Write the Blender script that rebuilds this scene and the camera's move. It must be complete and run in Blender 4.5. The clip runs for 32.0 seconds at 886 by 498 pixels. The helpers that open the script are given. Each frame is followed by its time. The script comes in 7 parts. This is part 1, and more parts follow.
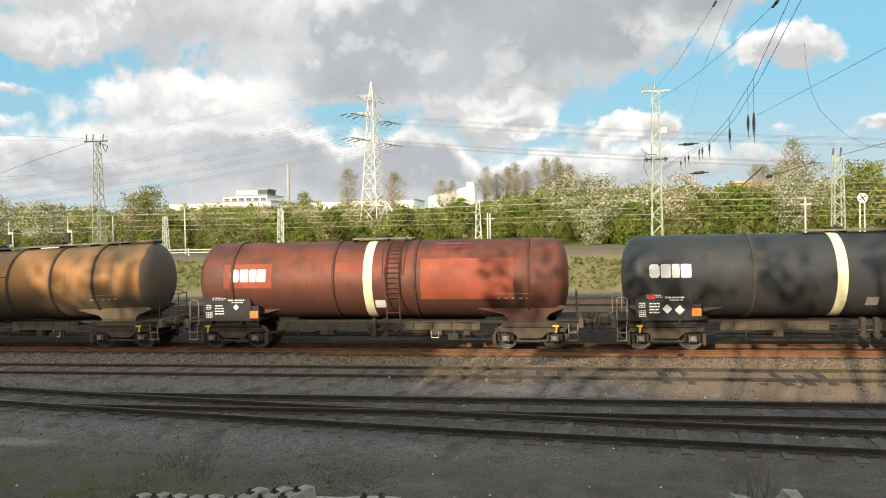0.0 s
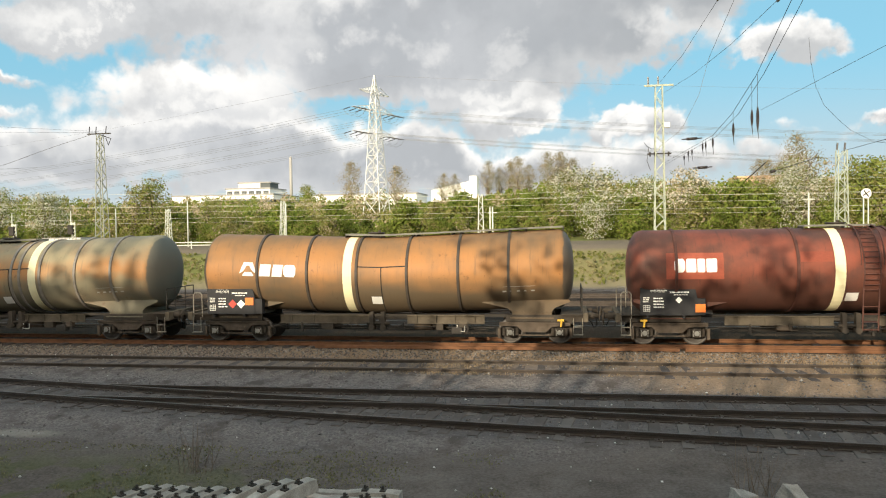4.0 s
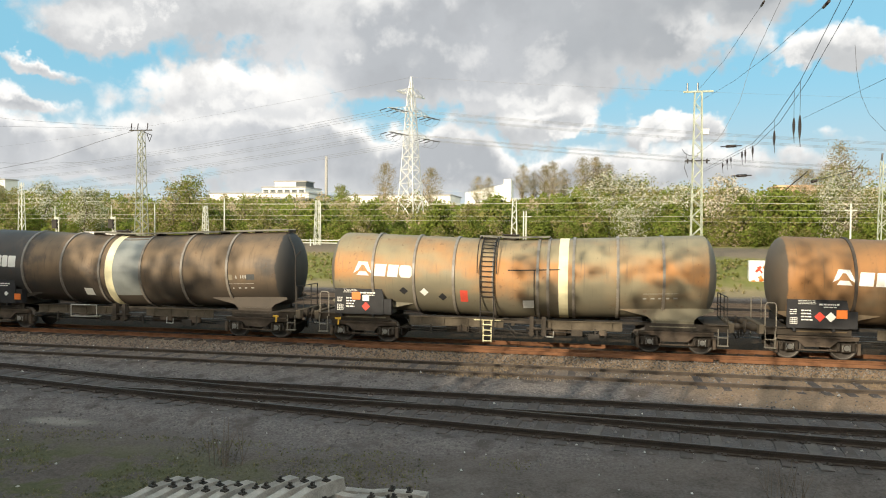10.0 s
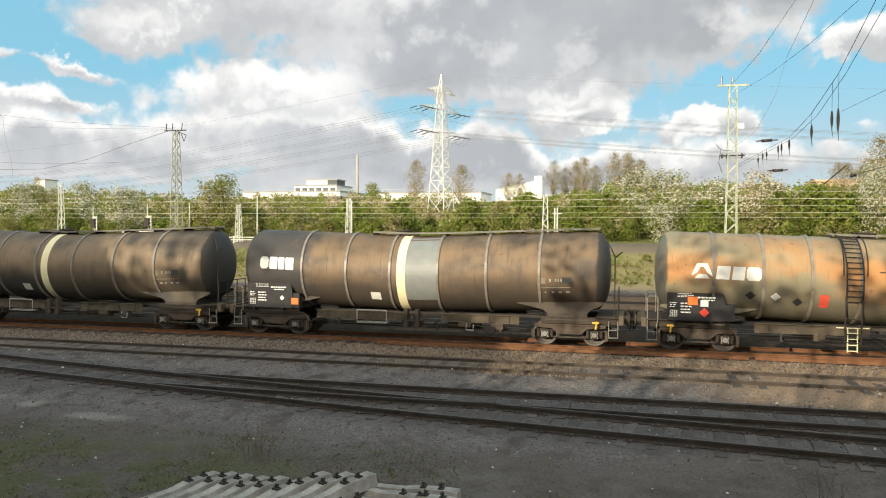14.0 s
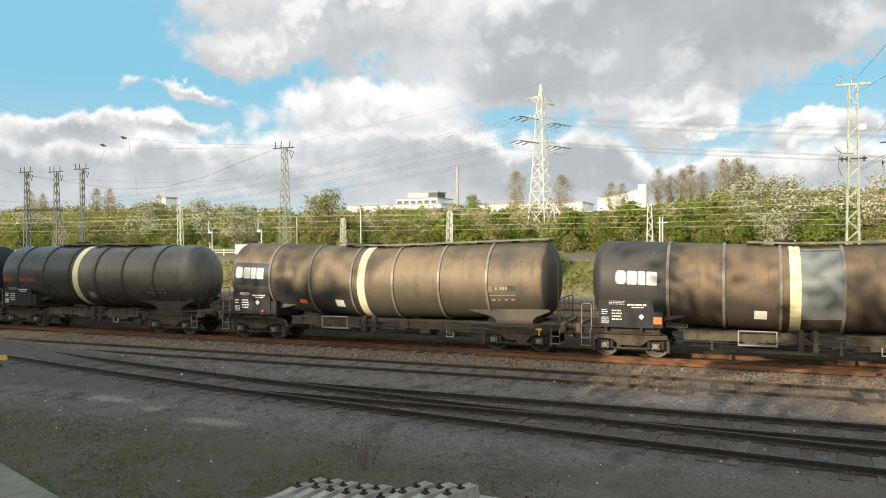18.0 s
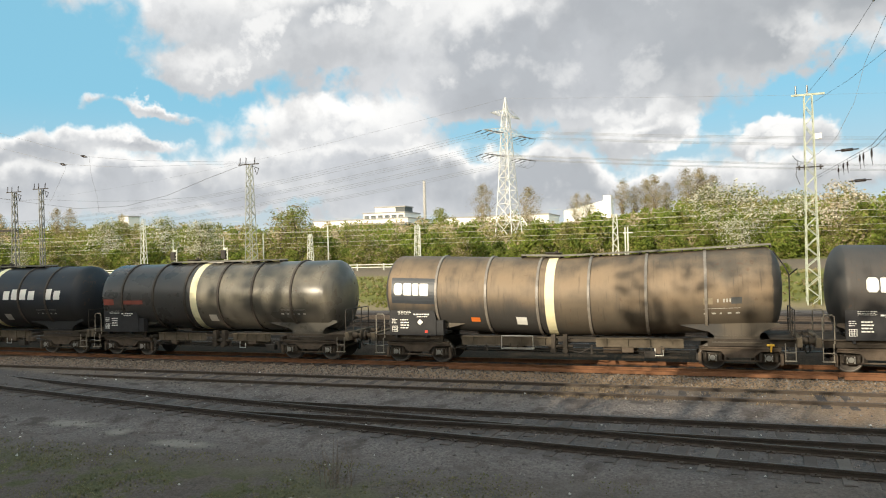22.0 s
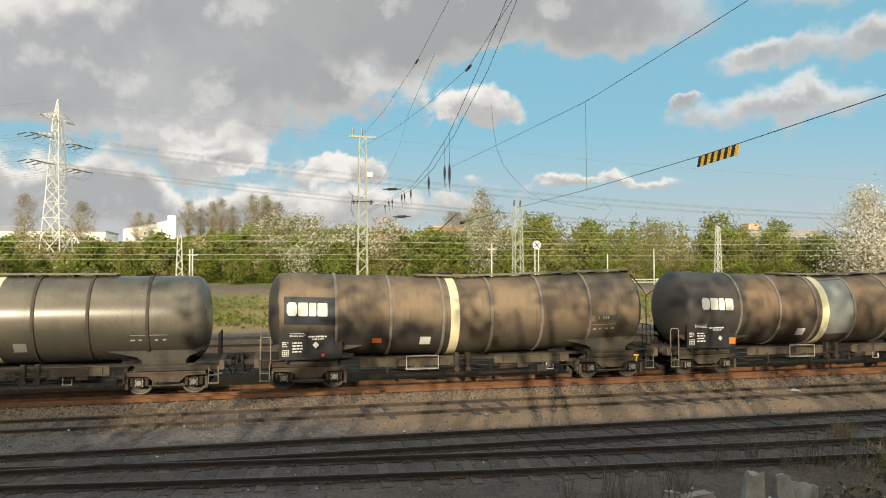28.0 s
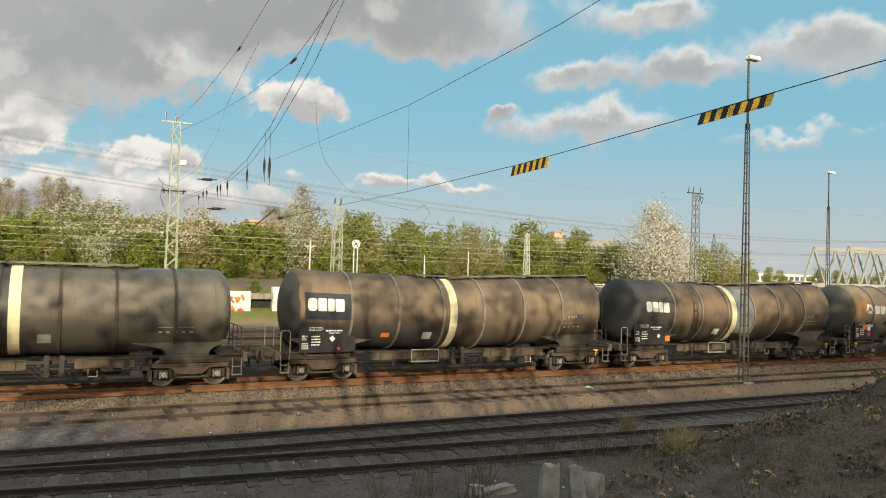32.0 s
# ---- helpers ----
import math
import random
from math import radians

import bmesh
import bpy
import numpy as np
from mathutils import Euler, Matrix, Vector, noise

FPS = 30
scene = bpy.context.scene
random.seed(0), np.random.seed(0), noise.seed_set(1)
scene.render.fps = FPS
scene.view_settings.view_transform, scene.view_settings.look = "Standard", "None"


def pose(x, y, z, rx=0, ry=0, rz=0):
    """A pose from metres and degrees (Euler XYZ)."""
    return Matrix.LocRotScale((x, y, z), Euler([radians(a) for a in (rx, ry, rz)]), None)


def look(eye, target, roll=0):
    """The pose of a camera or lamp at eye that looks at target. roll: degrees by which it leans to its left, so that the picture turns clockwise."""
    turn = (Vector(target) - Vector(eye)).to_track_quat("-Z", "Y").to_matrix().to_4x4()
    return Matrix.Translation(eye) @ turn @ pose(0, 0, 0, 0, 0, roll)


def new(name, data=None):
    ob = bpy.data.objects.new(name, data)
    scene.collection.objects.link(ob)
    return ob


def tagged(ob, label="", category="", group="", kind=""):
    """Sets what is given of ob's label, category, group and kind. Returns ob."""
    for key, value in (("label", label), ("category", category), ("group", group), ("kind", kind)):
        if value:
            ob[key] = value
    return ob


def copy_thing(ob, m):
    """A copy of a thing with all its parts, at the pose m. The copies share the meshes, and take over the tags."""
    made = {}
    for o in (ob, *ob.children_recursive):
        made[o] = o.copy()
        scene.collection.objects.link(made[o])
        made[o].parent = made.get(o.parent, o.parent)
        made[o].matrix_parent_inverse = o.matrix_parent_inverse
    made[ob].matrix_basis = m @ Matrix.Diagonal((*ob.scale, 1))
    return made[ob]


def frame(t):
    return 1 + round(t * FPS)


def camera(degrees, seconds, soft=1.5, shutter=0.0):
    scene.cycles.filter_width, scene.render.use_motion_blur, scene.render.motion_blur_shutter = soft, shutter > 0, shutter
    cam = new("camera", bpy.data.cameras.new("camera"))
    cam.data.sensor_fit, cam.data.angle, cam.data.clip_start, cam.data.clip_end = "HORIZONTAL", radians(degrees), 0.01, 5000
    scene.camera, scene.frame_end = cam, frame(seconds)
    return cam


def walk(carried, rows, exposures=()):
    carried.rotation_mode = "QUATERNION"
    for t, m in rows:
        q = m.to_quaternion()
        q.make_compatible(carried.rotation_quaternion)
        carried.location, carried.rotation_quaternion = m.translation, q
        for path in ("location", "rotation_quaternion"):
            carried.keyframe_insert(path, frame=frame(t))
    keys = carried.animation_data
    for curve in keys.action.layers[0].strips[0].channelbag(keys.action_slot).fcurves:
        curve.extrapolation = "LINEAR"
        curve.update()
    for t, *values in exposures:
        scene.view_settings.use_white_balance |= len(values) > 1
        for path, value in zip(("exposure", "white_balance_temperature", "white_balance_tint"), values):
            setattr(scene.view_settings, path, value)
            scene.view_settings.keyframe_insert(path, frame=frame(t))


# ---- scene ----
# Freight yard: a tank train rolls past a camera that stands still and only turns.
# x runs along the tracks (train goes +x), y away from the camera, z up from the rail top.
EYE = (0.0, 0.0, 4.316)
PATH = [
    (0, 88.95, 1.14, 9.03), (0.5, 88.88, 1.27, 9.30), (1, 88.88, 1.71, 9.33), (1.5, 88.87, 1.80, 9.33),
    (2, 88.76, 1.53, 9.23), (2.5, 88.61, 1.18, 9.20), (3, 88.50, 0.80, 9.14), (3.5, 88.46, 0.88, 9.14),
    (5.5, 88.63, 0.72, 9.61), (6, 88.69, 0.55, 9.80), (6.5, 88.72, 0.11, 10.20), (7, 88.71, -0.39, 10.49),
    (7.5, 88.71, -0.40, 10.66), (8, 88.68, -0.12, 10.83), (8.5, 88.68, 0.05, 11.06), (9, 88.66, -0.10, 11.32),
    (9.5, 88.67, -0.47, 11.53), (10, 88.67, -0.47, 11.75), (10.5, 88.68, -0.44, 11.97), (11, 88.61, -0.54, 12.35),
    (11.5, 88.61, -0.54, 12.63), (12, 88.59, -0.37, 12.86), (12.5, 88.55, -0.14, 13.03), (13, 88.55, -0.13, 13.33),
    (13.5, 88.49, -0.06, 13.73), (15.5, 88.46, -0.68, 15.00), (16, 88.69, 0.13, 15.47), (16.5, 89.02, 0.52, 16.44),
    (17, 89.13, 0.69, 19.11), (17.5, 89.25, 0.52, 21.07), (18, 89.33, 0.40, 21.80), (18.5, 89.58, 0.69, 22.81),
    (19, 89.90, 1.02, 23.07), (19.5, 89.99, 1.62, 23.35), (20, 90.12, 1.68, 23.42), (20.5, 90.16, 1.46, 23.33),
    (21, 90.21, 1.23, 23.16), (21.5, 90.22, 1.11, 22.69), (22, 90.35, 1.51, 19.35), (22.5, 90.45, 2.24, 16.14),
    (23, 90.61, 2.54, 13.40), (23.5, 90.86, 3.05, 10.93), (24, 91.11, 3.40, 8.35), (24.5, 91.44, 3.74, 6.80),
    (26.5, 91.90, 3.75, -0.56), (27, 91.83, 1.63, -3.66), (27.5, 91.69, 0.14, -8.37), (28, 91.67, 0.14, -13.15),
    (28.5, 91.74, -0.03, -15.14), (29, 91.81, -0.03, -16.99), (29.5, 91.89, -0.78, -18.36), (30, 91.76, -1.59, -20.66),
    (30.5, 91.56, -2.20, -22.38), (31, 91.57, -2.34, -23.61), (31.5, 91.75, -1.84, -25.17), (32, 91.76, -1.66, -27.03),
]

TRAIN = [(0, -0.01), (0.5, 2.16), (1, 4.36), (1.5, 6.54), (2, 8.68), (2.5, 10.75), (3, 12.74), (3.5, 14.66), (5.5, 21.92), (6, 23.72), (6.5, 25.49), (7, 27.21), (7.5, 28.87), (8, 30.48), (8.5, 32.05), (9, 33.60), (9.5, 35.15), (10, 36.71), (10.5, 38.24), (11, 39.73), (11.5, 41.17), (12, 42.56), (12.5, 43.91), (13, 45.24), (13.5, 46.57), (15.5, 51.91), (16, 53.21), (16.5, 54.48), (17, 55.70), (17.5, 56.90), (18, 58.09), (18.5, 59.28), (19, 60.46), (19.5, 61.63), (20, 62.79), (20.5, 63.93), (21, 65.05), (21.5, 66.12), (22, 67.18), (22.5, 68.22), (23, 69.27), (23.5, 70.31), (24, 71.34), (24.5, 72.38), (26.5, 76.52), (27, 77.54), (27.5, 78.53), (28, 79.48), (28.5, 80.41), (29, 81.35), (29.5, 82.29), (30, 83.25), (30.5, 84.20), (31, 85.16), (31.5, 86.13), (32, 87.10)]

cam = camera(61.4, 32.0, soft=1.05, shutter=0.12)
walk(cam, [(t, pose(*EYE, rx, ry, rz)) for t, rx, ry, rz in PATH], [(0, 0.08, 6490, 10), (15, 0.08, 6450, 10), (21, 0.07, 6380, 10), (24, -0.08, 6500, 10), (27, -0.16, 6650, 10), (32, -0.2, 6750, 10)])

# ---- world, sun, exposure ----
SUN_AZ, SUN_EL = radians(20.0), radians(17.0)   # light travels towards +x, +y


def nodes_of(tree):
    tree.nodes.clear()

    def add(kind, ins=None, **kw):
        n = tree.nodes.new(kind)
        for k, v in kw.items():
            if k == "operation":
                n.operation = v
            elif k == "blend_type":
                n.blend_type = v
            elif k == "data_type":
                n.data_type = v
            elif k == "sky_type":
                n.sky_type = v
            elif k == "use_clamp":
                n.use_clamp = v
            elif k == "vector_type":
                n.vector_type = v
        for k, v in (ins or {}).items():
            if isinstance(v, bpy.types.NodeSocket):
                tree.links.new(v, n.inputs[k])
            else:
                n.inputs[k].default_value = v
        return n

    def m(op, a, b=0.0, c=0.0):
        n = add("ShaderNodeMath", {0: a, 1: b, 2: c}, operation=op)
        return n.outputs[0]

    def mix(f, a, b, how="MIX"):
        n = add("ShaderNodeMix", {0: f, 6: a, 7: b}, data_type="RGBA", blend_type=how)
        return n.outputs[2]

    def noise_at(vec, scale, detail=4.0, rough=0.55, dist=0.0):
        n = add("ShaderNodeTexNoise", {"Vector": vec, "Scale": scale, "Detail": detail, "Roughness": rough, "Distortion": dist})
        return n.outputs[0]

    def ramp(f, *stops):
        n = add("ShaderNodeValToRGB", {0: f})
        els = n.color_ramp.elements
        for i, (p, c) in enumerate(stops):
            e = els[i] if i < 2 else els.new(p)
            e.position = p
            e.color = c if len(c) == 4 else (*c, 1)
        return n.outputs[0]
    return add, m, mix, noise_at, ramp


def smooth(m, v, a, b):
    """0 below a, 1 above b."""
    t = m("MINIMUM", m("MAXIMUM", m("DIVIDE", m("SUBTRACT", v, a), b - a), 0.0), 1.0)
    return m("MULTIPLY", m("MULTIPLY", t, t), m("SUBTRACT", 3.0, m("MULTIPLY", t, 2.0)))


world = bpy.data.worlds.new("sky")
scene.world = world
world.use_nodes = True
add, m, mix, noise_at, ramp = nodes_of(world.node_tree)
co = add("ShaderNodeTexCoord").outputs["Generated"]
sep = add("ShaderNodeSeparateXYZ", {0: co})
dx, dy, dz = sep.outputs
sky = add("ShaderNodeTexSky", sky_type="NISHITA")
sky.sun_disc = False
sky.sun_elevation, sky.sun_rotation = SUN_EL, math.pi + SUN_AZ
sky.air_density, sky.dust_density, sky.ozone_density = 1.0, 0.6, 1.6
# a cumulus sky: banks of cloud named by bearing and elevation (tangents), edges broken by noise
az = m("ARCTAN2", dx, dy)
el = m("ARCSINE", dz)
wide = add("ShaderNodeTexNoise", {"Vector": co, "Scale": 6.0, "Detail": 6.0, "Roughness": 0.62})
small = add("ShaderNodeTexNoise", {"Vector": co, "Scale": 20.0, "Detail": 4.0, "Roughness": 0.5})
wx, wy, wz = add("ShaderNodeSeparateXYZ", {0: wide.outputs[1]}).outputs
vx, vy, vz = add("ShaderNodeSeparateXYZ", {0: small.outputs[1]}).outputs
az = m("ADD", az, m("ADD", m("MULTIPLY", m("SUBTRACT", wx, 0.5), 0.20), m("MULTIPLY", m("SUBTRACT", vx, 0.5), 0.06)))
el = m("ADD", el, m("ADD", m("MULTIPLY", m("SUBTRACT", wy, 0.5), 0.11), m("MULTIPLY", m("SUBTRACT", vy, 0.5), 0.05)))
fbm = m("ADD", m("MULTIPLY", m("SUBTRACT", noise_at(co, 11.0, 9.0, 0.56), 0.5), 1.7), m("MULTIPLY", m("SUBTRACT", wz, 0.5), 0.9))
weight, tilt, gleam = None, None, 0.0


def bank(ca, ce, wa, we, th, white=0.0):
    """One bank of cloud: bearing, elevation, half width, half height, thickness, how white; banks melt into one another."""
    global weight, tilt, gleam
    ua = m("DIVIDE", m("SUBTRACT", az, ca), wa)
    ub = m("DIVIDE", m("SUBTRACT", el, ce), we)
    d = m("MULTIPLY", m("SUBTRACT", 1.0, m("SQRT", m("ADD", m("MULTIPLY", ua, ua), m("MULTIPLY", ub, ub)))), th)
    g = m("EXPONENT", m("MULTIPLY", d, 4.0))
    v = m("MULTIPLY", g, ub)
    weight = g if weight is None else m("ADD", weight, g)
    tilt = v if tilt is None else m("ADD", tilt, v)
    if white:
        gleam = m("ADD", gleam, m("MULTIPLY", g, white))


bank(-0.146, 0.258, 0.302, 0.083, 1.7)
bank(0.211, 0.355, 0.411, 0.076, 1.8)
bank(0.035, 0.327, 0.307, 0.068, 1.7)
bank(-0.481, 0.316, 0.299, 0.083, 1.3, 0.7)
bank(-0.400, 0.279, 0.179, 0.042, 1.0, 0.7)
bank(-0.625, 0.248, 0.098, 0.027, 0.9, 0.7)
bank(-0.719, 0.191, 0.048, 0.011, 0.8)
bank(-0.465, 0.168, 0.155, 0.042, 1.2, 0.7)
bank(-0.430, 0.112, 0.245, 0.045, 1.3)
bank(-0.304, 0.234, 0.045, 0.027, 0.9, 0.7)
bank(-0.083, 0.174, 0.066, 0.017, 0.9, 0.7)
bank(-0.075, 0.150, 0.085, 0.026, 1.7, 1.0)
bank(0.071, 0.134, 0.070, 0.030, 1.5, 1.0)
bank(0.255, 0.218, 0.063, 0.023, 0.9, 0.7)
bank(-0.727, 0.106, 0.073, 0.026, 0.9)
bank(-0.727, 0.144, 0.050, 0.011, 0.8)
bank(-0.616, 0.074, 0.183, 0.027, 1.0)
bank(0.084, 0.237, 0.086, 0.038, 1.3)
bank(-0.206, 0.092, 0.227, 0.030, 0.9)
bank(0.650, 0.256, 0.082, 0.020, 1.0)
bank(0.735, 0.332, 0.080, 0.023, 1.0)
bank(0.947, 0.285, 0.087, 0.045, 1.1)
bank(0.806, 0.257, 0.079, 0.027, 1.0)
bank(0.673, 0.197, 0.111, 0.023, 0.9)
bank(0.405, 0.115, 0.129, 0.010, 0.7, 0.7)
bank(0.293, 0.313, 0.314, 0.038, 1.4)
bank(0.554, 0.217, 0.023, 0.011, 1.2)
bank(0.918, 0.173, 0.075, 0.009, 0.6)
bank(-0.834, 0.141, 0.096, 0.027, 1.0)
bank(-0.897, 0.090, 0.094, 0.034, 0.9)
bank(-0.784, 0.091, 0.155, 0.030, 0.9)
bank(-0.250, 0.205, 0.15, 0.045, 1.3)
bank(-0.150, 0.075, 0.45, 0.035, 1.0)
weight = m("ADD", weight, 1e-6)
dens = m("MULTIPLY", m("LOGARITHM", weight, math.e), 0.25)
base = m("SUBTRACT", dens, m("MULTIPLY", m("DIVIDE", tilt, weight), 0.42))
body = m("ADD", dens, m("MULTIPLY", fbm, 0.55))
warped = add("ShaderNodeVectorMath", {0: co, 1: add("ShaderNodeVectorMath", {0: small.outputs[1], 1: (0.05, 0.05, 0.05)}, operation="MULTIPLY").outputs[0]}, operation="ADD").outputs[0]
puff = add("ShaderNodeTexVoronoi", {"Vector": warped, "Scale": 15.0, "Detail": 2.0, "Roughness": 0.55}).outputs["Distance"]
body = m("ADD", body, m("MULTIPLY", m("SUBTRACT", 0.42, puff), 0.45))
# the smaller clouds to the east are thinner and frayed
east = smooth(m, m("ARCTAN2", dx, dy), 0.42, 0.60)
cover = m("ADD", m("MULTIPLY", smooth(m, body, -0.34, 0.02), m("SUBTRACT", 1.0, east)), m("MULTIPLY", smooth(m, body, -0.46, 0.24), m("MULTIPLY", east, 0.92)))
# behind the camera and overhead the same broken cloud goes on
flat = add("ShaderNodeCombineXYZ", {0: m("DIVIDE", dx, m("MAXIMUM", m("ADD", dz, 0.15), 0.05)), 1: m("DIVIDE", dy, m("MAXIMUM", m("ADD", dz, 0.15), 0.05)), 2: 0.0}).outputs[0]
gen = smooth(m, noise_at(flat, 1.1, 6.0, 0.6), 0.46, 0.62)
away = smooth(m, m("ADD", m("MULTIPLY", dz, 1.4), m("MULTIPLY", dy, -0.9)), 0.1, 0.45)
cover = m("MAXIMUM", cover, m("MULTIPLY", gen, away))
white = m("DIVIDE", gleam, weight)
grey = mix(smooth(m, m("ARCTAN2", dx, dy), -0.35, 0.22), (0.60, 0.615, 0.635, 1), (0.43, 0.45, 0.465, 1))
grey = mix(m("MULTIPLY", smooth(m, noise_at(co, 4.5, 5.0, 0.5), 0.62, 0.40), 0.55), grey, (0.385, 0.41, 0.435, 1))
grey = mix(m("MULTIPLY", east, 0.75), grey, (0.54, 0.555, 0.575, 1))
# heads and rims catch the light, the body behind them stays grey
over = add("ShaderNodeVectorMath", {0: co, 1: (-0.010, 0.0, 0.030)}, operation="ADD").outputs[0]
relief = m("SUBTRACT", noise_at(co, 8.0, 8.0, 0.56), noise_at(over, 8.0, 8.0, 0.56))
up = smooth(m, m("DIVIDE", tilt, weight), -0.45, 0.55)
rim = m("MULTIPLY", smooth(m, m("SUBTRACT", body, m("MULTIPLY", white, 0.9)), 0.62, -0.10), m("ADD", 0.25, m("MULTIPLY", up, 0.75)))
head = m("MULTIPLY", smooth(m, m("ADD", relief, m("MULTIPLY", white, 0.08)), 0.02, 0.15), m("ADD", 0.38, m("MULTIPLY", white, 0.55)))
shade = mix(m("MAXIMUM", rim, head), grey, (1.0, 0.985, 0.95, 1))
shade = mix(m("MULTIPLY", smooth(m, relief, 0.0, -0.14), 0.35), shade, (0.40, 0.415, 0.435, 1))
skyc = mix(0.75, sky.outputs[0], (2.8, 6.6, 8.5, 1))
low = smooth(m, m("ARCSINE", dz), 0.21, 0.01)
skyc = mix(m("MULTIPLY", low, 0.85), skyc, (6.2, 6.5, 6.7, 1))
cloudc = mix(1.0, shade, (10.2, 10.2, 10.2, 1), "MULTIPLY")
# towards the sun, behind the viewpoint, cloud and haze are far brighter and warmer
sunward = smooth(m, dy, 0.15, -0.75)
glow = mix(sunward, (1, 1, 1, 1), (5.7, 4.9, 3.9, 1))
cloudc = mix(1.0, cloudc, glow, "MULTIPLY")
skyc = mix(m("MULTIPLY", sunward, 0.6), skyc, (9.0, 9.0, 8.6, 1))
col = mix(cover, skyc, cloudc)
bg = add("ShaderNodeBackground", {0: col, 1: 0.10})
out = add("ShaderNodeOutputWorld", {0: bg.outputs[0]})

sun = new("sun", bpy.data.lights.new("sun", "SUN"))
sun.data.energy, sun.data.angle, sun.data.color = 5.0, radians(0.5), (1.0, 0.86, 0.64)
sun.matrix_world = look((0, 0, 60), (math.sin(SUN_AZ) * math.cos(SUN_EL), math.cos(SUN_AZ) * math.cos(SUN_EL), 60 - math.sin(SUN_EL)))

# ---- materials ----


def material(name, build):
    mt = bpy.data.materials.new(name)
    mt.use_nodes = True
    tools = nodes_of(mt.node_tree)
    add, m, mix, noise_at, ramp = tools
    colour, rough, metal, bump, extra = build(*tools)
    bsdf = add("ShaderNodeBsdfPrincipled", {"Base Color": colour, "Roughness": rough, "Metallic": metal})
    for k, v in (extra or {}).items():
        if isinstance(v, bpy.types.NodeSocket):
            mt.node_tree.links.new(v, bsdf.inputs[k])
        else:
            bsdf.inputs[k].default_value = v
    if bump is not None:
        strength, dist, height = bump
        b = add("ShaderNodeBump", {"Strength": strength, "Distance": dist, "Height": height})
        mt.node_tree.links.new(b.outputs[0], bsdf.inputs["Normal"])
    o = add("ShaderNodeOutputMaterial", {0: bsdf.outputs[0]})
    return mt


def obj_co(add):
    return add("ShaderNodeTexCoord").outputs["Object"]


def rgb(*c):
    return (*c, 1.0)


def plain(name, c, rough=0.7, metal=0.0, vary=0.35, scale=3.0, grain=40.0, bump=0.004):
    def build(add, m, mix, noise_at, ramp):
        co = obj_co(add)
        rnd = add("ShaderNodeObjectInfo").outputs["Random"]
        big = noise_at(co, scale, 4.0)
        fine = noise_at(co, grain, 3.0)
        f = m("ADD", m("MULTIPLY", big, 0.7), m("MULTIPLY", fine, 0.3))
        dark = rgb(*[v * (1 - vary) for v in c])
        light = rgb(*[min(v * (1 + vary), 1) for v in c])
        col = mix(ramp(f, (0.3, (0, 0, 0)), (0.7, (1, 1, 1))), dark, light)
        col = mix(m("MULTIPLY", rnd, vary * 0.6), col, dark)
        return col, m("ADD", rough - 0.1, m("MULTIPLY", fine, 0.2)), metal, (0.5, bump, fine), {"Specular IOR Level": 0.5 if rough < 0.6 else 0.25 if rough < 0.8 else 0.04}
    return material(name, build)


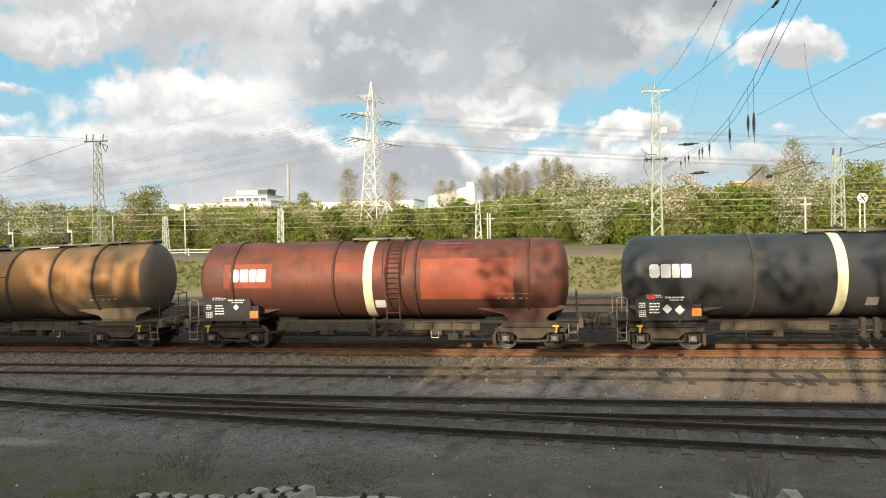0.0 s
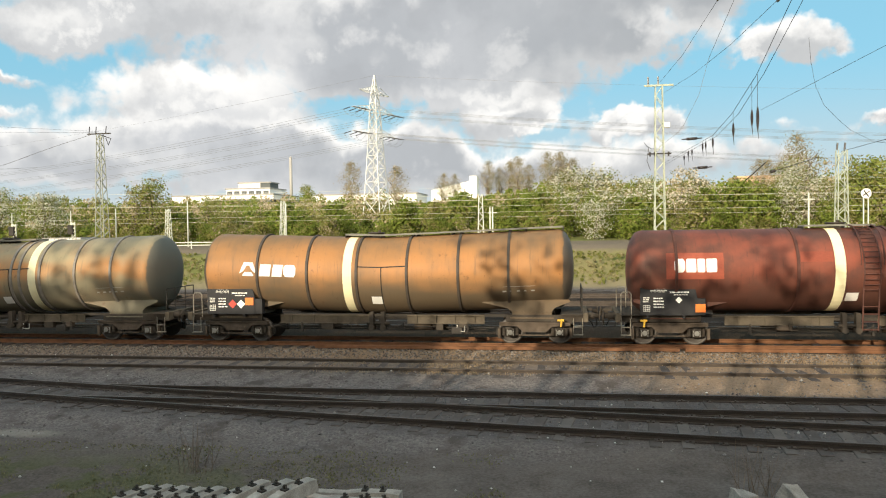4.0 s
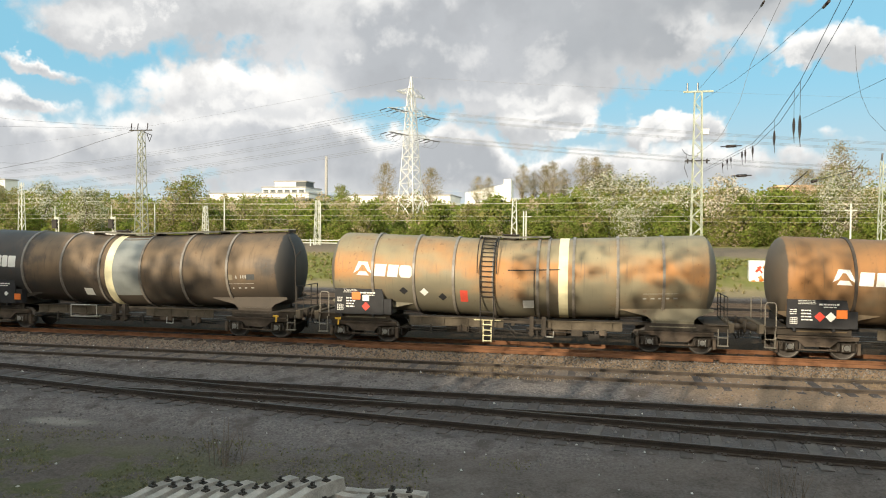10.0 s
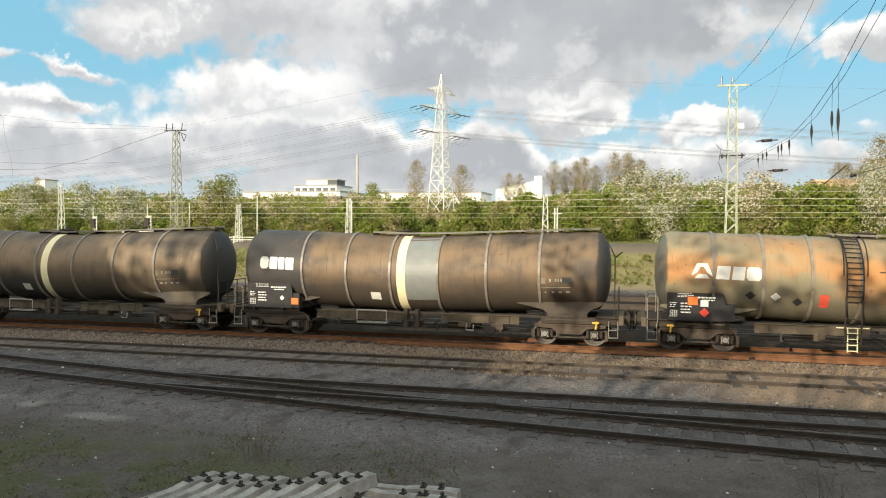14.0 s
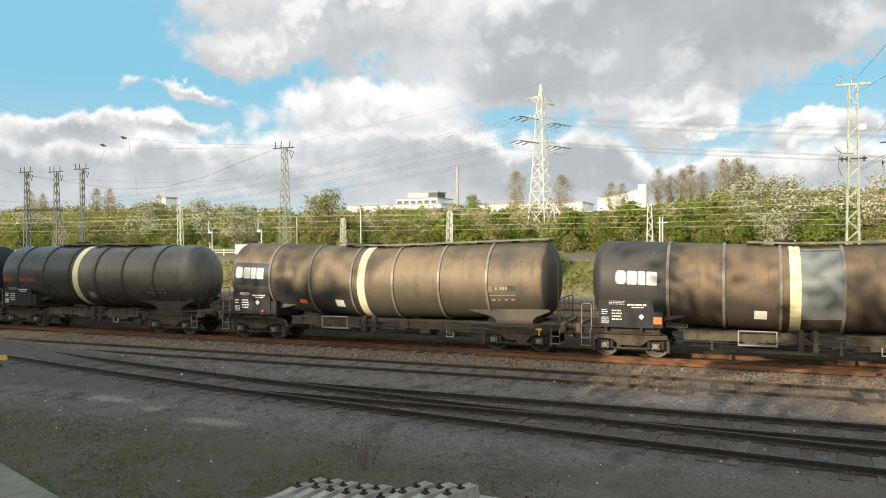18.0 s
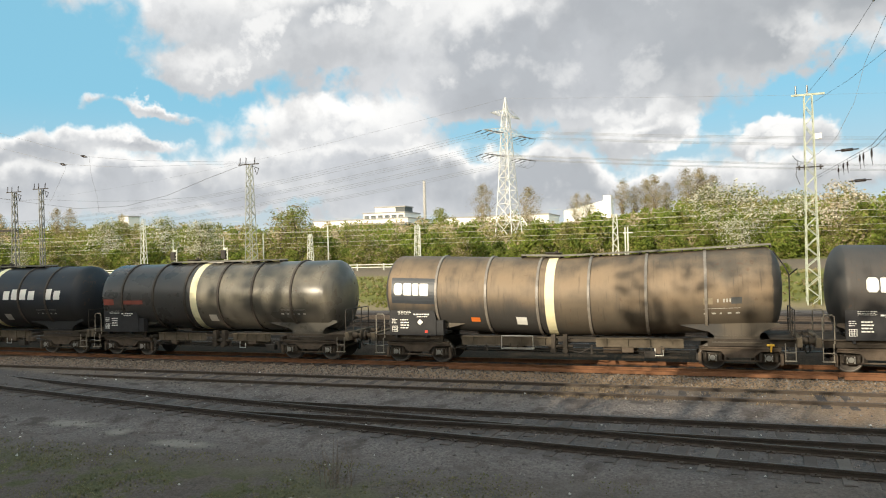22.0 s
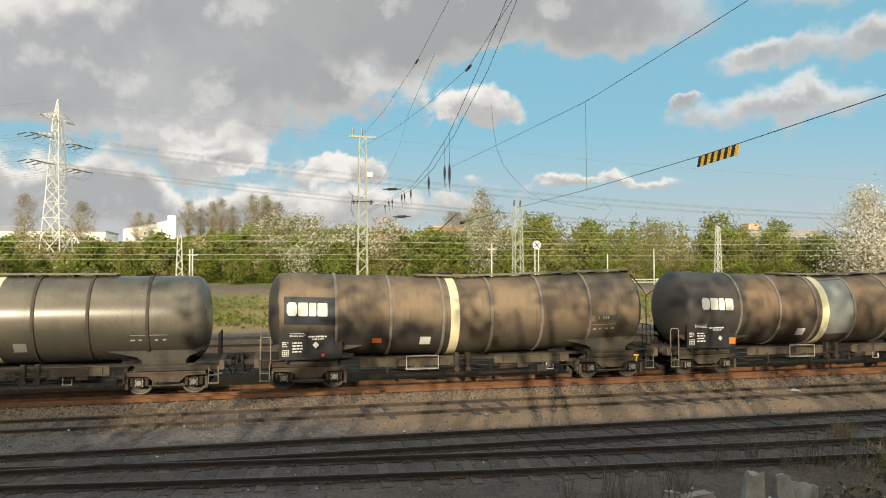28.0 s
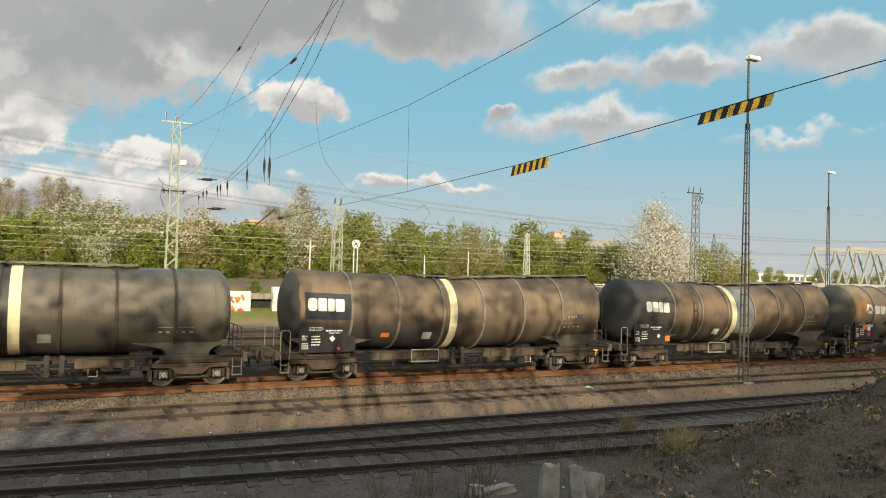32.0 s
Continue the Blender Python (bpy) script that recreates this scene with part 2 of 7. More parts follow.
def tank_paint(name, base, stain, grime, rust_amount, rough=0.52, half=7.25, end=None, streak=0.0, lower=None, soot=None):
    """Old tank paint: sun-bleached, rust-stained along the flanks, darker towards crown and belly; end: colour with the
    dished ends' shade painted in.
    """
    def build(add, m, mix, noise_at, ramp):
        co = obj_co(add)
        sx, sy, sz = add("ShaderNodeSeparateXYZ", {0: co}).outputs
        rnd = add("ShaderNodeObjectInfo").outputs["Random"]
        shifted = add("ShaderNodeVectorMath", {0: co, 1: add("ShaderNodeCombineXYZ", {0: m("MULTIPLY", rnd, 37.0), 1: 0.0, 2: m("MULTIPLY", rnd, 11.0)}).outputs[0]}, operation="ADD").outputs[0]
        stretched = add("ShaderNodeVectorMath", {0: shifted, 1: (0.35, 0.8, 0.8)}, operation="MULTIPLY").outputs[0]
        runs = add("ShaderNodeVectorMath", {0: shifted, 1: (1.6, 0.35, 0.35)}, operation="MULTIPLY").outputs[0]
        big = noise_at(stretched, 0.9, 3.0, 0.5)
        mid = noise_at(shifted, 1.2, 4.0, 0.55)
        fine = noise_at(shifted, 30.0, 3.0, 0.6)
        drip = noise_at(runs, 1.6, 4.0, 0.55)
        v = m("ADD", big, m("MULTIPLY", m("SUBTRACT", mid, 0.5), 0.45))
        if streak:
            hz = m("DIVIDE", m("ADD", m("SUBTRACT", sz, 2.95), m("MULTIPLY", m("SUBTRACT", mid, 0.5), 0.6)), 0.42)
            v = m("ADD", v, m("MULTIPLY", m("DIVIDE", 1.0, m("ADD", 1.0, m("MULTIPLY", hz, hz))), streak))
        f = smooth(m, v, 0.58 - 0.3 * rust_amount, 0.96 - 0.3 * rust_amount)
        col = mix(f, rgb(*base), rgb(*stain))
        g = smooth(m, m("ADD", m("MULTIPLY", drip, 0.5), m("MULTIPLY", mid, 0.5)), 0.42, 0.74)
        col = mix(m("MULTIPLY", g, 0.55), col, rgb(*grime))
        # the colour darkens with height towards the crown, and down towards the belly
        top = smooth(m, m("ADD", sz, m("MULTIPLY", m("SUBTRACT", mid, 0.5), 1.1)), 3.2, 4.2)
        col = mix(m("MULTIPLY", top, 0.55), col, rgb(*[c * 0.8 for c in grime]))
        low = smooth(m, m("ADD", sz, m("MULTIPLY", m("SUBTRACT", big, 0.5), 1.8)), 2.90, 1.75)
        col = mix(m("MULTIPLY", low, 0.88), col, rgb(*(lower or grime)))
        for edge, rise, colour, way in soot or ():        # sooty areas: edge along the tank, upper edge, colour, side
            sm = m("MULTIPLY", smooth(m, m("ADD", m("MULTIPLY", sx, way), m("MULTIPLY", m("SUBTRACT", mid, 0.5), 2.4)), edge * way - 0.5, edge * way + 0.4), smooth(m, m("ADD", sz, m("MULTIPLY", m("SUBTRACT", drip, 0.5), 1.6)), rise + 0.5, rise - 0.4))
            col = mix(m("MULTIPLY", sm, 0.88), col, mix(fine, rgb(*[c * 0.8 for c in colour]), rgb(*[c * 1.25 for c in colour])))
        # thin dark runs down the flank and chips of bare rust
        lines = noise_at(add("ShaderNodeVectorMath", {0: shifted, 1: (7.0, 0.55, 0.55)}, operation="MULTIPLY").outputs[0], 1.5, 4.0, 0.6)
        col = mix(m("MULTIPLY", smooth(m, lines, 0.56, 0.72), 0.42), col, rgb(*[c * 0.7 for c in grime]))
        chips = smooth(m, m("ADD", noise_at(shifted, 5.0, 5.0, 0.65), m("MULTIPLY", m("SUBTRACT", big, 0.5), 0.3)), 0.63, 0.70)
        col = mix(m("MULTIPLY", chips, 0.45), col, rgb(0.115, 0.060, 0.034))
        # the shade on the dished ends is painted into their colour
        if end:
            cap = smooth(m, m("ADD", m("ABSOLUTE", sx), m("MULTIPLY", m("SUBTRACT", mid, 0.5), 0.25)), half - 0.40, half - 0.34)
            col = mix(m("MULTIPLY", cap, 0.93), col, mix(m("MULTIPLY", mid, 0.6), rgb(*end), rgb(*grime)))
        col = mix(m("MULTIPLY", fine, 0.18), col, rgb(*[c * 0.5 for c in grime]))
        return col, m("ADD", rough - 0.08, m("MULTIPLY", mid, 0.22)), 0.0, (0.25, 0.01, mid), {"Specular IOR Level": 0.45 if rough < 0.3 else 0.28}
    return material(name, build)


M = {}
M["steel_dark"] = plain("dark_grimy_steel", (0.046, 0.041, 0.036), 0.7, 0.2)
M["frame_grey"] = plain("dusty_grey_underframe", (0.066, 0.056, 0.046), 0.8)
M["sill"] = plain("dust_beige_solebar", (0.115, 0.096, 0.072), 0.85, 0, 0.3)
M["rail_worn"] = plain("worn_bright_rail", (0.095, 0.090, 0.085), 0.55, 0.35, 0.15)
M["bogie"] = plain("brake_dust_brown_bogie", (0.104, 0.083, 0.065), 0.8)
M["wheel"] = plain("wheel_steel", (0.078, 0.066, 0.056), 0.55, 0.2)
M["rim"] = plain("worn_wheel_rim", (0.135, 0.122, 0.108), 0.5, 0.3, 0.25)
M["cap_grey"] = plain("chalky_axle_cover", (0.24, 0.235, 0.215), 0.6, 0.1, 0.3)
M["hand_rail"] = plain("worn_grey_handrail_paint", (0.24, 0.215, 0.175), 0.6, 0.1, 0.25)
M["grating"] = plain("pale_walkway_grating", (0.20, 0.195, 0.165), 0.7, 0.2, 0.3)
M["bridge"] = plain("pale_grey_bridge_paint", (0.36, 0.36, 0.32), 0.7, 0, 0.2)
M["white"] = plain("chalky_white_paint", (0.78, 0.77, 0.72), 0.6, 0, 0.08)
M["cream"] = plain("faded_cream_stripe", (0.85, 0.78, 0.50), 0.6, 0, 0.08)
M["orange_plate"] = plain("orange_hazard_plate", (0.75, 0.19, 0.03), 0.5, 0, 0.12)
M["red_plate"] = plain("red_placard", (0.62, 0.05, 0.03), 0.5, 0, 0.15)
M["yellow"] = plain("yellow_paint", (0.75, 0.46, 0.05), 0.5, 0, 0.15)
M["black_board"] = plain("black_data_panel", (0.028, 0.028, 0.030), 0.6, 0, 0.3)
M["rib"] = plain("dark_stiffening_ring", (0.07, 0.058, 0.048), 0.6)
M["rib_light"] = plain("worn_brown_ring", (0.23, 0.205, 0.175), 0.4)
M["glint"] = plain("galvanised_steel", (0.50, 0.49, 0.45), 0.45, 0.6, 0.15)
M["rail_rust"] = plain("rusty_rail", (0.19, 0.095, 0.052), 0.85, 0, 0.3)
M["rail_dark"] = plain("dark_unused_rail", (0.058, 0.047, 0.040), 0.5, 0.2, 0.3)
M["rail_brown"] = plain("brown_rusted_rail", (0.075, 0.060, 0.049), 0.75, 0.0, 0.3)
M["sleeper"] = plain("tarred_timber_sleeper", (0.090, 0.078, 0.073), 0.9, 0, 0.4, 1.5, 22, 0.01)
M["sleeper_pale"] = plain("weathered_pale_sleeper", (0.120, 0.107, 0.099), 0.9, 0, 0.3, 1.5, 22, 0.01)
M["concrete"] = plain("weathered_concrete", (0.29, 0.272, 0.245), 0.9, 0, 0.5, 3.5, 40, 0.01)
M["kerb_grey"] = plain("mossy_old_concrete", (0.19, 0.18, 0.155), 0.9, 0, 0.3, 2.0, 30, 0.01)
M["mast_green"] = plain("pale_green_mast_paint", (0.40, 0.43, 0.34), 0.6, 0.1, 0.2)
M["mast_dull"] = plain("dull_green_grey_mast_paint", (0.27, 0.285, 0.235), 0.6, 0.1, 0.2)
M["mast_grey"] = plain("grey_mast_paint", (0.17, 0.17, 0.15), 0.6, 0.1, 0.25)
M["lamp_grey"] = plain("dark_lamp_post_paint", (0.085, 0.085, 0.078), 0.6, 0.1, 0.25)
M["eave_black"] = plain("tarred_black_eave", (0.012, 0.011, 0.010), 0.8)
M["mast_white"] = plain("pale_grey_steel_paint", (0.56, 0.57, 0.49), 0.6, 0.0, 0.10)
M["pylon_white"] = plain("white_pylon_paint", (0.74, 0.73, 0.69), 0.6, 0.0, 0.08)
M["wire_pale"] = plain("grey_aluminium_conductor", (0.15, 0.15, 0.15), 0.5, 0.3)
M["wire"] = plain("dark_overhead_wire", (0.045, 0.045, 0.045), 0.5, 0.6)
M["insul"] = plain("brown_porcelain_insulator", (0.030, 0.022, 0.018), 0.25)
M["wall_white"] = plain("white_painted_wall", (0.72, 0.72, 0.66), 0.8, 0, 0.12, 0.6, 12)
M["graffiti"] = plain("red_spray_paint", (0.60, 0.08, 0.05), 0.7, 0, 0.2)
M["bld_white"] = plain("white_cladding", (0.80, 0.79, 0.75), 0.7, 0, 0.06, 0.2, 3)
M["bld_dark"] = plain("dark_facade", (0.10, 0.11, 0.11), 0.6, 0, 0.2, 0.3, 4)
M["bld_grey"] = plain("grey_facade", (0.36, 0.35, 0.33), 0.8, 0, 0.15, 0.3, 4)
M["roof_orange"] = plain("sunlit_clay_roof", (0.66, 0.44, 0.29), 0.85, 0, 0.15, 0.5, 8)
M["bark"] = plain("grey_brown_bark", (0.14, 0.11, 0.085), 0.9, 0, 0.35, 2, 14, 0.02)

# ---- geometry helpers ----


def bm_new():
    return bmesh.new()


def box(bm, x0, x1, y0, y1, z0, z1, turn=None, bevel=0.0):
    """A box by its extents; turn: a matrix applied to it."""
    vs = [bm.verts.new((x, y, z)) for z in (z0, z1) for y in (y0, y1) for x in (x0, x1)]
    fs = [(0, 2, 3, 1), (4, 5, 7, 6), (0, 1, 5, 4), (2, 6, 7, 3), (0, 4, 6, 2), (1, 3, 7, 5)]
    faces = [bm.faces.new([vs[i] for i in f]) for f in fs]
    if turn is not None:
        for v in vs:
            v.co = turn @ v.co
    if bevel:
        edges = {e for f in faces for e in f.edges}
        bmesh.ops.bevel(bm, geom=list(edges), offset=bevel, segments=1, affect="EDGES", clamp_overlap=True)
    return vs


def rod(bm, a, b, r, r2=None, n=6, cap=True):
    """A round bar from a to b."""
    a, b = Vector(a), Vector(b)
    d = (b - a).normalized()
    u = d.orthogonal().normalized()
    w = d.cross(u)
    r2 = r if r2 is None else r2
    rings = []
    for p, q in ((a, r), (b, r2)):
        rings.append([bm.verts.new(p + (u * math.cos(i * math.tau / n) + w * math.sin(i * math.tau / n)) * q) for i in range(n)])
    for i in range(n):
        f = bm.faces.new((rings[0][i], rings[0][(i + 1) % n], rings[1][(i + 1) % n], rings[1][i]))
        f.smooth = n > 6
    if cap:
        bm.faces.new(rings[0][::-1])
        bm.faces.new(rings[1])


def chain(bm, pts, r, n=5):
    """One bent bar through points."""
    pts = [Vector(p) for p in pts]
    rings, u = [], None
    for i, p in enumerate(pts):
        d = (pts[min(i + 1, len(pts) - 1)] - pts[max(i - 1, 0)]).normalized()
        u = d.orthogonal().normalized() if u is None else (u - d * u.dot(d)).normalized()
        w = d.cross(u)
        rings.append([bm.verts.new(p + (u * math.cos(k * math.tau / n) + w * math.sin(k * math.tau / n)) * r) for k in range(n)])
    for a, b in zip(rings, rings[1:]):
        for k in range(n):
            bm.faces.new((a[k], a[(k + 1) % n], b[(k + 1) % n], b[k]))
    bm.faces.new(rings[0][::-1])
    bm.faces.new(rings[-1])


def lathe_x(bm, profile, n=40, zc=0.0, yc=0.0):
    """Turn (x, radius) pairs round the x axis through (yc, zc)."""
    rings = []
    for x, r in profile:
        if r < 1e-4:
            rings.append([bm.verts.new((x, yc, zc))])
        else:
            rings.append([bm.verts.new((x, yc + r * math.sin(i * math.tau / n), zc + r * math.cos(i * math.tau / n))) for i in range(n)])
    for a, b in zip(rings, rings[1:]):
        for i in range(n):
            j = (i + 1) % n
            if len(a) == 1:
                f = bm.faces.new((a[0], b[j], b[i]))
            elif len(b) == 1:
                f = bm.faces.new((a[i], a[j], b[0]))
            else:
                f = bm.faces.new((a[i], a[j], b[j], b[i]))
            f.smooth = True


def lathe_y(bm, profile, xc, zc, n=24, flat=False):
    """Turn (y, radius) pairs round an axle along y."""
    rings = []
    for y, r in profile:
        rings.append([bm.verts.new((xc + r * math.cos(i * math.tau / n), y, zc + r * math.sin(i * math.tau / n))) for i in range(n)])
    for a, b in zip(rings, rings[1:]):
        for i in range(n):
            j = (i + 1) % n
            f = bm.faces.new((a[i], b[i], b[j], a[j]))
            f.smooth = not flat
    bm.faces.new(rings[0])
    bm.faces.new(rings[-1][::-1])


def prism(bm, poly, y0, y1):
    """A plate with an outline of (x, z) pairs, between two y."""
    a = [bm.verts.new((x, y0, z)) for x, z in poly]
    b = [bm.verts.new((x, y1, z)) for x, z in poly]
    n = len(poly)
    bm.faces.new(a)
    bm.faces.new(b[::-1])
    for i in range(n):
        bm.faces.new((a[i], b[i], b[(i + 1) % n], a[(i + 1) % n]))


def mesh_of(name, bm, mat):
    bmesh.ops.recalc_face_normals(bm, faces=bm.faces)
    me = bpy.data.meshes.new(name)
    bm.to_mesh(me)
    bm.free()
    for x in (mat if isinstance(mat, (list, tuple)) else [mat]):
        me.materials.append(x)
    return me


def part(name, bm, mat, parent, label=""):
    """Link a bmesh as one mesh object under a thing or a part."""
    ob = new(name, mesh_of(name, bm, mat))
    ob.parent = parent
    if label:
        tagged(ob, label)
    return ob


def share(name, me, parent, m=None):
    ob = new(name, me)
    ob.parent = parent
    if m is not None:
        ob.matrix_local = m
    return ob


def thing(name, m, label, category, group="", kind=""):
    ob = new(name)
    ob.empty_display_size = 0.2
    ob.matrix_world = m
    return tagged(ob, label, category, group, kind)


# ---- ground ----
BED = -0.17     # top of the ballast under the rail top


def step(a, b, v):
    t = min(max((v - a) / (b - a), 0.0), 1.0)
    return t * t * (3 - 2 * t)


def mound(x, y):
    """The scrubby heap beside the near tracks."""
    u = step(9.5, 17.0, x) * (1 - step(60, 90, x))
    edge = 14.6 + 0.10 * max(x - 12.0, 0.0) ** 1.05
    v = 1 - step(-3.6, 0.4, y - edge)
    return u * v * (1.6 + 0.5 * step(15, 22, x) + 0.4 * math.sin(x * 0.33) + 0.25 * math.sin(x * 0.9 + y)) * step(2.5, 8.0, y)


def near_rail(x):
    return 16.2 - 0.115 * x + 0.0018 * x * x


def near_rail2(x):
    return near_rail(x) + 1.505


SKYLINE = [(-3.0, 0.035), (-1.35, 0.060), (-1.2, 0.072), (-0.95, 0.066), (-0.76, 0.058), (-0.63, 0.048), (-0.52, 0.052), (-0.40, 0.050), (-0.22, 0.052), (-0.10, 0.064), (0.0, 0.068), (0.07, 0.064), (0.2, 0.062), (0.30, 0.060), (0.39, 0.045), (0.45, 0.038), (0.60, 0.030), (0.8, 0.020), (0.95, 0.012), (1.1, 0.006), (3.0, 0.006)]


def skyline(k):
    """How high the wooded hill stands over the eye's level, by bearing."""
    for (a, u), (b, v) in zip(SKYLINE, SKYLINE[1:]):
        if k <= b:
            return u + (v - u) * max(k - a, 0.0) / (b - a)
    return SKYLINE[-1][1]


def terrain(x, y):
    z = BED - 0.12
    z += 0.10 * (1 - step(1.5, 2.6, abs(y - 28.66))) + 0.20 * (1 - step(1.2, 2.6, abs(y - 23.45)))
    d_a = abs(y - 18.85) + 3 * step(-10, -16, x)
    z += 0.145 * (1 - step(1.4, 2.4, min(d_a, abs(y - near_rail(x) - 0.75))))
    z += 0.28 * (1 - step(1.6, 3.4, abs(y - 33.9)))
    z += mound(x, y)
    z -= 0.12 * step(-14, -6, -abs(x + 10)) * (1 - step(11.5, 14.5, y))
    # grassy bank behind the yard, a shelf with the main lines, then the hill
    z += 3.05 * step(58.0, 69.0, y)
    if y > 86:
        k = x / y
        rise = 150 * (skyline(k) - 0.024) + 4.3 - 2.85
        z += max(rise, 0.0) * step(84, 152, y) * (1 - 0.5 * step(260, 900, y))
    return z


def near_detail(x, y):
    n = noise.noise(Vector((x * 1.9, y * 1.9, 0.0))) * 0.03 + noise.noise(Vector((x * 0.35, y * 0.35, 3.0))) * 0.05
    calm = 0.25 + 0.75 * (1 - step(12.0, 15.5, y))
    return (n * calm - 0.02 * step(12.0, 15.5, y)) * (1 - step(26, 60, y))


def grid_axis(spans):
    out = []
    for a, b, n in spans:
        out += [a + (b - a) * i / n for i in range(n)]
    return out + [spans[-1][1]]


xs = grid_axis([(-3000, -400, 8), (-400, -120, 14), (-120, -45, 40), (-45, 45, 260), (45, 120, 40), (120, 400, 14), (400, 3000, 8)])
ys = grid_axis([(-1500, -60, 6), (-60, 0, 8), (0, 9, 12), (9, 35, 130), (35, 130, 70), (130, 350, 24), (350, 3000, 10)])
gv = np.array([(x, y, terrain(x, y) + near_detail(x, y)) for y in ys for x in xs])
nx = len(xs)
gf = [(j * nx + i, j * nx + i + 1, (j + 1) * nx + i + 1, (j + 1) * nx + i) for j in range(len(ys) - 1) for i in range(nx - 1)]


def ground_mat(add, m, mix, noise_at, ramp):
    co = obj_co(add)
    sx, sy, sz = add("ShaderNodeSeparateXYZ", {0: co}).outputs
    big = noise_at(co, 0.25, 4.0)
    mid = noise_at(co, 1.3, 5.0, 0.6)
    fine = noise_at(co, 16.0, 4.0, 0.65)
    vor = add("ShaderNodeTexVoronoi", {"Vector": co, "Scale": 10.0})
    peb = vor.outputs["Color"]
    pv = add("ShaderNodeSeparateXYZ", {0: peb}).outputs[0]
    ash = mix(ramp(fine, (0.32, (0, 0, 0)), (0.7, (1, 1, 1))), rgb(0.088, 0.079, 0.077), rgb(0.200, 0.181, 0.174))
    ash = mix(m("MULTIPLY", smooth(m, pv, 0.60, 1.0), 0.40), ash, rgb(0.23, 0.208, 0.198))
    ash = mix(smooth(m, mid, 0.48, 0.66), ash, rgb(0.084, 0.073, 0.069))
    # brake dust and rust along the running line; sunlit east painted stronger than shaded west
    d = m("ABSOLUTE", m("SUBTRACT", sy, 28.6))
    rust = smooth(m, m("ADD", d, m("MULTIPLY", m("SUBTRACT", mid, 0.5), 3.0)), 6.2, 1.8)
    rust = m("MULTIPLY", rust, m("ADD", 0.38, m("MULTIPLY", smooth(m, m("ADD", sx, m("MULTIPLY", m("SUBTRACT", big, 0.5), 8.0)), -14.0, -5.0), 0.40)))
    ash = mix(rust, ash, mix(fine, rgb(0.14, 0.092, 0.058), rgb(0.42, 0.30, 0.19)))
    d2 = m("ABSOLUTE", m("SUBTRACT", sy, 23.6))
    r2 = smooth(m, m("ADD", d2, m("MULTIPLY", m("SUBTRACT", mid, 0.5), 2.0)), 2.2, 0.8)
    ash = mix(m("MULTIPLY", r2, 0.40), ash, rgb(0.165, 0.128, 0.095))
    # bare brown soil east of the crossing, lightened to paint in the sunlight there
    sunlit_soil = m("MULTIPLY", smooth(m, m("ADD", sx, m("MULTIPLY", m("SUBTRACT", big, 0.5), 9.0)), 0.0, 6.0), m("MULTIPLY", smooth(m, m("ADD", sy, m("MULTIPLY", m("SUBTRACT", mid, 0.5), 3.0)), 19.6, 21.6), smooth(m, sy, 28.0, 27.0)))
    ash = mix(m("MULTIPLY", sunlit_soil, 0.72), ash, mix(fine, rgb(0.14, 0.092, 0.060), rgb(0.42, 0.295, 0.190)))
    # sooty bed of the two near tracks
    curve = m("ADD", m("ADD", 16.95, m("MULTIPLY", sx, -0.115)), m("MULTIPLY", m("MULTIPLY", sx, sx), 0.0018))
    near = m("MINIMUM", m("ABSOLUTE", m("SUBTRACT", sy, 18.87)), m("ABSOLUTE", m("SUBTRACT", sy, curve)))
    bed = smooth(m, m("ADD", near, m("MULTIPLY", m("SUBTRACT", mid, 0.5), 0.8)), 1.75, 1.05)
    ash = mix(m("MULTIPLY", bed, 0.75), ash, mix(fine, rgb(0.058, 0.053, 0.052), rgb(0.145, 0.132, 0.129)))
    # sandy path and thin grass on the camera's side
    front = smooth(m, m("ADD", sy, m("MULTIPLY", m("SUBTRACT", big, 0.5), 5.0)), 16.4, 14.2)
    dirt = mix(ramp(m("ADD", m("MULTIPLY", fine, 0.5), m("MULTIPLY", mid, 0.5)), (0.36, (0, 0, 0)), (0.62, (1, 1, 1))), rgb(0.078, 0.067, 0.061), rgb(0.150, 0.132, 0.120))
    ash = mix(front, ash, dirt)
    left = smooth(m, m("ADD", sx, m("MULTIPLY", m("SUBTRACT", big, 0.5), 8.0)), -3.0, -8.0)
    gr = m("MULTIPLY", m("MULTIPLY", smooth(m, sy, 15.0, 13.0), left), smooth(m, mid, 0.42, 0.56))
    ash = mix(m("MULTIPLY", gr, 0.75), ash, mix(fine, rgb(0.046, 0.054, 0.022), rgb(0.098, 0.104, 0.048)))
    # two spots of pale sand
    for px, py, w in ((-12.5, 15.55, 1.1), (-17.4, 16.75, 1.3), (-15.2, 16.2, 0.5)):
        ux = m("DIVIDE", m("SUBTRACT", sx, px), w)
        uy = m("DIVIDE", m("SUBTRACT", sy, py), 0.42)
        dd = m("ADD", m("SQRT", m("ADD", m("MULTIPLY", ux, ux), m("MULTIPLY", uy, uy))), m("MULTIPLY", m("SUBTRACT", mid, 0.5), 1.4))
        ash = mix(m("MULTIPLY", smooth(m, dd, 1.15, 0.3), 0.36), ash, rgb(0.38, 0.35, 0.31))
    # oily dark ballast of the sidings, with the shade behind the train painted in
    oil_shade = m("MULTIPLY", smooth(m, sy, 28.9, 30.2), smooth(m, sy, 57.0, 52.0))
    ash = mix(m("MULTIPLY", oil_shade, 0.85), ash, mix(fine, rgb(0.022, 0.017, 0.013), rgb(0.055, 0.043, 0.034)))
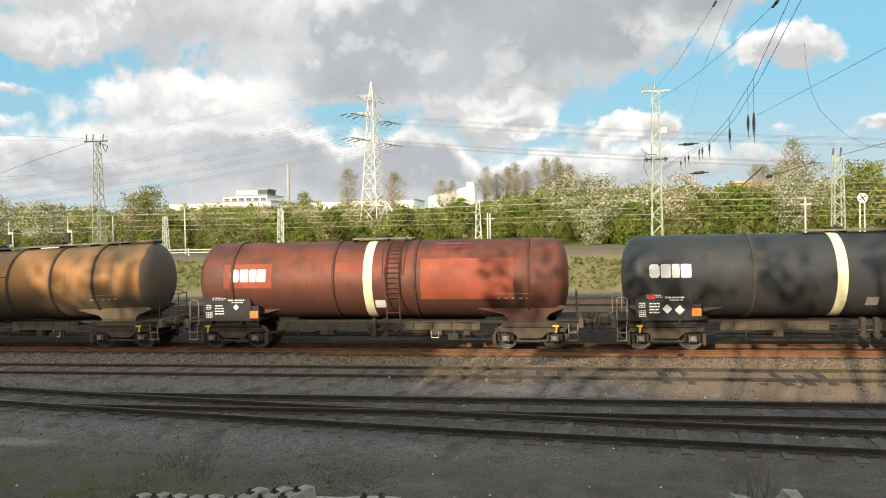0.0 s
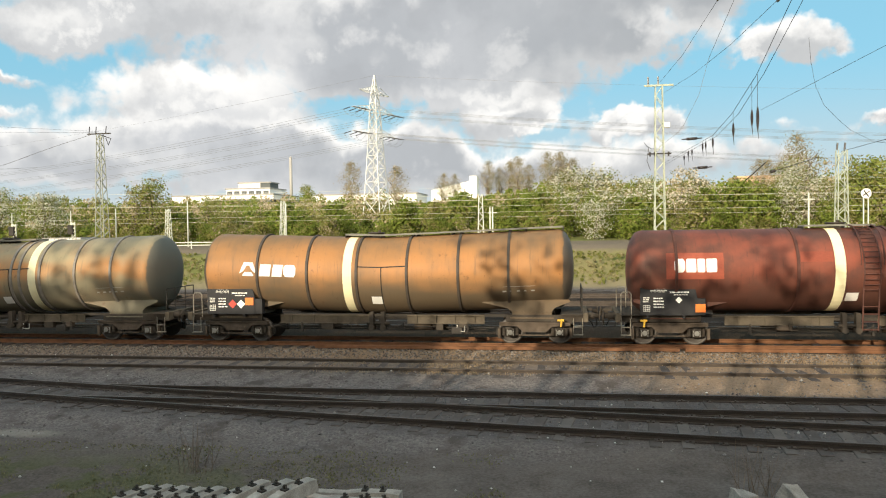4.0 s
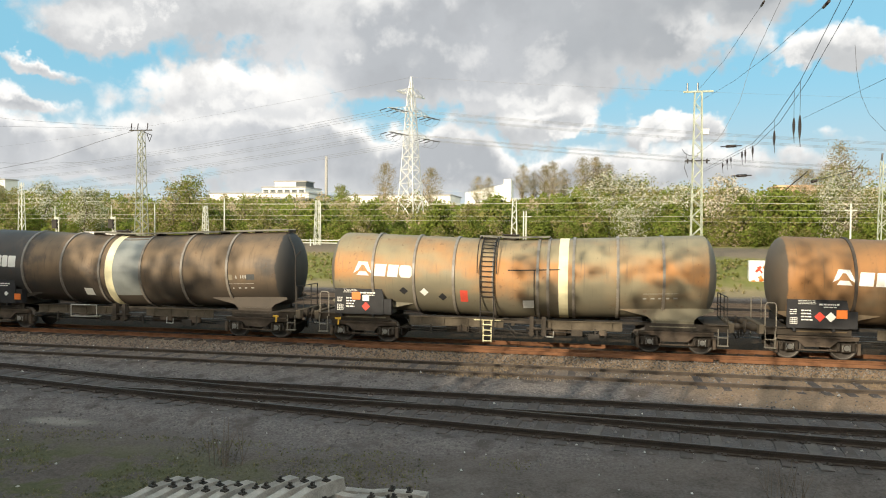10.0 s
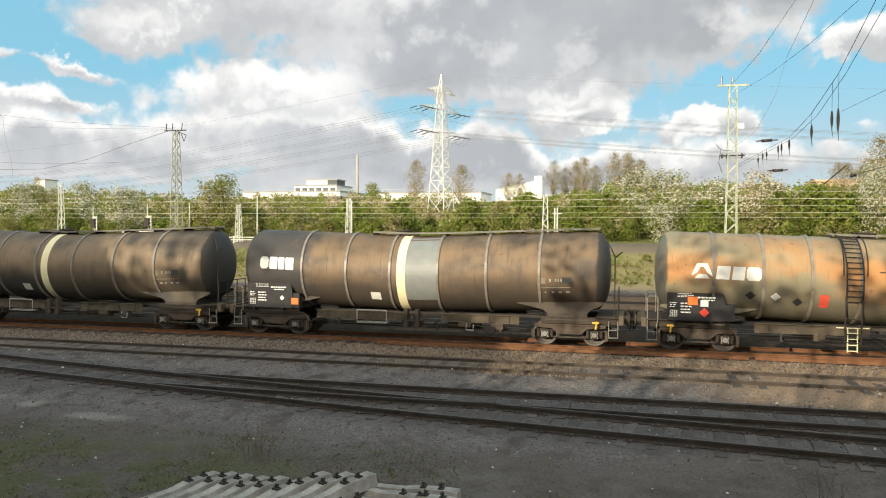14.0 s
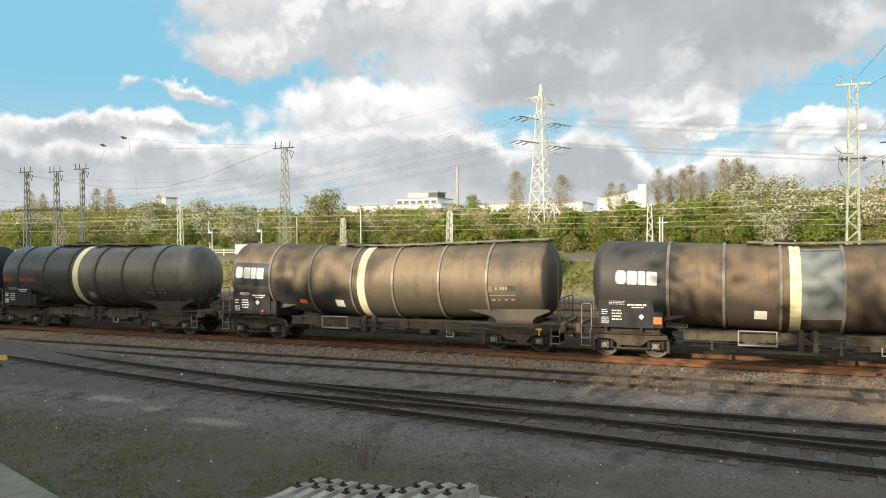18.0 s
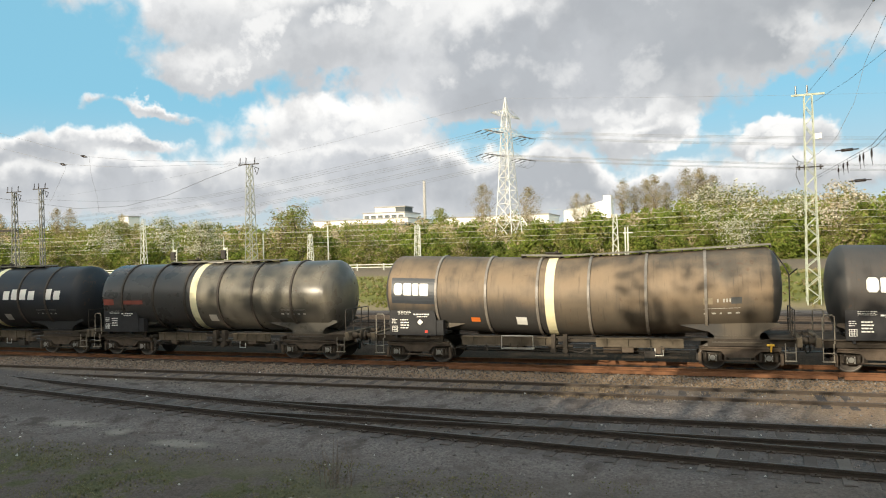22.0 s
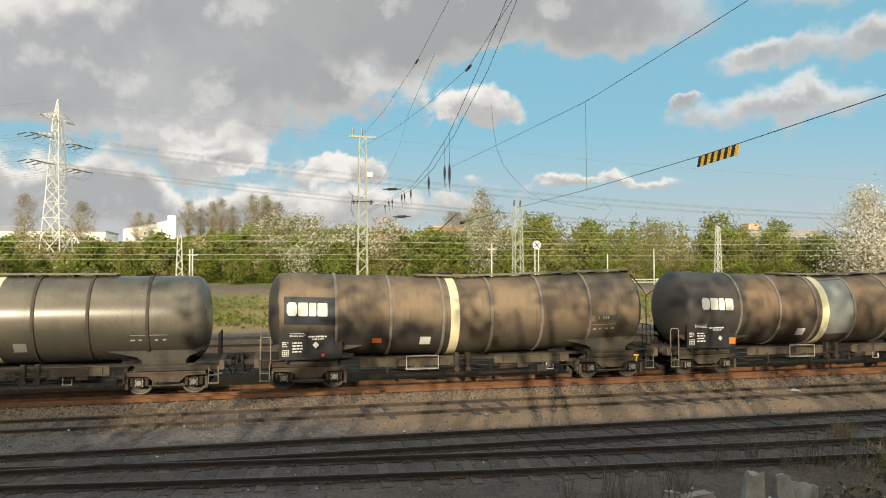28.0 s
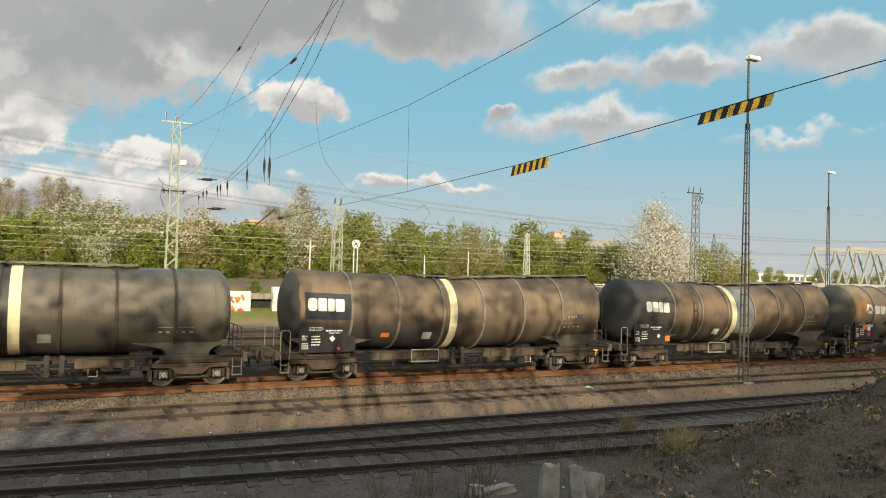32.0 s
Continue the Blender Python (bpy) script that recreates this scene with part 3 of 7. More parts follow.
    # brown leaf mould and twigs over the heap
    heap = m("MULTIPLY", smooth(m, sx, 9.0, 14.0), smooth(m, m("SUBTRACT", sy, m("MULTIPLY", sx, 0.1)), 15.0, 13.4))
    ash = mix(m("MULTIPLY", heap, 0.85), ash, mix(ramp(m("ADD", m("MULTIPLY", fine, 0.6), m("MULTIPLY", mid, 0.4)), (0.38, (0, 0, 0)), (0.62, (1, 1, 1))), rgb(0.050, 0.040, 0.030), rgb(0.17, 0.135, 0.10)))
    # meadow from the bank on
    meadow = mix(mid, rgb(0.12, 0.14, 0.040), rgb(0.21, 0.21, 0.085))
    meadow = mix(m("MULTIPLY", smooth(m, big, 0.48, 0.6), 0.7), meadow, rgb(0.25, 0.21, 0.11))
    green = smooth(m, m("ADD", sy, m("MULTIPLY", m("SUBTRACT", big, 0.5), 4.0)), 56.0, 59.0)
    dry = smooth(m, m("ADD", sy, m("MULTIPLY", m("SUBTRACT", mid, 0.5), 3.0)), 61.5, 59.5)
    meadow = mix(m("MULTIPLY", dry, 0.85), meadow, mix(fine, rgb(0.20, 0.16, 0.10), rgb(0.34, 0.28, 0.18)))
    shelf = m("MULTIPLY", smooth(m, m("ADD", sy, m("MULTIPLY", m("SUBTRACT", mid, 0.5), 2.0)), 65.6, 67.0), smooth(m, sy, 87.0, 84.0))
    col = mix(green, ash, meadow)
    col = mix(m("MULTIPLY", shelf, 0.92), col, mix(fine, rgb(0.13, 0.105, 0.082), rgb(0.24, 0.195, 0.155)))
    h = m("ADD", m("MULTIPLY", vor.outputs["Distance"], -0.6), fine)
    return col, 0.92, 0.0, (0.9, 0.05, h), {"Specular IOR Level": 0.0}


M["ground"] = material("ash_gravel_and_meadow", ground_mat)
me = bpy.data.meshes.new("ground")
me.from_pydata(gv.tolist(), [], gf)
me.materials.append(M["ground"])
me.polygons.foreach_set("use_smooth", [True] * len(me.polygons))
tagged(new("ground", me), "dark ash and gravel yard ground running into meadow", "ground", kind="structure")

# ---- tracks ----


def rail_mesh(name, path, mat, top=0.0):
    """A flat-bottom rail with its head at z = top along (x, y) pairs."""
    prof = [(-0.035, 0.0), (0.035, 0.0), (0.035, -0.04), (0.010, -0.055), (0.010, -0.125), (0.065, -0.14), (0.065, -0.155), (-0.065, -0.155), (-0.065, -0.14), (-0.010, -0.125), (-0.010, -0.055), (-0.035, -0.04)]
    bm = bm_new()
    rings = [[bm.verts.new((x, y + py, top + pz)) for py, pz in prof] for x, y in path]
    n = len(prof)
    for a, b in zip(rings, rings[1:]):
        for i in range(n):
            bm.faces.new((a[i], b[i], b[(i + 1) % n], a[(i + 1) % n]))
    bm.faces.new(rings[0])
    bm.faces.new(rings[-1][::-1])
    return mesh_of(name, bm, mat)


def track(label, near, far, mat, x0, x1, sleepers=None, bend=None, group="yard tracks"):
    """Two rails and their sleepers. bend: y of the near rail and the far rail as functions of x."""
    tr = thing("track", pose(0, 0, 0), label, "railway track", group, "structure")
    for y, fn in ((near, bend[0] if bend else None), (far, bend[1] if bend else None)):
        xs_ = [x0 + (x1 - x0) * i / 40 for i in range(41)] if fn else [x0, x1]
        r = share("rail", rail_mesh("rail", [(x, fn(x) if fn else y) for x in xs_], mat), tr)
    return tr

track_main = track("rust-red running line under the tank train", 27.94, 29.45, M["rail_rust"], -150, 160)
track_mid = track("dark disused siding half sunk in ash", 22.70, 24.20, M["rail_brown"], -150, 150)
track_a = track("dark yard track with tarred timber sleepers", 18.12, 19.62, M["rail_dark"], -13, 90)
track_b = track("dark diverging yard track with timber sleepers", 0, 0, M["rail_dark"], -70, 26, bend=(near_rail, near_rail2))
for near_, label_ in ((33.1, "shadowed siding behind the tank train"), (38.0, "farther siding behind the tank train"), (42.8, "third siding behind the tank train"), (47.6, "last siding before the grassy bank")):
    track(label_, near_, near_ + 1.5, M["rail_worn"] if near_ < 35 else M["rail_brown"], -150, 150)

# ---- tank wagons ----
R, ZC, LINE = 1.49, 2.66, 28.70     # tank radius, tank axis height, track axis
FALL = [0.0, 7.25]      # slope of a tank's two halves towards its middle, half its length


def bend(x):
    """How far a tank's axis lies off ZC at x."""
    return FALL[0] * (min(abs(x), FALL[1]) - FALL[1] * 0.5)


def bent(bm):
    for v in bm.verts:
        v.co.z += bend(v.co.x)


def on_tank(bm, quads, lift=0.006, r=R, far=False):
    """Thin shapes laid on the tank's flank; quads of four (x, z) corners, split along z to follow the curve."""
    s = 1 if far else -1
    cut = []
    for q in quads:
        n = max(1, int(abs(q[1][0] - q[0][0]) / 0.3))
        for i in range(n):
            f, g = i / n, (i + 1) / n
            mixp = lambda a, b, k: (a[0] + (b[0] - a[0]) * k, a[1] + (b[1] - a[1]) * k)
            cut.append([mixp(q[0], q[1], f), mixp(q[0], q[1], g), mixp(q[3], q[2], g), mixp(q[3], q[2], f)])
    for q in cut:
        n = max(1, int(abs(q[2][1] - q[0][1]) / 0.12))
        rows = []
        for i in range(n + 1):
            f = i / n
            row = []
            for a, b in ((q[0], q[3]), (q[1], q[2])):
                x, z = a[0] + (b[0] - a[0]) * f, a[1] + (b[1] - a[1]) * f
                dzz = min(max(z - ZC, -r * 0.999), r * 0.999)
                y = math.sqrt((r + lift) ** 2 - dzz ** 2)
                row.append(bm.verts.new((x, s * y, z + bend(x))))
            rows.append(row)
        for a, b in zip(rows, rows[1:]):
            bm.faces.new((a[0], a[1], b[1], b[0]))
    bmesh.ops.remove_doubles(bm, verts=list(bm.verts), dist=0.003)


def rect(x0, x1, z0, z1, slant=0.0):
    return [(x0, z0), (x1, z0), (x1 + slant, z1), (x0 + slant, z1)]


def ring_mesh(name, width, lift, mat, r=R, n=40):
    bm = bm_new()
    w = width / 2
    lathe_x(bm, [(-w, r - 0.01), (-w, r + lift), (w, r + lift), (w, r - 0.01)], n, ZC)
    for f in bm.faces:
        f.smooth = False
    return mesh_of(name, bm, mat)


def tank_mesh(length, mat):
    h = length / 2
    deep = 0.56     # flattish dished heads with a tight knuckle
    prof = [(-h + deep * (1 - math.sqrt(max(0.0, 1 - q ** 2.6))), R * q) for q in (0.0, 0.25, 0.45, 0.62, 0.75, 0.85, 0.92, 0.965, 0.99, 1.0)]
    full = prof + [(-h + deep + (length - 2 * deep) * i / 10, R) for i in range(1, 10)] + [(-x, r) for x, r in reversed(prof)]
    bm = bm_new()
    lathe_x(bm, full, 64, ZC)
    bent(bm)
    return mesh_of("tank", bm, mat)


def bogie_meshes():
    bm = bm_new()
    for s in (-1, 1):
        y0, y1 = s * 0.98, s * 1.08
        arch = [(-1.30, 0.70), (-1.30, 0.80), (1.30, 0.80), (1.30, 0.70), (0.64, 0.67), (0.42, 0.46), (-0.42, 0.46), (-0.64, 0.67)]
        prism(bm, arch, min(y0, y1), max(y0, y1))
        for x in (-0.26, 0.0, 0.26):    # dark ports in the frame's belly
            box(bm, x - 0.07, x + 0.07, s * 1.085 - 0.006, s * 1.085 + 0.006, 0.54, 0.62)
        rod(bm, (-0.62, s * 1.02, 0.34), (0.62, s * 1.02, 0.34), 0.03)
        box(bm, -1.30, 1.30, s * 1.03 - 0.10, s * 1.03 + 0.10, 0.78, 0.83)
        for x in (-1.32, 1.32):         # guard irons before the wheels
            box(bm, x - 0.05, x + 0.05, s * 1.0 - 0.05, s * 1.0 + 0.05, 0.22, 0.62)
    box(bm, -0.24, 0.24, -1.0, 1.0, 0.50, 0.80)
    for s in (-1, 1):
        box(bm, s * 1.30 - 0.04, s * 1.30 + 0.04, -1.0, 1.0, 0.50, 0.58)
    frame_me = mesh_of("bogie", bm, M["bogie"])
    axle_me, cap_me = {}, {}
    for s in (-1, 1):
        bm = bm_new()
        box(bm, -0.15, 0.15, s * 1.03 - 0.09, s * 1.03 + 0.09, 0.30, 0.60, bevel=0.03)
        lathe_y(bm, [(s * 1.12, 0.12), (s * 1.17, 0.10)], 0, 0.46, 14)
        axle_me[s] = mesh_of("axle_box", bm, M["frame_grey"])
        bm = bm_new()
        lathe_y(bm, [(s * 1.172, 0.095), (s * 1.185, 0.09)], 0, 0.46, 14)
        for gx in (-0.11, 0.11):
            box(bm, gx - 0.018, gx + 0.018, min(s * 1.12, s * 1.135), max(s * 1.12, s * 1.135), 0.34, 0.56)
        box(bm, -0.02, 0.02, min(s * 1.18, s * 1.192), max(s * 1.18, s * 1.192), 0.40, 0.56)
        cap_me[s] = mesh_of("axle_cap", bm, M["cap_grey"])
    bm = bm_new()
    for s in (-1, 1):
        a = s * 0.68
        lathe_y(bm, [(a, 0.40), (a, 0.455), (a + s * 0.0301, 0.46), (a + s * 0.125, 0.453), (a + s * 0.126, 0.395), (a + s * 0.09, 0.37), (a + s * 0.09, 0.15), (a + s * 0.15, 0.12)], 0, 0, 28)
        lathe_y(bm, [(a - s * 0.03, 0.482), (a, 0.482)], 0, 0, 28)
        for i in range(6):      # balance bosses show the turning
            g = i * math.tau / 6
            rod(bm, (0.26 * math.cos(g), a + s * 0.088, 0.26 * math.sin(g)), (0.26 * math.cos(g), a + s * 0.105, 0.26 * math.sin(g)), 0.035, n=6)
    rod(bm, (0, -0.95, 0), (0, 0.95, 0), 0.08, n=10)
    for f in bm.faces:
        c = f.calc_center_median()
        f.material_index = 1 if math.hypot(c.x, c.z) > 0.385 else 0
    wheel_me = mesh_of("wheelset", bm, [M["wheel"], M["rim"]])
    bm = bm_new()       # a coil spring beside the axle box
    rings = []
    for i in range(17):
        q = 0.072 if i % 2 else 0.054
        rings.append([bm.verts.new((q * math.cos(j * math.tau / 10), q * math.sin(j * math.tau / 10), -0.14 + i * 0.0175)) for j in range(10)])
    for a, b in zip(rings, rings[1:]):
        for j in range(10):
            bm.faces.new((a[j], a[(j + 1) % 10], b[(j + 1) % 10], b[j]))
    spring_me = mesh_of("coil_spring", bm, M["frame_grey"])
    bm = bm_new()
    box(bm, -0.05, 0.05, -0.07, 0.07, -0.13, 0.13, None, 0.015)
    brake_me = mesh_of("brake_shoe", bm, M["steel_dark"])
    return frame_me, axle_me, cap_me, wheel_me, brake_me, spring_me


BOGIE, AXLE_BOX, AXLE_CAP, WHEELSET, BRAKE, SPRING = bogie_meshes()


def buffer_mesh():
    bm = bm_new()
    lathe_x(bm, [(0.0, 0.13), (0.30, 0.13), (0.301, 0.09), (0.48, 0.09), (0.481, 0.0)], 14)
    lathe_x(bm, [(0.46, 0.0), (0.462, 0.22), (0.50, 0.215), (0.52, 0.0)], 18)
    return mesh_of("buffer", bm, M["frame_grey"])


BUFFER = buffer_mesh()


def coupler_mesh():
    bm = bm_new()
    box(bm, 0.0, 0.25, -0.09, 0.09, 0.95, 1.12)
    rod(bm, (0.2, 0, 1.03), (0.42, 0, 0.92), 0.03)
    rod(bm, (0.42, -0.05, 0.92), (0.42, -0.05, 0.62), 0.025)
    rod(bm, (0.42, 0.05, 0.92), (0.42, 0.05, 0.62), 0.025)
    rod(bm, (0.42, -0.06, 0.62), (0.42, 0.06, 0.62), 0.03)
    chain(bm, [(0.0, -0.35, 0.95), (0.18, -0.35, 0.80), (0.30, -0.33, 0.55), (0.40, -0.30, 0.62)], 0.025)
    return mesh_of("screw_coupler", bm, M["steel_dark"])


COUPLER = coupler_mesh()


def underframe(w, long):
    h = long / 2
    bm = bm_new()
    box(bm, -h + 0.7, h - 0.7, -0.16, 0.16, 0.92, 1.02)
    part("centre_sill", bm, M["steel_dark"], w)
    for s in (-1, 1):
        for xa, xb in ((-h + 3.3, -0.35), (1.05, h - 3.3)):
            bm = bm_new()
            y = s * 1.12
            box(bm, xa, xb, y - 0.02, y + 0.02, 0.78, 1.08)
            for z in (0.78, 1.08):
                box(bm, xa, xb, min(y, y + s * 0.09), max(y, y + s * 0.09), z - 0.012, z + 0.012)
            for k in range(4):
                x = xa + (xb - xa) * (k + 0.5) / 4
                box(bm, x - 0.012, x + 0.012, min(y, y + s * 0.08), max(y, y + s * 0.08), 0.79, 1.07)
            part("side_sill", bm, M["sill"], w)
        bm = bm_new()
        box(bm, -0.4, 1.1, s * 1.10 - 0.03, s * 1.10 + 0.03, 0.94, 1.04)
        part("side_sill_bridge", bm, M["frame_grey"], w)
    for x in (-3.4, 0.0, 3.4):
        bm = bm_new()
        box(bm, x - 0.06, x + 0.06, -1.1, 1.1, 0.84, 0.96)
        part("cross_member", bm, M["frame_grey"], w)
    for s in (-1, 1):
        x = s * (h + 0.40)
        bm = bm_new()
        box(bm, x - 0.09, x + 0.09, -1.30, 1.30, 0.86, 1.20, None, 0.02)
        part("headstock", bm, M["sill"], w)
        bm = bm_new()
        box(bm, min(s * (h - 0.5), x), max(s * (h - 0.5), x), -1.25, 1.25, 1.10, 1.14)
        part("end_platform", bm, M["frame_grey"], w)
        for e_ in (-1, 1):
            bm = bm_new()
            box(bm, min(s * (h - 2.5), x), max(s * (h - 2.5), x), e_ * 1.06 - 0.05, e_ * 1.06 + 0.05, 0.86, 1.10)
            for k in (0.4, 1.2, 2.0):
                box(bm, s * (h - k) - 0.11, s * (h - k) + 0.11, e_ * 1.115 - 0.008, e_ * 1.115 + 0.008, 0.92, 1.06)
            part("end_sill", bm, M["frame_grey"], w)


def saddle_meshes(side, mat):
    """The plates and webs of the cradle that carries one end of a tank."""
    out = [(-0.72, 0.98), (0.72, 0.98), (0.74, 1.24), (0.86, 1.36), (1.40, 1.58), (1.36, 1.66), (0.70, 1.66), (-0.70, 1.64), (-1.85, 1.58), (-1.84, 1.55), (-0.90, 1.34), (-0.74, 1.22)]
    found = []
    for s in (-1, 1):
        y = s * 0.97
        bm = bm_new()
        prism(bm, [(x * side, z) for x, z in out], min(y, y + s * 0.04), max(y, y + s * 0.04))
        found.append(("saddle_plate", mesh_of("saddle_plate", bm, mat)))
        bm = bm_new()
        box(bm, -0.8, 0.8, min(y - s * 0.1, y + s * 0.16), max(y - s * 0.1, y + s * 0.16), 0.97, 1.01)
        found.append(("saddle_foot", mesh_of("saddle_foot", bm, mat)))
        bm = bm_new()
        box(bm, -0.72, 0.72, min(y, y + s * 0.07), max(y, y + s * 0.07), 1.18, 1.21)
        found.append(("saddle_rib", mesh_of("saddle_rib", bm, mat)))
    bm = bm_new()
    box(bm, -0.03, 0.03, -0.965, 0.965, 1.01, 1.45)
    web = mesh_of("saddle_web", bm, mat)
    return found, web


SADDLE = {}


def gear_mesh(seed):
    """Brake rigging, pipes, cylinder and outlet valves between the bogies."""
    rnd = random.Random(seed)
    bm = bm_new()
    rod(bm, (-4.4, -0.95, 0.62), (4.3, -0.95, 0.60), 0.022)
    rod(bm, (-4.0, -0.75, 0.52), (4.0, -0.75, 0.50), 0.03)
    rod(bm, (-4.2, -1.16, 0.70), (2.4, -1.16, 0.66), 0.018)
    rod(bm, (1.6, -0.62, 0.66), (2.5, -0.62, 0.66), 0.19, n=16)
    rod(bm, (-2.6, -0.55, 0.66), (-1.7, -0.55, 0.66), 0.16, n=14)
    for x in (0.9, 3.0, 3.35, -3.1):
        z = rnd.uniform(0.46, 0.58)
        box(bm, x - 0.03, x + 0.03, -1.20, -1.12, z, 0.82)
        rod(bm, (x, -1.22, z), (x, -1.08, z), 0.05, n=8)
    box(bm, 2.75, 3.15, -1.28, -1.0, 0.40, 0.66, bevel=0.02)
    for x in (-0.35, -1.4):
        rod(bm, (x, -1.1, 0.8), (x + 0.45, -1.2, 0.45), 0.018)
    chain(bm, [(-0.2, -1.2, 0.9), (0.1, -1.25, 0.62), (0.5, -1.2, 0.55), (0.9, -1.2, 0.75)], 0.022)
    return mesh_of("brake_gear", bm, M["steel_dark"])


def outlet_mesh(x):
    bm = bm_new()
    for k in (-0.16, 0.28):
        box(bm, x + k - 0.075, x + k + 0.075, -1.34, -1.10, 0.66, 1.22)
        rod(bm, (x + k, -1.42, 0.62), (x + k, -1.05, 0.62), 0.10, n=12)
    rod(bm, (x - 0.35, -1.25, 0.78), (x + 0.55, -1.25, 0.78), 0.05, n=8)
    return mesh_of("outlet_valve", bm, M["frame_grey"])


def platform_mesh(x, w=1.2):
    """A little step platform with a hoop rail under the tank's middle."""
    bm = bm_new()
    box(bm, x - w / 2, x + w / 2, -1.46, -1.12, 0.66, 0.70)
    for k in (-w / 2, w / 2):
        rod(bm, (x + k, -1.45, 0.66), (x + k, -1.45, 1.16), 0.018)
    rod(bm, (x - w / 2, -1.45, 1.16), (x + w / 2, -1.45, 1.16), 0.02)
    return mesh_of("step_platform", bm, M["glint"])


def handrail_mesh():
    bm = bm_new()
    for y in (0.0,):
        chain(bm, [(0, y, 1.0), (0, y, 1.88), (0.06, y, 1.95), (0.30, y, 1.95), (0.36, y, 1.88), (0.36, y, 1.0)], 0.02)
    return mesh_of("end_handrail", bm, M["hand_rail"])


def rail_dark_mesh():
    bm = bm_new()
    chain(bm, [(0, -1.1, 1.18), (0, -1.1, 2.1), (0, 1.1, 2.1), (0, 1.1, 1.18)], 0.022)
    chain(bm, [(0, -0.4, 1.18), (0, -0.4, 2.1)], 0.02)
    chain(bm, [(0, 0.4, 1.18), (0, 0.4, 2.1)], 0.02)
    chain(bm, [(0, -1.1, 1.65), (0, 1.1, 1.65)], 0.018)
    return mesh_of("end_railing", bm, M["steel_dark"])


def step_mesh():
    bm = bm_new()
    for y in (0.0,):
        chain(bm, [(-0.16, y, 1.0), (-0.16, y, 0.40), (0.16, y, 0.40), (0.16, y, 1.0)], 0.018)
        box(bm, -0.18, 0.18, y - 0.10, y + 0.10, 0.395, 0.42)
        box(bm, -0.16, 0.16, y - 0.06, y + 0.06, 0.68, 0.70)
    return mesh_of("foot_step", bm, M["hand_rail"])


HANDRAIL, END_RAIL, FOOT_STEP = handrail_mesh(), rail_dark_mesh(), step_mesh()


def ladder_mesh(x, mat):
    bm = bm_new()
    r = R + 0.10
    for k in (-0.25, 0.25):
        pts = []
        for i in range(13):
            a = radians(8 + i * 8.6)
            pts.append((x + k, -r * math.sin(a), ZC + r * math.cos(a)))
        pts.append((x + k, -1.42, 1.3))
        pts.append((x + k, -1.38, 0.62))
        chain(bm, pts, 0.027)
    for i in range(16):
        a = radians(10 + i * 6.9)
        rod(bm, (x - 0.25, -r * math.sin(a), ZC + r * math.cos(a)), (x + 0.25, -r * math.sin(a), ZC + r * math.cos(a)), 0.019)
    for z in (1.45, 1.2, 0.93, 0.66):
        rod(bm, (x - 0.25, -1.41, z), (x + 0.25, -1.41, z), 0.019)
    # hoop rails beside the ladder
    for k in (-0.36, 0.36):
        pts = []
        for i in range(9):
            a = radians(10 + i * 9)
            q = r + 0.16 * math.sin(i / 8 * math.pi)
            pts.append((x + k, -q * math.sin(a), ZC + q * math.cos(a)))
        chain(bm, pts, 0.020)
    bent(bm)
    return mesh_of("ladder", bm, mat)


def walkway(w, x0, x1):
    """A grating along the tank's top with its edge strips and brackets."""
    z = ZC + R + 0.06
    n = max(2, int((x1 - x0) / 1.3))
    cuts = [x0 + (x1 - x0) * i / n for i in range(n + 1)]

    def strip(name, y0, y1, z0, z1):
        bm = bm_new()
        rings = [[bm.verts.new((x, y, zz)) for y, zz in ((y0, z0), (y1, z0), (y1, z1), (y0, z1))] for x in cuts]
        for a, b in zip(rings, rings[1:]):
            for k in range(4):
                bm.faces.new((a[k], b[k], b[(k + 1) % 4], a[(k + 1) % 4]))
        bm.faces.new(rings[0])
        bm.faces.new(rings[-1][::-1])
        bent(bm)
        part(name, bm, M["grating"], w)
    strip("roof_walkway", -0.36, 0.36, z, z + 0.03)
    strip("walkway_edge", -0.385, -0.362, z - 0.01, z + 0.06)
    strip("walkway_edge", 0.362, 0.385, z - 0.01, z + 0.06)
    for x in cuts:
        bm = bm_new()
        box(bm, x - 0.025, x + 0.025, -0.34, 0.34, z - 0.10, z)
        bent(bm)
        part("walkway_bracket", bm, M["frame_grey"], w)


def dome_mesh(x):
    bm = bm_new()
    rod(bm, (x, 0, ZC + R - 0.05), (x, 0, ZC + R + 0.16), 0.30, n=18)
    rod(bm, (x, 0, ZC + R + 0.16), (x, 0, ZC + R + 0.20), 0.34, n=18)
    rod(bm, (x + 0.1, 0.1, ZC + R + 0.2), (x + 0.1, 0.1, ZC + R + 0.27), 0.06, n=8)
    bent(bm)
    return mesh_of("manhole", bm, M["rib"])


def bars(bm, x, z, w, rows, y, rnd, pitch=0.062, h=0.026):
    """Lines of writing too small to read, as plain strips."""
    for i in range(rows):
        x1 = x
        while x1 < x + w - 0.05:
            l = min(rnd.uniform(0.03, 0.13), x + w - x1)
            box(bm, x1, x1 + l, y - 0.004, y, z - i * pitch - h, z - i * pitch)
            x1 += l + 0.025


def diamond(bm, x, z, s, y):
    vs = [bm.verts.new(p) for p in ((x - s, y, z), (x, y, z - s), (x + s, y, z), (x, y, z + s))]
    bm.faces.new(vs)
    vb = [bm.verts.new((v.co.x, y + 0.012, v.co.z)) for v in vs]
    for i in range(4):
        bm.faces.new((vs[i], vb[i], vb[(i + 1) % 4], vs[(i + 1) % 4]))


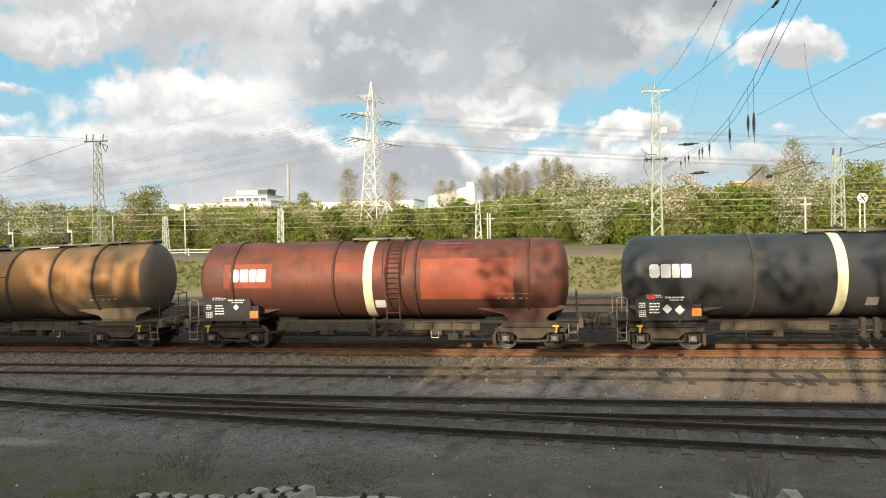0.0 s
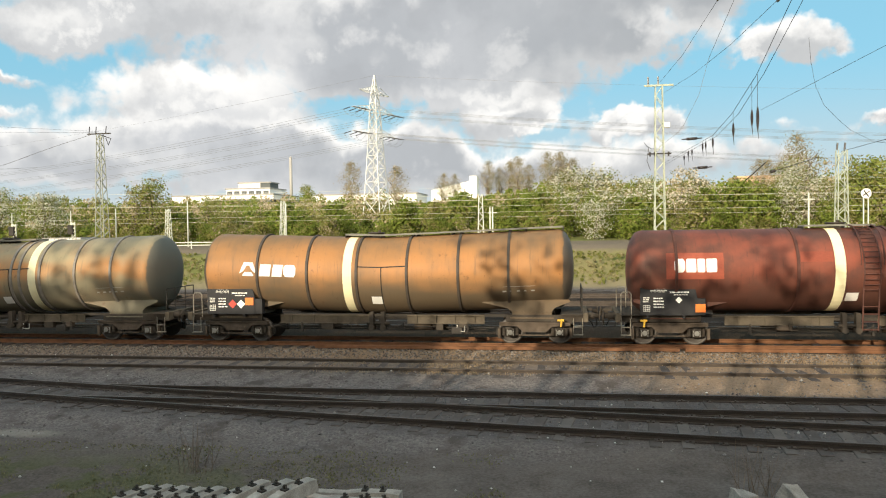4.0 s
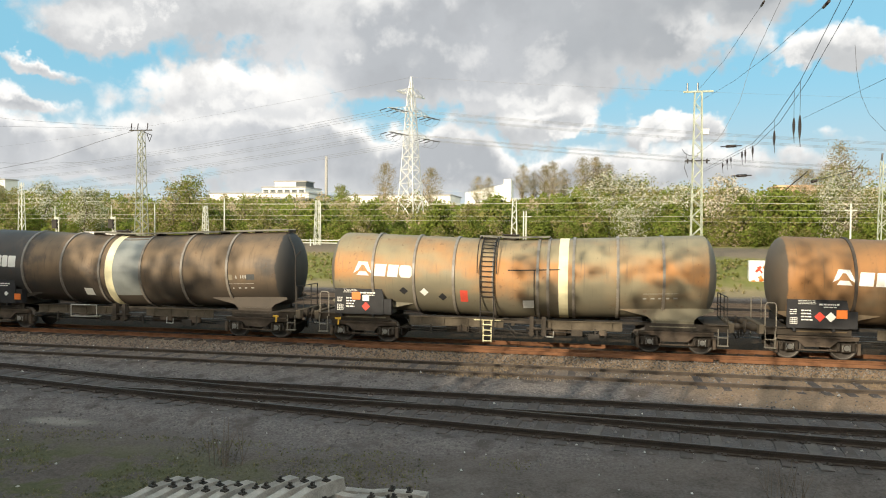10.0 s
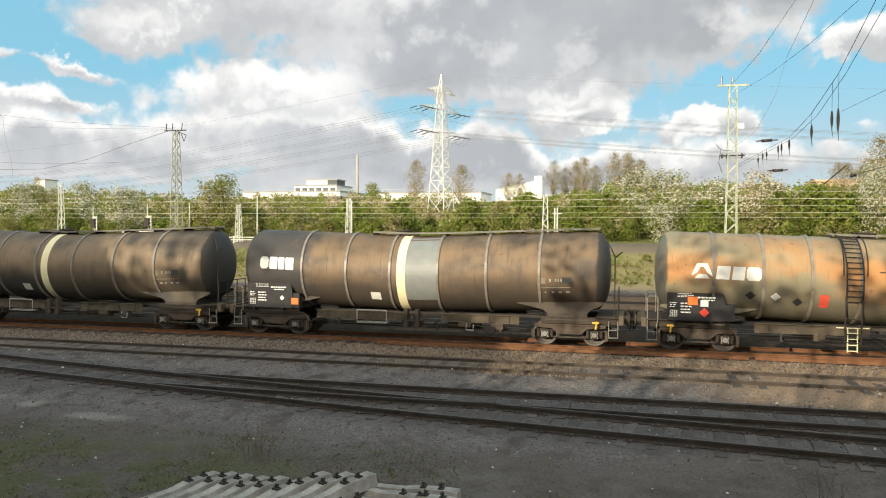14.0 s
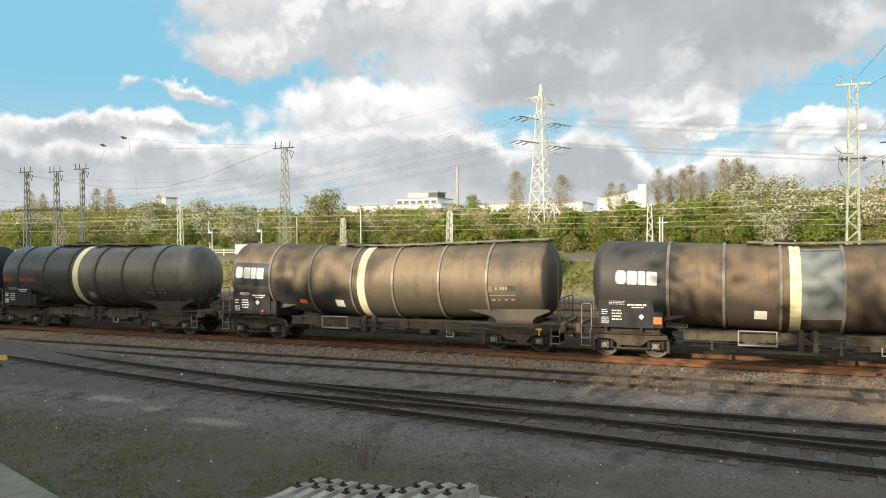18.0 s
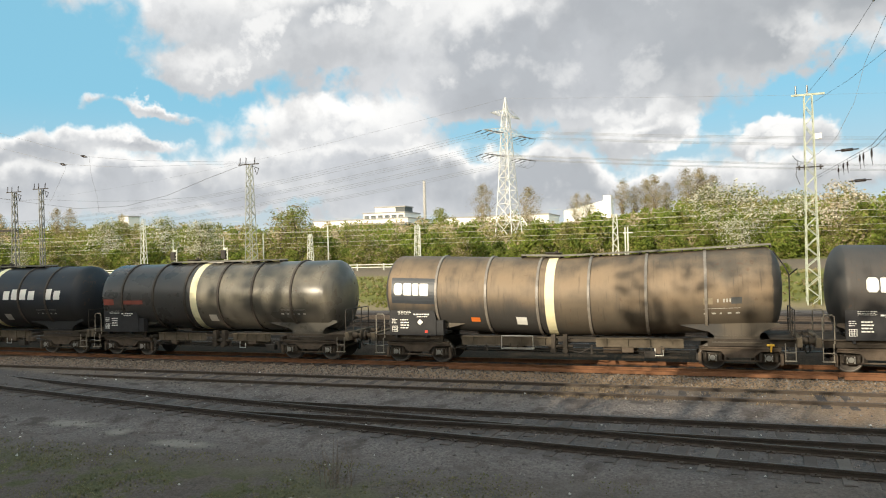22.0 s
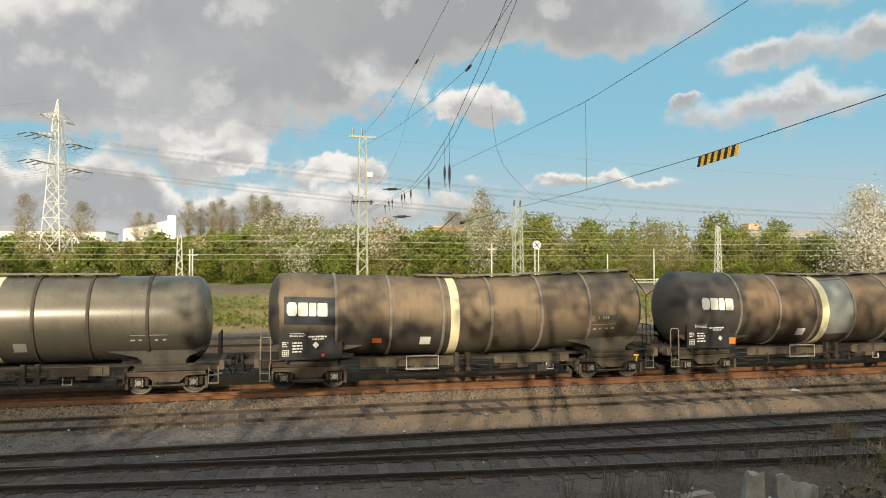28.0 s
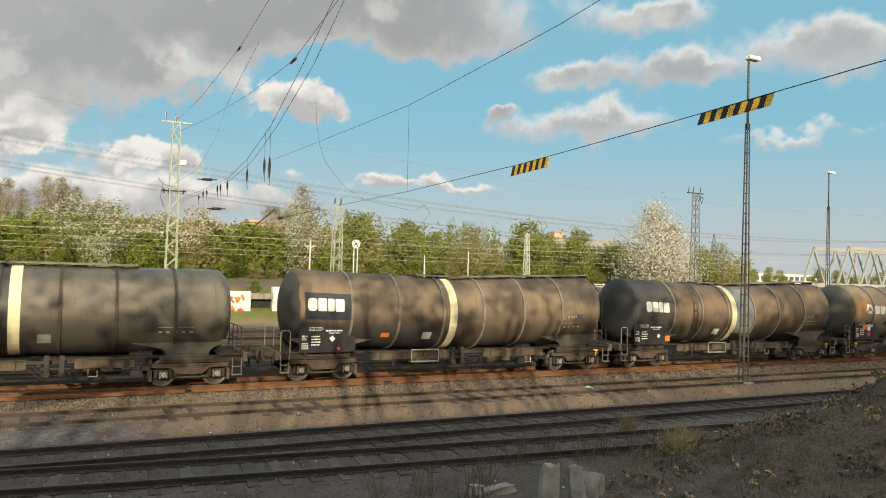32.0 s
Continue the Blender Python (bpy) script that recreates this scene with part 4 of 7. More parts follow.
def data_board(wagon, x0, plates, seed):
    """The black panel under the tank with its lines of white lettering and the hazard plates."""
    rnd = random.Random(seed)
    boards = {}
    x0 += 0.28
    for s in (-1, 1):
        bm = bm_new()
        y = s * 1.36
        prism(bm, [(x0, 1.13), (x0 + 1.95, 1.13), (x0 + 1.95, 1.80), (x0 + 1.88, 2.11), (x0, 2.11)], min(y, y - s * 0.04), max(y, y - s * 0.04))
        box(bm, x0 + 1.90, x0 + 2.24, min(s * 1.33, s * 1.05), max(s * 1.33, s * 1.05), 1.14, 1.72)
        for x in (x0 + 0.25, x0 + 1.5):
            box(bm, x - 0.04, x + 0.04, min(s * 1.34, s * 1.0), max(s * 1.34, s * 1.0), 1.02, 1.20)
        boards[s] = part("data_board", bm, M["black_board"], wagon, "black lettering panel with white print")
    b = boards[-1]
    y = -1.362
    for px, pz, pw, rows, pitch, ph in ((0.36, 2.08, 0.56, 3, 0.052, 0.016), (1.02, 1.98, 0.66, 1, 0.085, 0.055), (1.16, 1.88, 0.46, 1, 0.085, 0.035), (0.46, 1.76, 0.36, 4, 0.105, 0.045), (0.10, 1.77, 0.22, 3, 0.07, 0.03)):
        for k in range(rows):
            bm = bm_new()
            bars(bm, x0 + px, pz - k * pitch, pw, 1, y, rnd, pitch, ph)
            part("text_line", bm, M["white"], b)
    bm = bm_new()
    for q in range(4):
        box(bm, x0 + 0.10, x0 + 0.34, y - 0.004, y, 1.27 + q * 0.07, 1.285 + q * 0.07)
        box(bm, x0 + 0.10 + q * 0.075, x0 + 0.114 + q * 0.075, y - 0.006, y - 0.001, 1.27, 1.495)
    part("load_table", bm, M["white"], b)
    for kind, px, pz, s in plates:
        bm = bm_new()
        px, pz = px * 0.86, pz + 0.13
        if kind in ("orange", "white_sq", "red_sq"):
            box(bm, x0 + px - s, x0 + px + s, y - 0.014, y - 0.002, pz - s * 0.85, pz + s * 0.85)
            part("hazard_plate" if kind == "orange" else "placard", bm, M[{"orange": "orange_plate", "white_sq": "white", "red_sq": "red_plate"}[kind]], b)
        else:
            diamond(bm, x0 + px, pz, s, y - 0.012)
            part("placard", bm, M["white" if kind == "diamond" else "red_plate"], b)


def wagon(spec, i):
    long, cx = spec["long"], spec["x"]
    w = thing("tank_wagon", pose(cx, LINE, 0), spec["label"], "tank wagon", "tank train")
    h = long / 2
    FALL[:] = [spec.get("fall", 0.0), h]
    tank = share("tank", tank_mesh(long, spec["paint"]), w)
    ring = ring_mesh("stiffening_ring", 0.095, 0.050, spec.get("ring", M["rib"]))
    for f in spec["rings"]:
        share("stiffening_ring", ring, w, Matrix.Translation((-h + long * f, 0, bend(-h + long * f))))
    share("stripe", ring_mesh("stripe", 0.34, 0.010, M["cream"]), w, Matrix.Translation((-h + long * spec["band"], 0, bend(-h + long * spec["band"]))))
    for x0, x1, z0, z1, mat, *cap in spec.get("patches", ()):
        bm = bm_new()
        on_tank(bm, [rect(-h + x0 * long, -h + x1 * long, z0, z1)], 0.004)
        part("paint_patch", bm, mat, w, *cap)
    if spec["logo"]:
        lx, lz, quads = spec["logo"]
        for group_ in quads:
            bm = bm_new()
            on_tank(bm, [[(-h + lx * long + a, lz + b) for a, b in q] for q in group_], 0.009)
            part("emblem", bm, M["white"], w, "plain white painted emblem shape")
    rnd = random.Random(50 + i)
    bm = bm_new()       # small stencils near the far end
    for k in range(5):
        x = h - 2.6 + k * 0.26
        on_tank(bm, [rect(x, x + rnd.uniform(0.05, 0.14), 1.93, 1.98)], 0.008)
    on_tank(bm, [rect(h - 2.6, h - 1.4, 2.12, 2.135)], 0.008)
    part("stencil", bm, M["faded_white"], w)
    if spec.get("platform"):        # a dark box of white stencils near the end
        for x0, x1, mat in ((h - 2.60, h - 2.30, M["sand_patch"]), (h - 1.70, h - 1.36, M["dim_patch"])):
            bm = bm_new()
            on_tank(bm, [rect(x0, x1, 2.28, 2.50)], 0.005)
            part("paint_patch", bm, mat, w)
        bm = bm_new()
        on_tank(bm, [rect(h - 2.16 + k * 0.1, h - 2.11 + k * 0.1, 2.34, 2.46) for k in (0, 2, 3, 4)] , 0.009)
        part("stencil", bm, M["faded_white"], w)
    bm = bm_new()
    xw = -h + long * spec.get("placard", spec["band"] + 0.07)
    on_tank(bm, [rect(xw - 0.2, xw + 0.2, 1.62, 1.92)], 0.010)
    part("placard", bm, M["white"] if "placard" in spec else M["glint"], w, "small white placard")
    if spec.get("cladding"):        # seams of the insulated middle section
        x0 = xw - 0.75
        bm = bm_new()
        on_tank(bm, [rect(x0, x0 + 1.9, 3.02, 3.06), rect(x0 + 0.95, x0 + 0.99, 1.30, 3.02)], 0.008)
        part("seam", bm, M["seam"], w)
    if spec.get("diamonds"):
        for k, (x, z) in enumerate(((-43.9, 2.05), (-43.1, 2.05), (-42.4, 1.9))):
            bm = bm_new()
            on_tank(bm, [[(x - cx - 0.17, z), (x - cx, z - 0.15), (x - cx + 0.17, z), (x - cx, z + 0.15)]], 0.009)
            part("placard", bm, M["white"] if k == 1 else M["black_board"], w)
        bm = bm_new()
        on_tank(bm, [rect(-41.72 - cx, -41.44 - cx, 1.76, 2.20)], 0.009)
        part("placard", bm, M["graffiti"], w)
    underframe(w, long)
    bx = h - 1.45
    for s in (-1, 1):
        key_ = (s, spec["paint"].name)
        if key_ not in SADDLE:
            SADDLE[key_] = saddle_meshes(s, spec["paint"])
        at = Matrix.Translation((s * (bx - 0.1), 0, 0))
        for name, me_ in SADDLE[key_][0]:
            share(name, me_, w, at)
        for x in (-0.66, 0.0, 0.66):
            share("saddle_web", SADDLE[key_][1], w, at @ Matrix.Translation((x, 0, 0)))
        bg_ = share("bogie", BOGIE, w, Matrix.Translation((s * bx, 0, 0)))
        for k in (-0.9, 0.9):
            for e_ in (-1, 1):
                share("axle_box", AXLE_BOX[e_], bg_, Matrix.Translation((k, 0, 0)))
                share("axle_cap", AXLE_CAP[e_], bg_, Matrix.Translation((k, 0, 0)))
                for d_ in (-0.24, 0.24):
                    share("coil_spring", SPRING, bg_, Matrix.Translation((k + d_, e_ * 1.03, 0.48)))
            ws = share("wheelset", WHEELSET, bg_, Matrix.Translation((k, 0, 0.46)))
            WHEELS.append((ws, k))
        for k in (-1.40, -0.40, 0.40, 1.40):
            for y in (-0.75, 0.75):
                share("brake_shoe", BRAKE, bg_, Matrix.Translation((k, y, 0.42)))
        turn = Matrix.Identity(4) if s > 0 else Matrix.Rotation(math.pi, 4, "Z")
        for y in (-0.875, 0.875):
            share("buffer", BUFFER, w, Matrix.Translation((s * (h + 0.42), y, 1.05)) @ turn)
        share("screw_coupler", COUPLER, w, Matrix.Translation((s * (h + 0.42), 0, 0)) @ turn)
        for y in (-1.28, 1.28):
            share("foot_step", FOOT_STEP, w, Matrix.Translation((s * (h + 0.12), y, 0)))
        if s > 0:
            share("end_railing", END_RAIL, w, Matrix.Translation((h + 0.28, 0, 0)))
        else:
            for y in (-1.22, 1.22):
                share("end_handrail", HANDRAIL, w, Matrix.Translation((-h - 0.28, y, 0)))
    if i in (4, 5):
        bm = bm_new()
        chain(bm, [(h + 0.16, -0.95, 1.12), (h + 0.16, -0.95, 3.30), (h + 0.02, -0.80, 3.62), (h - 0.30, -0.55, 4.12)], 0.024)
        rod(bm, (h + 0.16, -0.95, 3.28), (h + 0.42, -1.05, 3.50), 0.024)
        part("vent_pipe", bm, M["steel_dark"], w)
    share("brake_gear", gear_mesh(i), w)
    for k, (x, z, col_) in enumerate(((1.35 + 0.9 * (i % 3), 0.50, "glint"), (-1.2 - 0.7 * (i % 2), 0.60, "frame_grey"))):
        bm = bm_new()
        x += rnd.uniform(-0.25, 0.25)
        chain(bm, [(x - 0.14, -1.24, z + 0.25), (x - 0.14, -1.26, z), (x + 0.14, -1.26, z), (x + 0.14, -1.24, z + 0.2)], 0.022)
        part("hand_lever", bm, M[col_], w)
    for x in (-1.9, 2.2, 3.3):
        bm = bm_new()
        x += rnd.uniform(-0.2, 0.2)
        box(bm, x - rnd.uniform(0.1, 0.3), x + rnd.uniform(0.1, 0.3), -1.2, -1.0, 0.52 + rnd.uniform(0, 0.12), 0.78, bevel=0.02)
        part("equipment_box", bm, M["frame_grey" if rnd.random() < 0.5 else "bogie"], w)
    bm = bm_new()
    rod(bm, (1.3, -0.95, 0.66), (1.95, -0.95, 0.66), 0.15, n=16)
    rod(bm, (1.95, -0.95, 0.66), (2.5, -0.95, 0.64), 0.03)
    part("brake_cylinder", bm, M["bogie"], w)
    share("outlet_valve", outlet_mesh(-h + long * spec["outlet"]), w)
    if spec.get("platform"):
        share("step_platform", platform_mesh(-h + long * spec["platform"]), w)
    if i == 3:      # yellow folding step under the ladder
        x = -h + long * spec["ladder"]
        bm = bm_new()
        for k in (-0.15, 0.15):
            rod(bm, (x + k, -1.34, 0.24), (x + k, -1.34, 1.05), 0.02, n=6)
        for z in (0.28, 0.48, 0.68, 0.88):
            rod(bm, (x - 0.15, -1.34, z), (x + 0.15, -1.34, z), 0.018, n=6)
        rod(bm, (x - 0.5, -1.34, 1.05), (x + 0.5, -1.34, 1.05), 0.018, n=6)
        part("folding_step", bm, M["cream"], w, "worn pale yellow folding step")
    if spec.get("ladder"):
        share("ladder", ladder_mesh(-h + long * spec["ladder"], M["red_ring"] if i == 1 else M["steel_dark"]), w)
    a, b = spec["walkway"]
    walkway(w, -h + long * a, -h + long * b)
    share("manhole", dome_mesh(-h + long * (a + 0.08)), w)
    data_board(w, -h + 0.1, spec["plates"], i)
    for e_ in {0: (-1,), 1: (-1, 1), 2: (1,), 3: (-1,), 4: (1,), 5: (1,)}.get(i, ()):      # yellow brake levers
        bm = bm_new()
        x = e_ * (h - 0.5)
        rod(bm, (x, -1.33, 0.70), (x + 0.04, -1.35, 0.98), 0.035, n=6)
        box(bm, x - 0.12, x + 0.12, -1.37, -1.33, 0.90, 0.97, bevel=0.01)
        part("brake_lever", bm, M["yellow"], w, "small yellow brake lever")
    return w


WHEELS = []
# brand marks stay plain blocks
def lozenge(x, w, top, bottom, hgt=0.48, cut=0.10):
    """A plain block with cut corners; top, bottom: how far its sides lean in."""
    return [[(x + bottom, cut), (x + w - bottom, cut), (x + w - top, hgt - cut), (x + top, hgt - cut)],
            [(x + bottom + cut * 0.7, 0), (x + w - bottom - cut * 0.7, 0), (x + w - bottom, cut), (x + bottom, cut)],
            [(x + top, hgt - cut), (x + w - top, hgt - cut), (x + w - top - cut * 0.7, hgt), (x + top + cut * 0.7, hgt)]]


BLOCKS4 = [lozenge(0, 0.36, 0, 0), lozenge(0.40, 0.34, 0, 0, cut=0.04), lozenge(0.78, 0.26, 0, 0, cut=0.04), lozenge(1.08, 0.36, 0, 0, cut=0.04)]
BLOCKS3 = [[rect(0.06, 0.50, 0, 0.46, 0.06)], [rect(0.58, 0.98, 0, 0.46, 0.06)], lozenge(1.06, 0.48, 0, 0, 0.46)]
ROSE = [[q] for q in [[(-0.62, 0.00), (-0.14, 0.00), (-0.24, 0.15), (-0.52, 0.15)], [(-0.74, 0.08), (-0.56, 0.19), (-0.43, 0.40), (-0.56, 0.52)], [(-0.02, 0.08), (-0.20, 0.19), (-0.33, 0.40), (-0.20, 0.52)], [(-0.56, 0.52), (-0.43, 0.40), (-0.33, 0.40), (-0.20, 0.52)]]]
BLOCKS7 = [[rect(i * 0.53, i * 0.53 + 0.38, 0, 0.50 if i % 3 else 0.42, 0.05)] for i in range(7) if i != 4]

P = {
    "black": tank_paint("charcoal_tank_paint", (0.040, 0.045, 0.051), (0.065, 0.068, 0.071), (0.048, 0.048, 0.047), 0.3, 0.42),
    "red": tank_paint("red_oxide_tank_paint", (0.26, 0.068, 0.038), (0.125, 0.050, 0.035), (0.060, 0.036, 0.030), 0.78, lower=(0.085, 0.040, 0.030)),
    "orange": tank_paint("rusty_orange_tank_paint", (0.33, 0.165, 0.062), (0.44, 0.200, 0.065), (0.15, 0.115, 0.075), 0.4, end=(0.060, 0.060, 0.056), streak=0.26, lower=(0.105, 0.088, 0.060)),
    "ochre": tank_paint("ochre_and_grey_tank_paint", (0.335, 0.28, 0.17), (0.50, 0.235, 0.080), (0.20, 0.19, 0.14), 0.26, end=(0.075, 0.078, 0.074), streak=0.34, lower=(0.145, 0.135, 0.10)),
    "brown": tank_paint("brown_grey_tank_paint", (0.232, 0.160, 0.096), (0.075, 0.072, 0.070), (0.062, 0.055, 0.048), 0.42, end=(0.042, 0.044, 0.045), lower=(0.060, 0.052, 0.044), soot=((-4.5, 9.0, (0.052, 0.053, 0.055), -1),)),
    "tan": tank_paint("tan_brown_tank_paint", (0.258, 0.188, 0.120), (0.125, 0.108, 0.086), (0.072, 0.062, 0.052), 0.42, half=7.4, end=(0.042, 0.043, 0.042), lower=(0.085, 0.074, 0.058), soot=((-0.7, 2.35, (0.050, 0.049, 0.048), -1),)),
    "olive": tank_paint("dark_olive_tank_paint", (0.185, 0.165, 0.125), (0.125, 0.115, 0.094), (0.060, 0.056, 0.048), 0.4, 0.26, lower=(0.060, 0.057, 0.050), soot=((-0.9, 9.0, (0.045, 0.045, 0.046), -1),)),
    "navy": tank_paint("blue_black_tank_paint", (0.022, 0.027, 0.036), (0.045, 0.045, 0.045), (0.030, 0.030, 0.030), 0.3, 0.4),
}
M["red_patch"] = plain("fresh_red_patch", (0.31, 0.078, 0.045), 0.6, 0, 0.42, 0.9)
M["red_ring"] = plain("dark_red_ring", (0.095, 0.040, 0.030), 0.6)
M["pale_patch"] = plain("pale_grey_repaint", (0.21, 0.225, 0.215), 0.5, 0, 0.12)
M["faded_red"] = plain("faded_red_lettering", (0.26, 0.075, 0.055), 0.6, 0, 0.3)
M["faded_white"] = plain("faded_white_stencil", (0.46, 0.45, 0.41), 0.7, 0, 0.2)
M["sand_patch"] = plain("sandy_repaint_patch", (0.26, 0.215, 0.145), 0.6, 0, 0.2)
M["dim_patch"] = plain("dim_grey_patch", (0.075, 0.078, 0.078), 0.6, 0, 0.2)
M["seam"] = plain("dark_panel_seam", (0.035, 0.030, 0.026), 0.7)
M["dark_patch"] = plain("dark_blue_grey_panel", (0.035, 0.040, 0.048), 0.45, 0, 0.2)

SPECS = []
SPECS.append(dict(x=9.46, long=14.5, paint=P["black"], label="charcoal black tank wagon with one cream stripe", rings=(0.303,), band=0.5, logo=(0.058, 2.66, BLOCKS4), outlet=0.558, walkway=(0.434, 0.641),
         plates=(("orange", 2.42, 1.30, 0.16), ("diamond", 1.25, 1.42, 0.17), ("diamond", 1.75, 1.38, 0.17), ("red_sq", 0.62, 1.86, 0.10))))
SPECS.append(dict(x=-7.0, long=14.5, paint=P["red"], label="faded red-oxide tank wagon with dark rings and ladder", rings=(0.112, 0.391, 0.608, 0.898), band=0.484, logo=(0.107, 2.66, BLOCKS4), outlet=0.507, ladder=0.551, walkway=(0.426, 0.588), ring=M["red_ring"],
         plates=(("orange", 2.40, 1.26, 0.17), ("diamond", 1.55, 1.55, 0.12)), patches=((0.623, 0.862, 1.95, 3.45, M["red_patch"]), (0.397, 0.469, 3.0, 3.35, M["red_patch"]), (0.088, 0.222, 2.42, 3.34, M["red_patch"]), (0.66, 0.75, 3.86, 4.02, M["red_patch"])), placard=0.514))
SPECS.append(dict(x=-23.46, fall=0.034, long=14.56, paint=P["orange"], label="rust-orange tank wagon with grey lower flank", rings=(0.172, 0.309, 0.443, 0.576, 0.709, 0.837), band=0.418, logo=(0.173, 2.58, BLOCKS3 + ROSE), outlet=0.49, walkway=(0.394, 0.975),
         plates=(("orange", 2.02, 1.50, 0.17), ("red_d", 1.22, 1.40, 0.17), ("diamond", 1.62, 1.40, 0.17)), placard=0.494, cladding=True))
SPECS.append(dict(x=-39.77, fall=0.034, long=14.5, paint=P["ochre"], label="ochre and grey tank wagon with side ladder", rings=(0.132, 0.243, 0.348, 0.451, 0.563, 0.589, 0.652, 0.76, 0.869), band=0.627, logo=(0.132, 2.56, BLOCKS3 + ROSE), outlet=0.56, ladder=0.436, walkway=(0.405, 0.588), ring=M["rib_light"],
         plates=(("orange", 1.0, 1.70, 0.17), ("red_d", 1.45, 1.30, 0.17), ("white_sq", 1.45, 1.62, 0.13)), placard=0.54, cladding=True, diamonds=True))
SPECS.append(dict(x=-55.95, fall=0.034, long=14.7, paint=P["brown"], label="brown-grey tank wagon with pale repainted ring section", rings=(0.19, 0.316, 0.438, 0.566, 0.693, 0.828), band=0.468, logo=(0.068, 2.62, BLOCKS4), outlet=0.49, platform=0.388, walkway=(0.367, 0.973), ring=M["rib_light"],
         plates=(("orange", 2.40, 1.28, 0.15), ("diamond", 1.75, 1.40, 0.10)), patches=((0.48, 0.563, 1.7, 4.05, M["pale_patch"]), ), placard=0.395))
SPECS.append(dict(x=-72.08, fall=0.034, long=14.8, paint=P["tan"], label="tan-brown tank wagon with dark panel behind its emblem", rings=(0.162, 0.297, 0.431, 0.559, 0.695, 0.83), band=0.462, logo=(0.043, 2.62, BLOCKS4), outlet=0.478, platform=0.377, walkway=(0.377, 0.978), ring=M["rib_light"],
         plates=(("diamond", 1.50, 1.52, 0.12), ("red_sq", 1.80, 1.15, 0.06)), patches=((0.036, 0.159, 2.3, 3.3, M["dark_patch"]), (0.252, 0.276, 1.66, 1.84, M["orange_plate"]), ), placard=0.387))
SPECS.append(dict(x=-87.66, long=12.38, paint=P["olive"], label="dark olive-grey glossy tank wagon", rings=(0.126, 0.265, 0.403, 0.544, 0.681, 0.834), band=0.44, logo=None, outlet=0.532, walkway=(0.278, 0.738),
         plates=(), patches=((0.04, 0.087, 2.35, 2.62, M["faded_red"]), (0.127, 0.218, 2.38, 2.56, M["faded_red"]), )))
SPECS.append(dict(x=-101.6, long=13.4, paint=P["navy"], label="blue-black tank wagon with white emblem", rings=(0.358, 0.727, 0.853), band=0.59, logo=(0.653, 2.62, BLOCKS7), outlet=0.582, walkway=(0.47, 0.769),
         plates=(("diamond", 1.5, 1.4, 0.12),)))
TRAIN_CARS = [wagon(s, i) for i, s in enumerate(SPECS)]

# ---- unseen shade casters added behind the camera: a long shed and a row of bare trees ----
shed = thing("shed_building", pose(0, 0, 0), "plain unseen shed added behind the viewpoint to cast shade", "building")
# wall tops are stepped to set where the added shade ends
for x0, x1, top in ((-130, -42.5, 21.3), (-42.5, -23.5, 16.2), (-23.5, 75, 12.7)):
    bm = bm_new()
    box(bm, x0, x1, -32, -20, -0.5, top)
    part("wall", bm, M["bld_grey"], shed)
    bm = bm_new()
    box(bm, x0 - 0.3, x1 + 0.3, -32.4, -19.7, top, top + 0.3)
    part("roof", bm, M["bld_dark"], shed)

# the eave whose corner hangs into view, and the kerb of its platform
eave = thing("canopy_roof", pose(0, 0, 0), "dark corner of a canopy roof seen from below", "roof")
bm = bm_new()
e0, e1 = Vector((-0.7331, 0.6107, 0.2993)) * 9.0, Vector((-0.7807, 0.5718, 0.2522)) * 9.6
along = (e1 - e0).normalized()
p0, p1 = e0 - along * 0.9, e1 + along * 1.2
outw = Vector((-0.75, -0.45, 0.9)).normalized()
vs = []
for p in (p0, p1):
    for q in (Vector((0, 0, 0)), outw * 1.3, outw * 1.3 + Vector((-0.05, -0.05, 0.12)), Vector((0, 0, 0.12))):
        vs.append(bm.verts.new(Vector(EYE) + p + q))
for f in ((0, 1, 2, 3), (7, 6, 5, 4), (0, 4, 5, 1), (1, 5, 6, 2), (2, 6, 7, 3), (3, 7, 4, 0)):
    bm.faces.new([vs[i] for i in f])
part("roof_edge", bm, M["eave_black"], eave)
bm = bm_new()
post_at = Vector(EYE) + p1
box(bm, post_at.x - 1.1, post_at.x - 0.95, post_at.y - 1.2, post_at.y - 1.05, -0.4, post_at.z + 0.75)
part("post", bm, M["eave_black"], eave)

kerb = thing("platform_edge", pose(0, 0, 0), "worn grey concrete platform edge", "kerb")
bm = bm_new()
d = Vector((2.9, -1.1, 0)).normalized()
nrm = Vector((-d.y, d.x, 0))
a0 = Vector((-15.3, 11.0, 0)) - d * 9
for i in range(7):
    a = a0 + d * (i * 2.2)
    m4 = Matrix.Translation(a) @ Matrix.Rotation(math.atan2(d.y, d.x), 4, "Z")
    bm_i = bm_new()
    box(bm_i, 0.01, 2.19, -1.2, 0.0, -0.6, 0.02, m4, 0.02)
    part("concrete_slab", bm_i, M["kerb_grey"], kerb)
bm.free()

# ---- sleepers ----


def sleeper_mesh(mat, long=2.5, seed=0):
    rnd = random.Random(seed)
    bm = bm_new()
    box(bm, -0.13, 0.13, -long / 2, long / 2, -0.15, 0.0, None, 0.015)
    for v in bm.verts:
        v.co += Vector((rnd.uniform(-0.012, 0.012), rnd.uniform(-0.03, 0.03), rnd.uniform(-0.008, 0.006)))
    return mesh_of("sleeper", bm, mat)


def chair_mesh():
    bm = bm_new()
    box(bm, -0.09, 0.09, -0.17, 0.17, 0.0, 0.022)
    for y in (-0.13, 0.13):
        rod(bm, (0, y, 0.02), (0, y, 0.055), 0.025, n=6)
    return mesh_of("rail_chair", bm, M["rail_dark"])


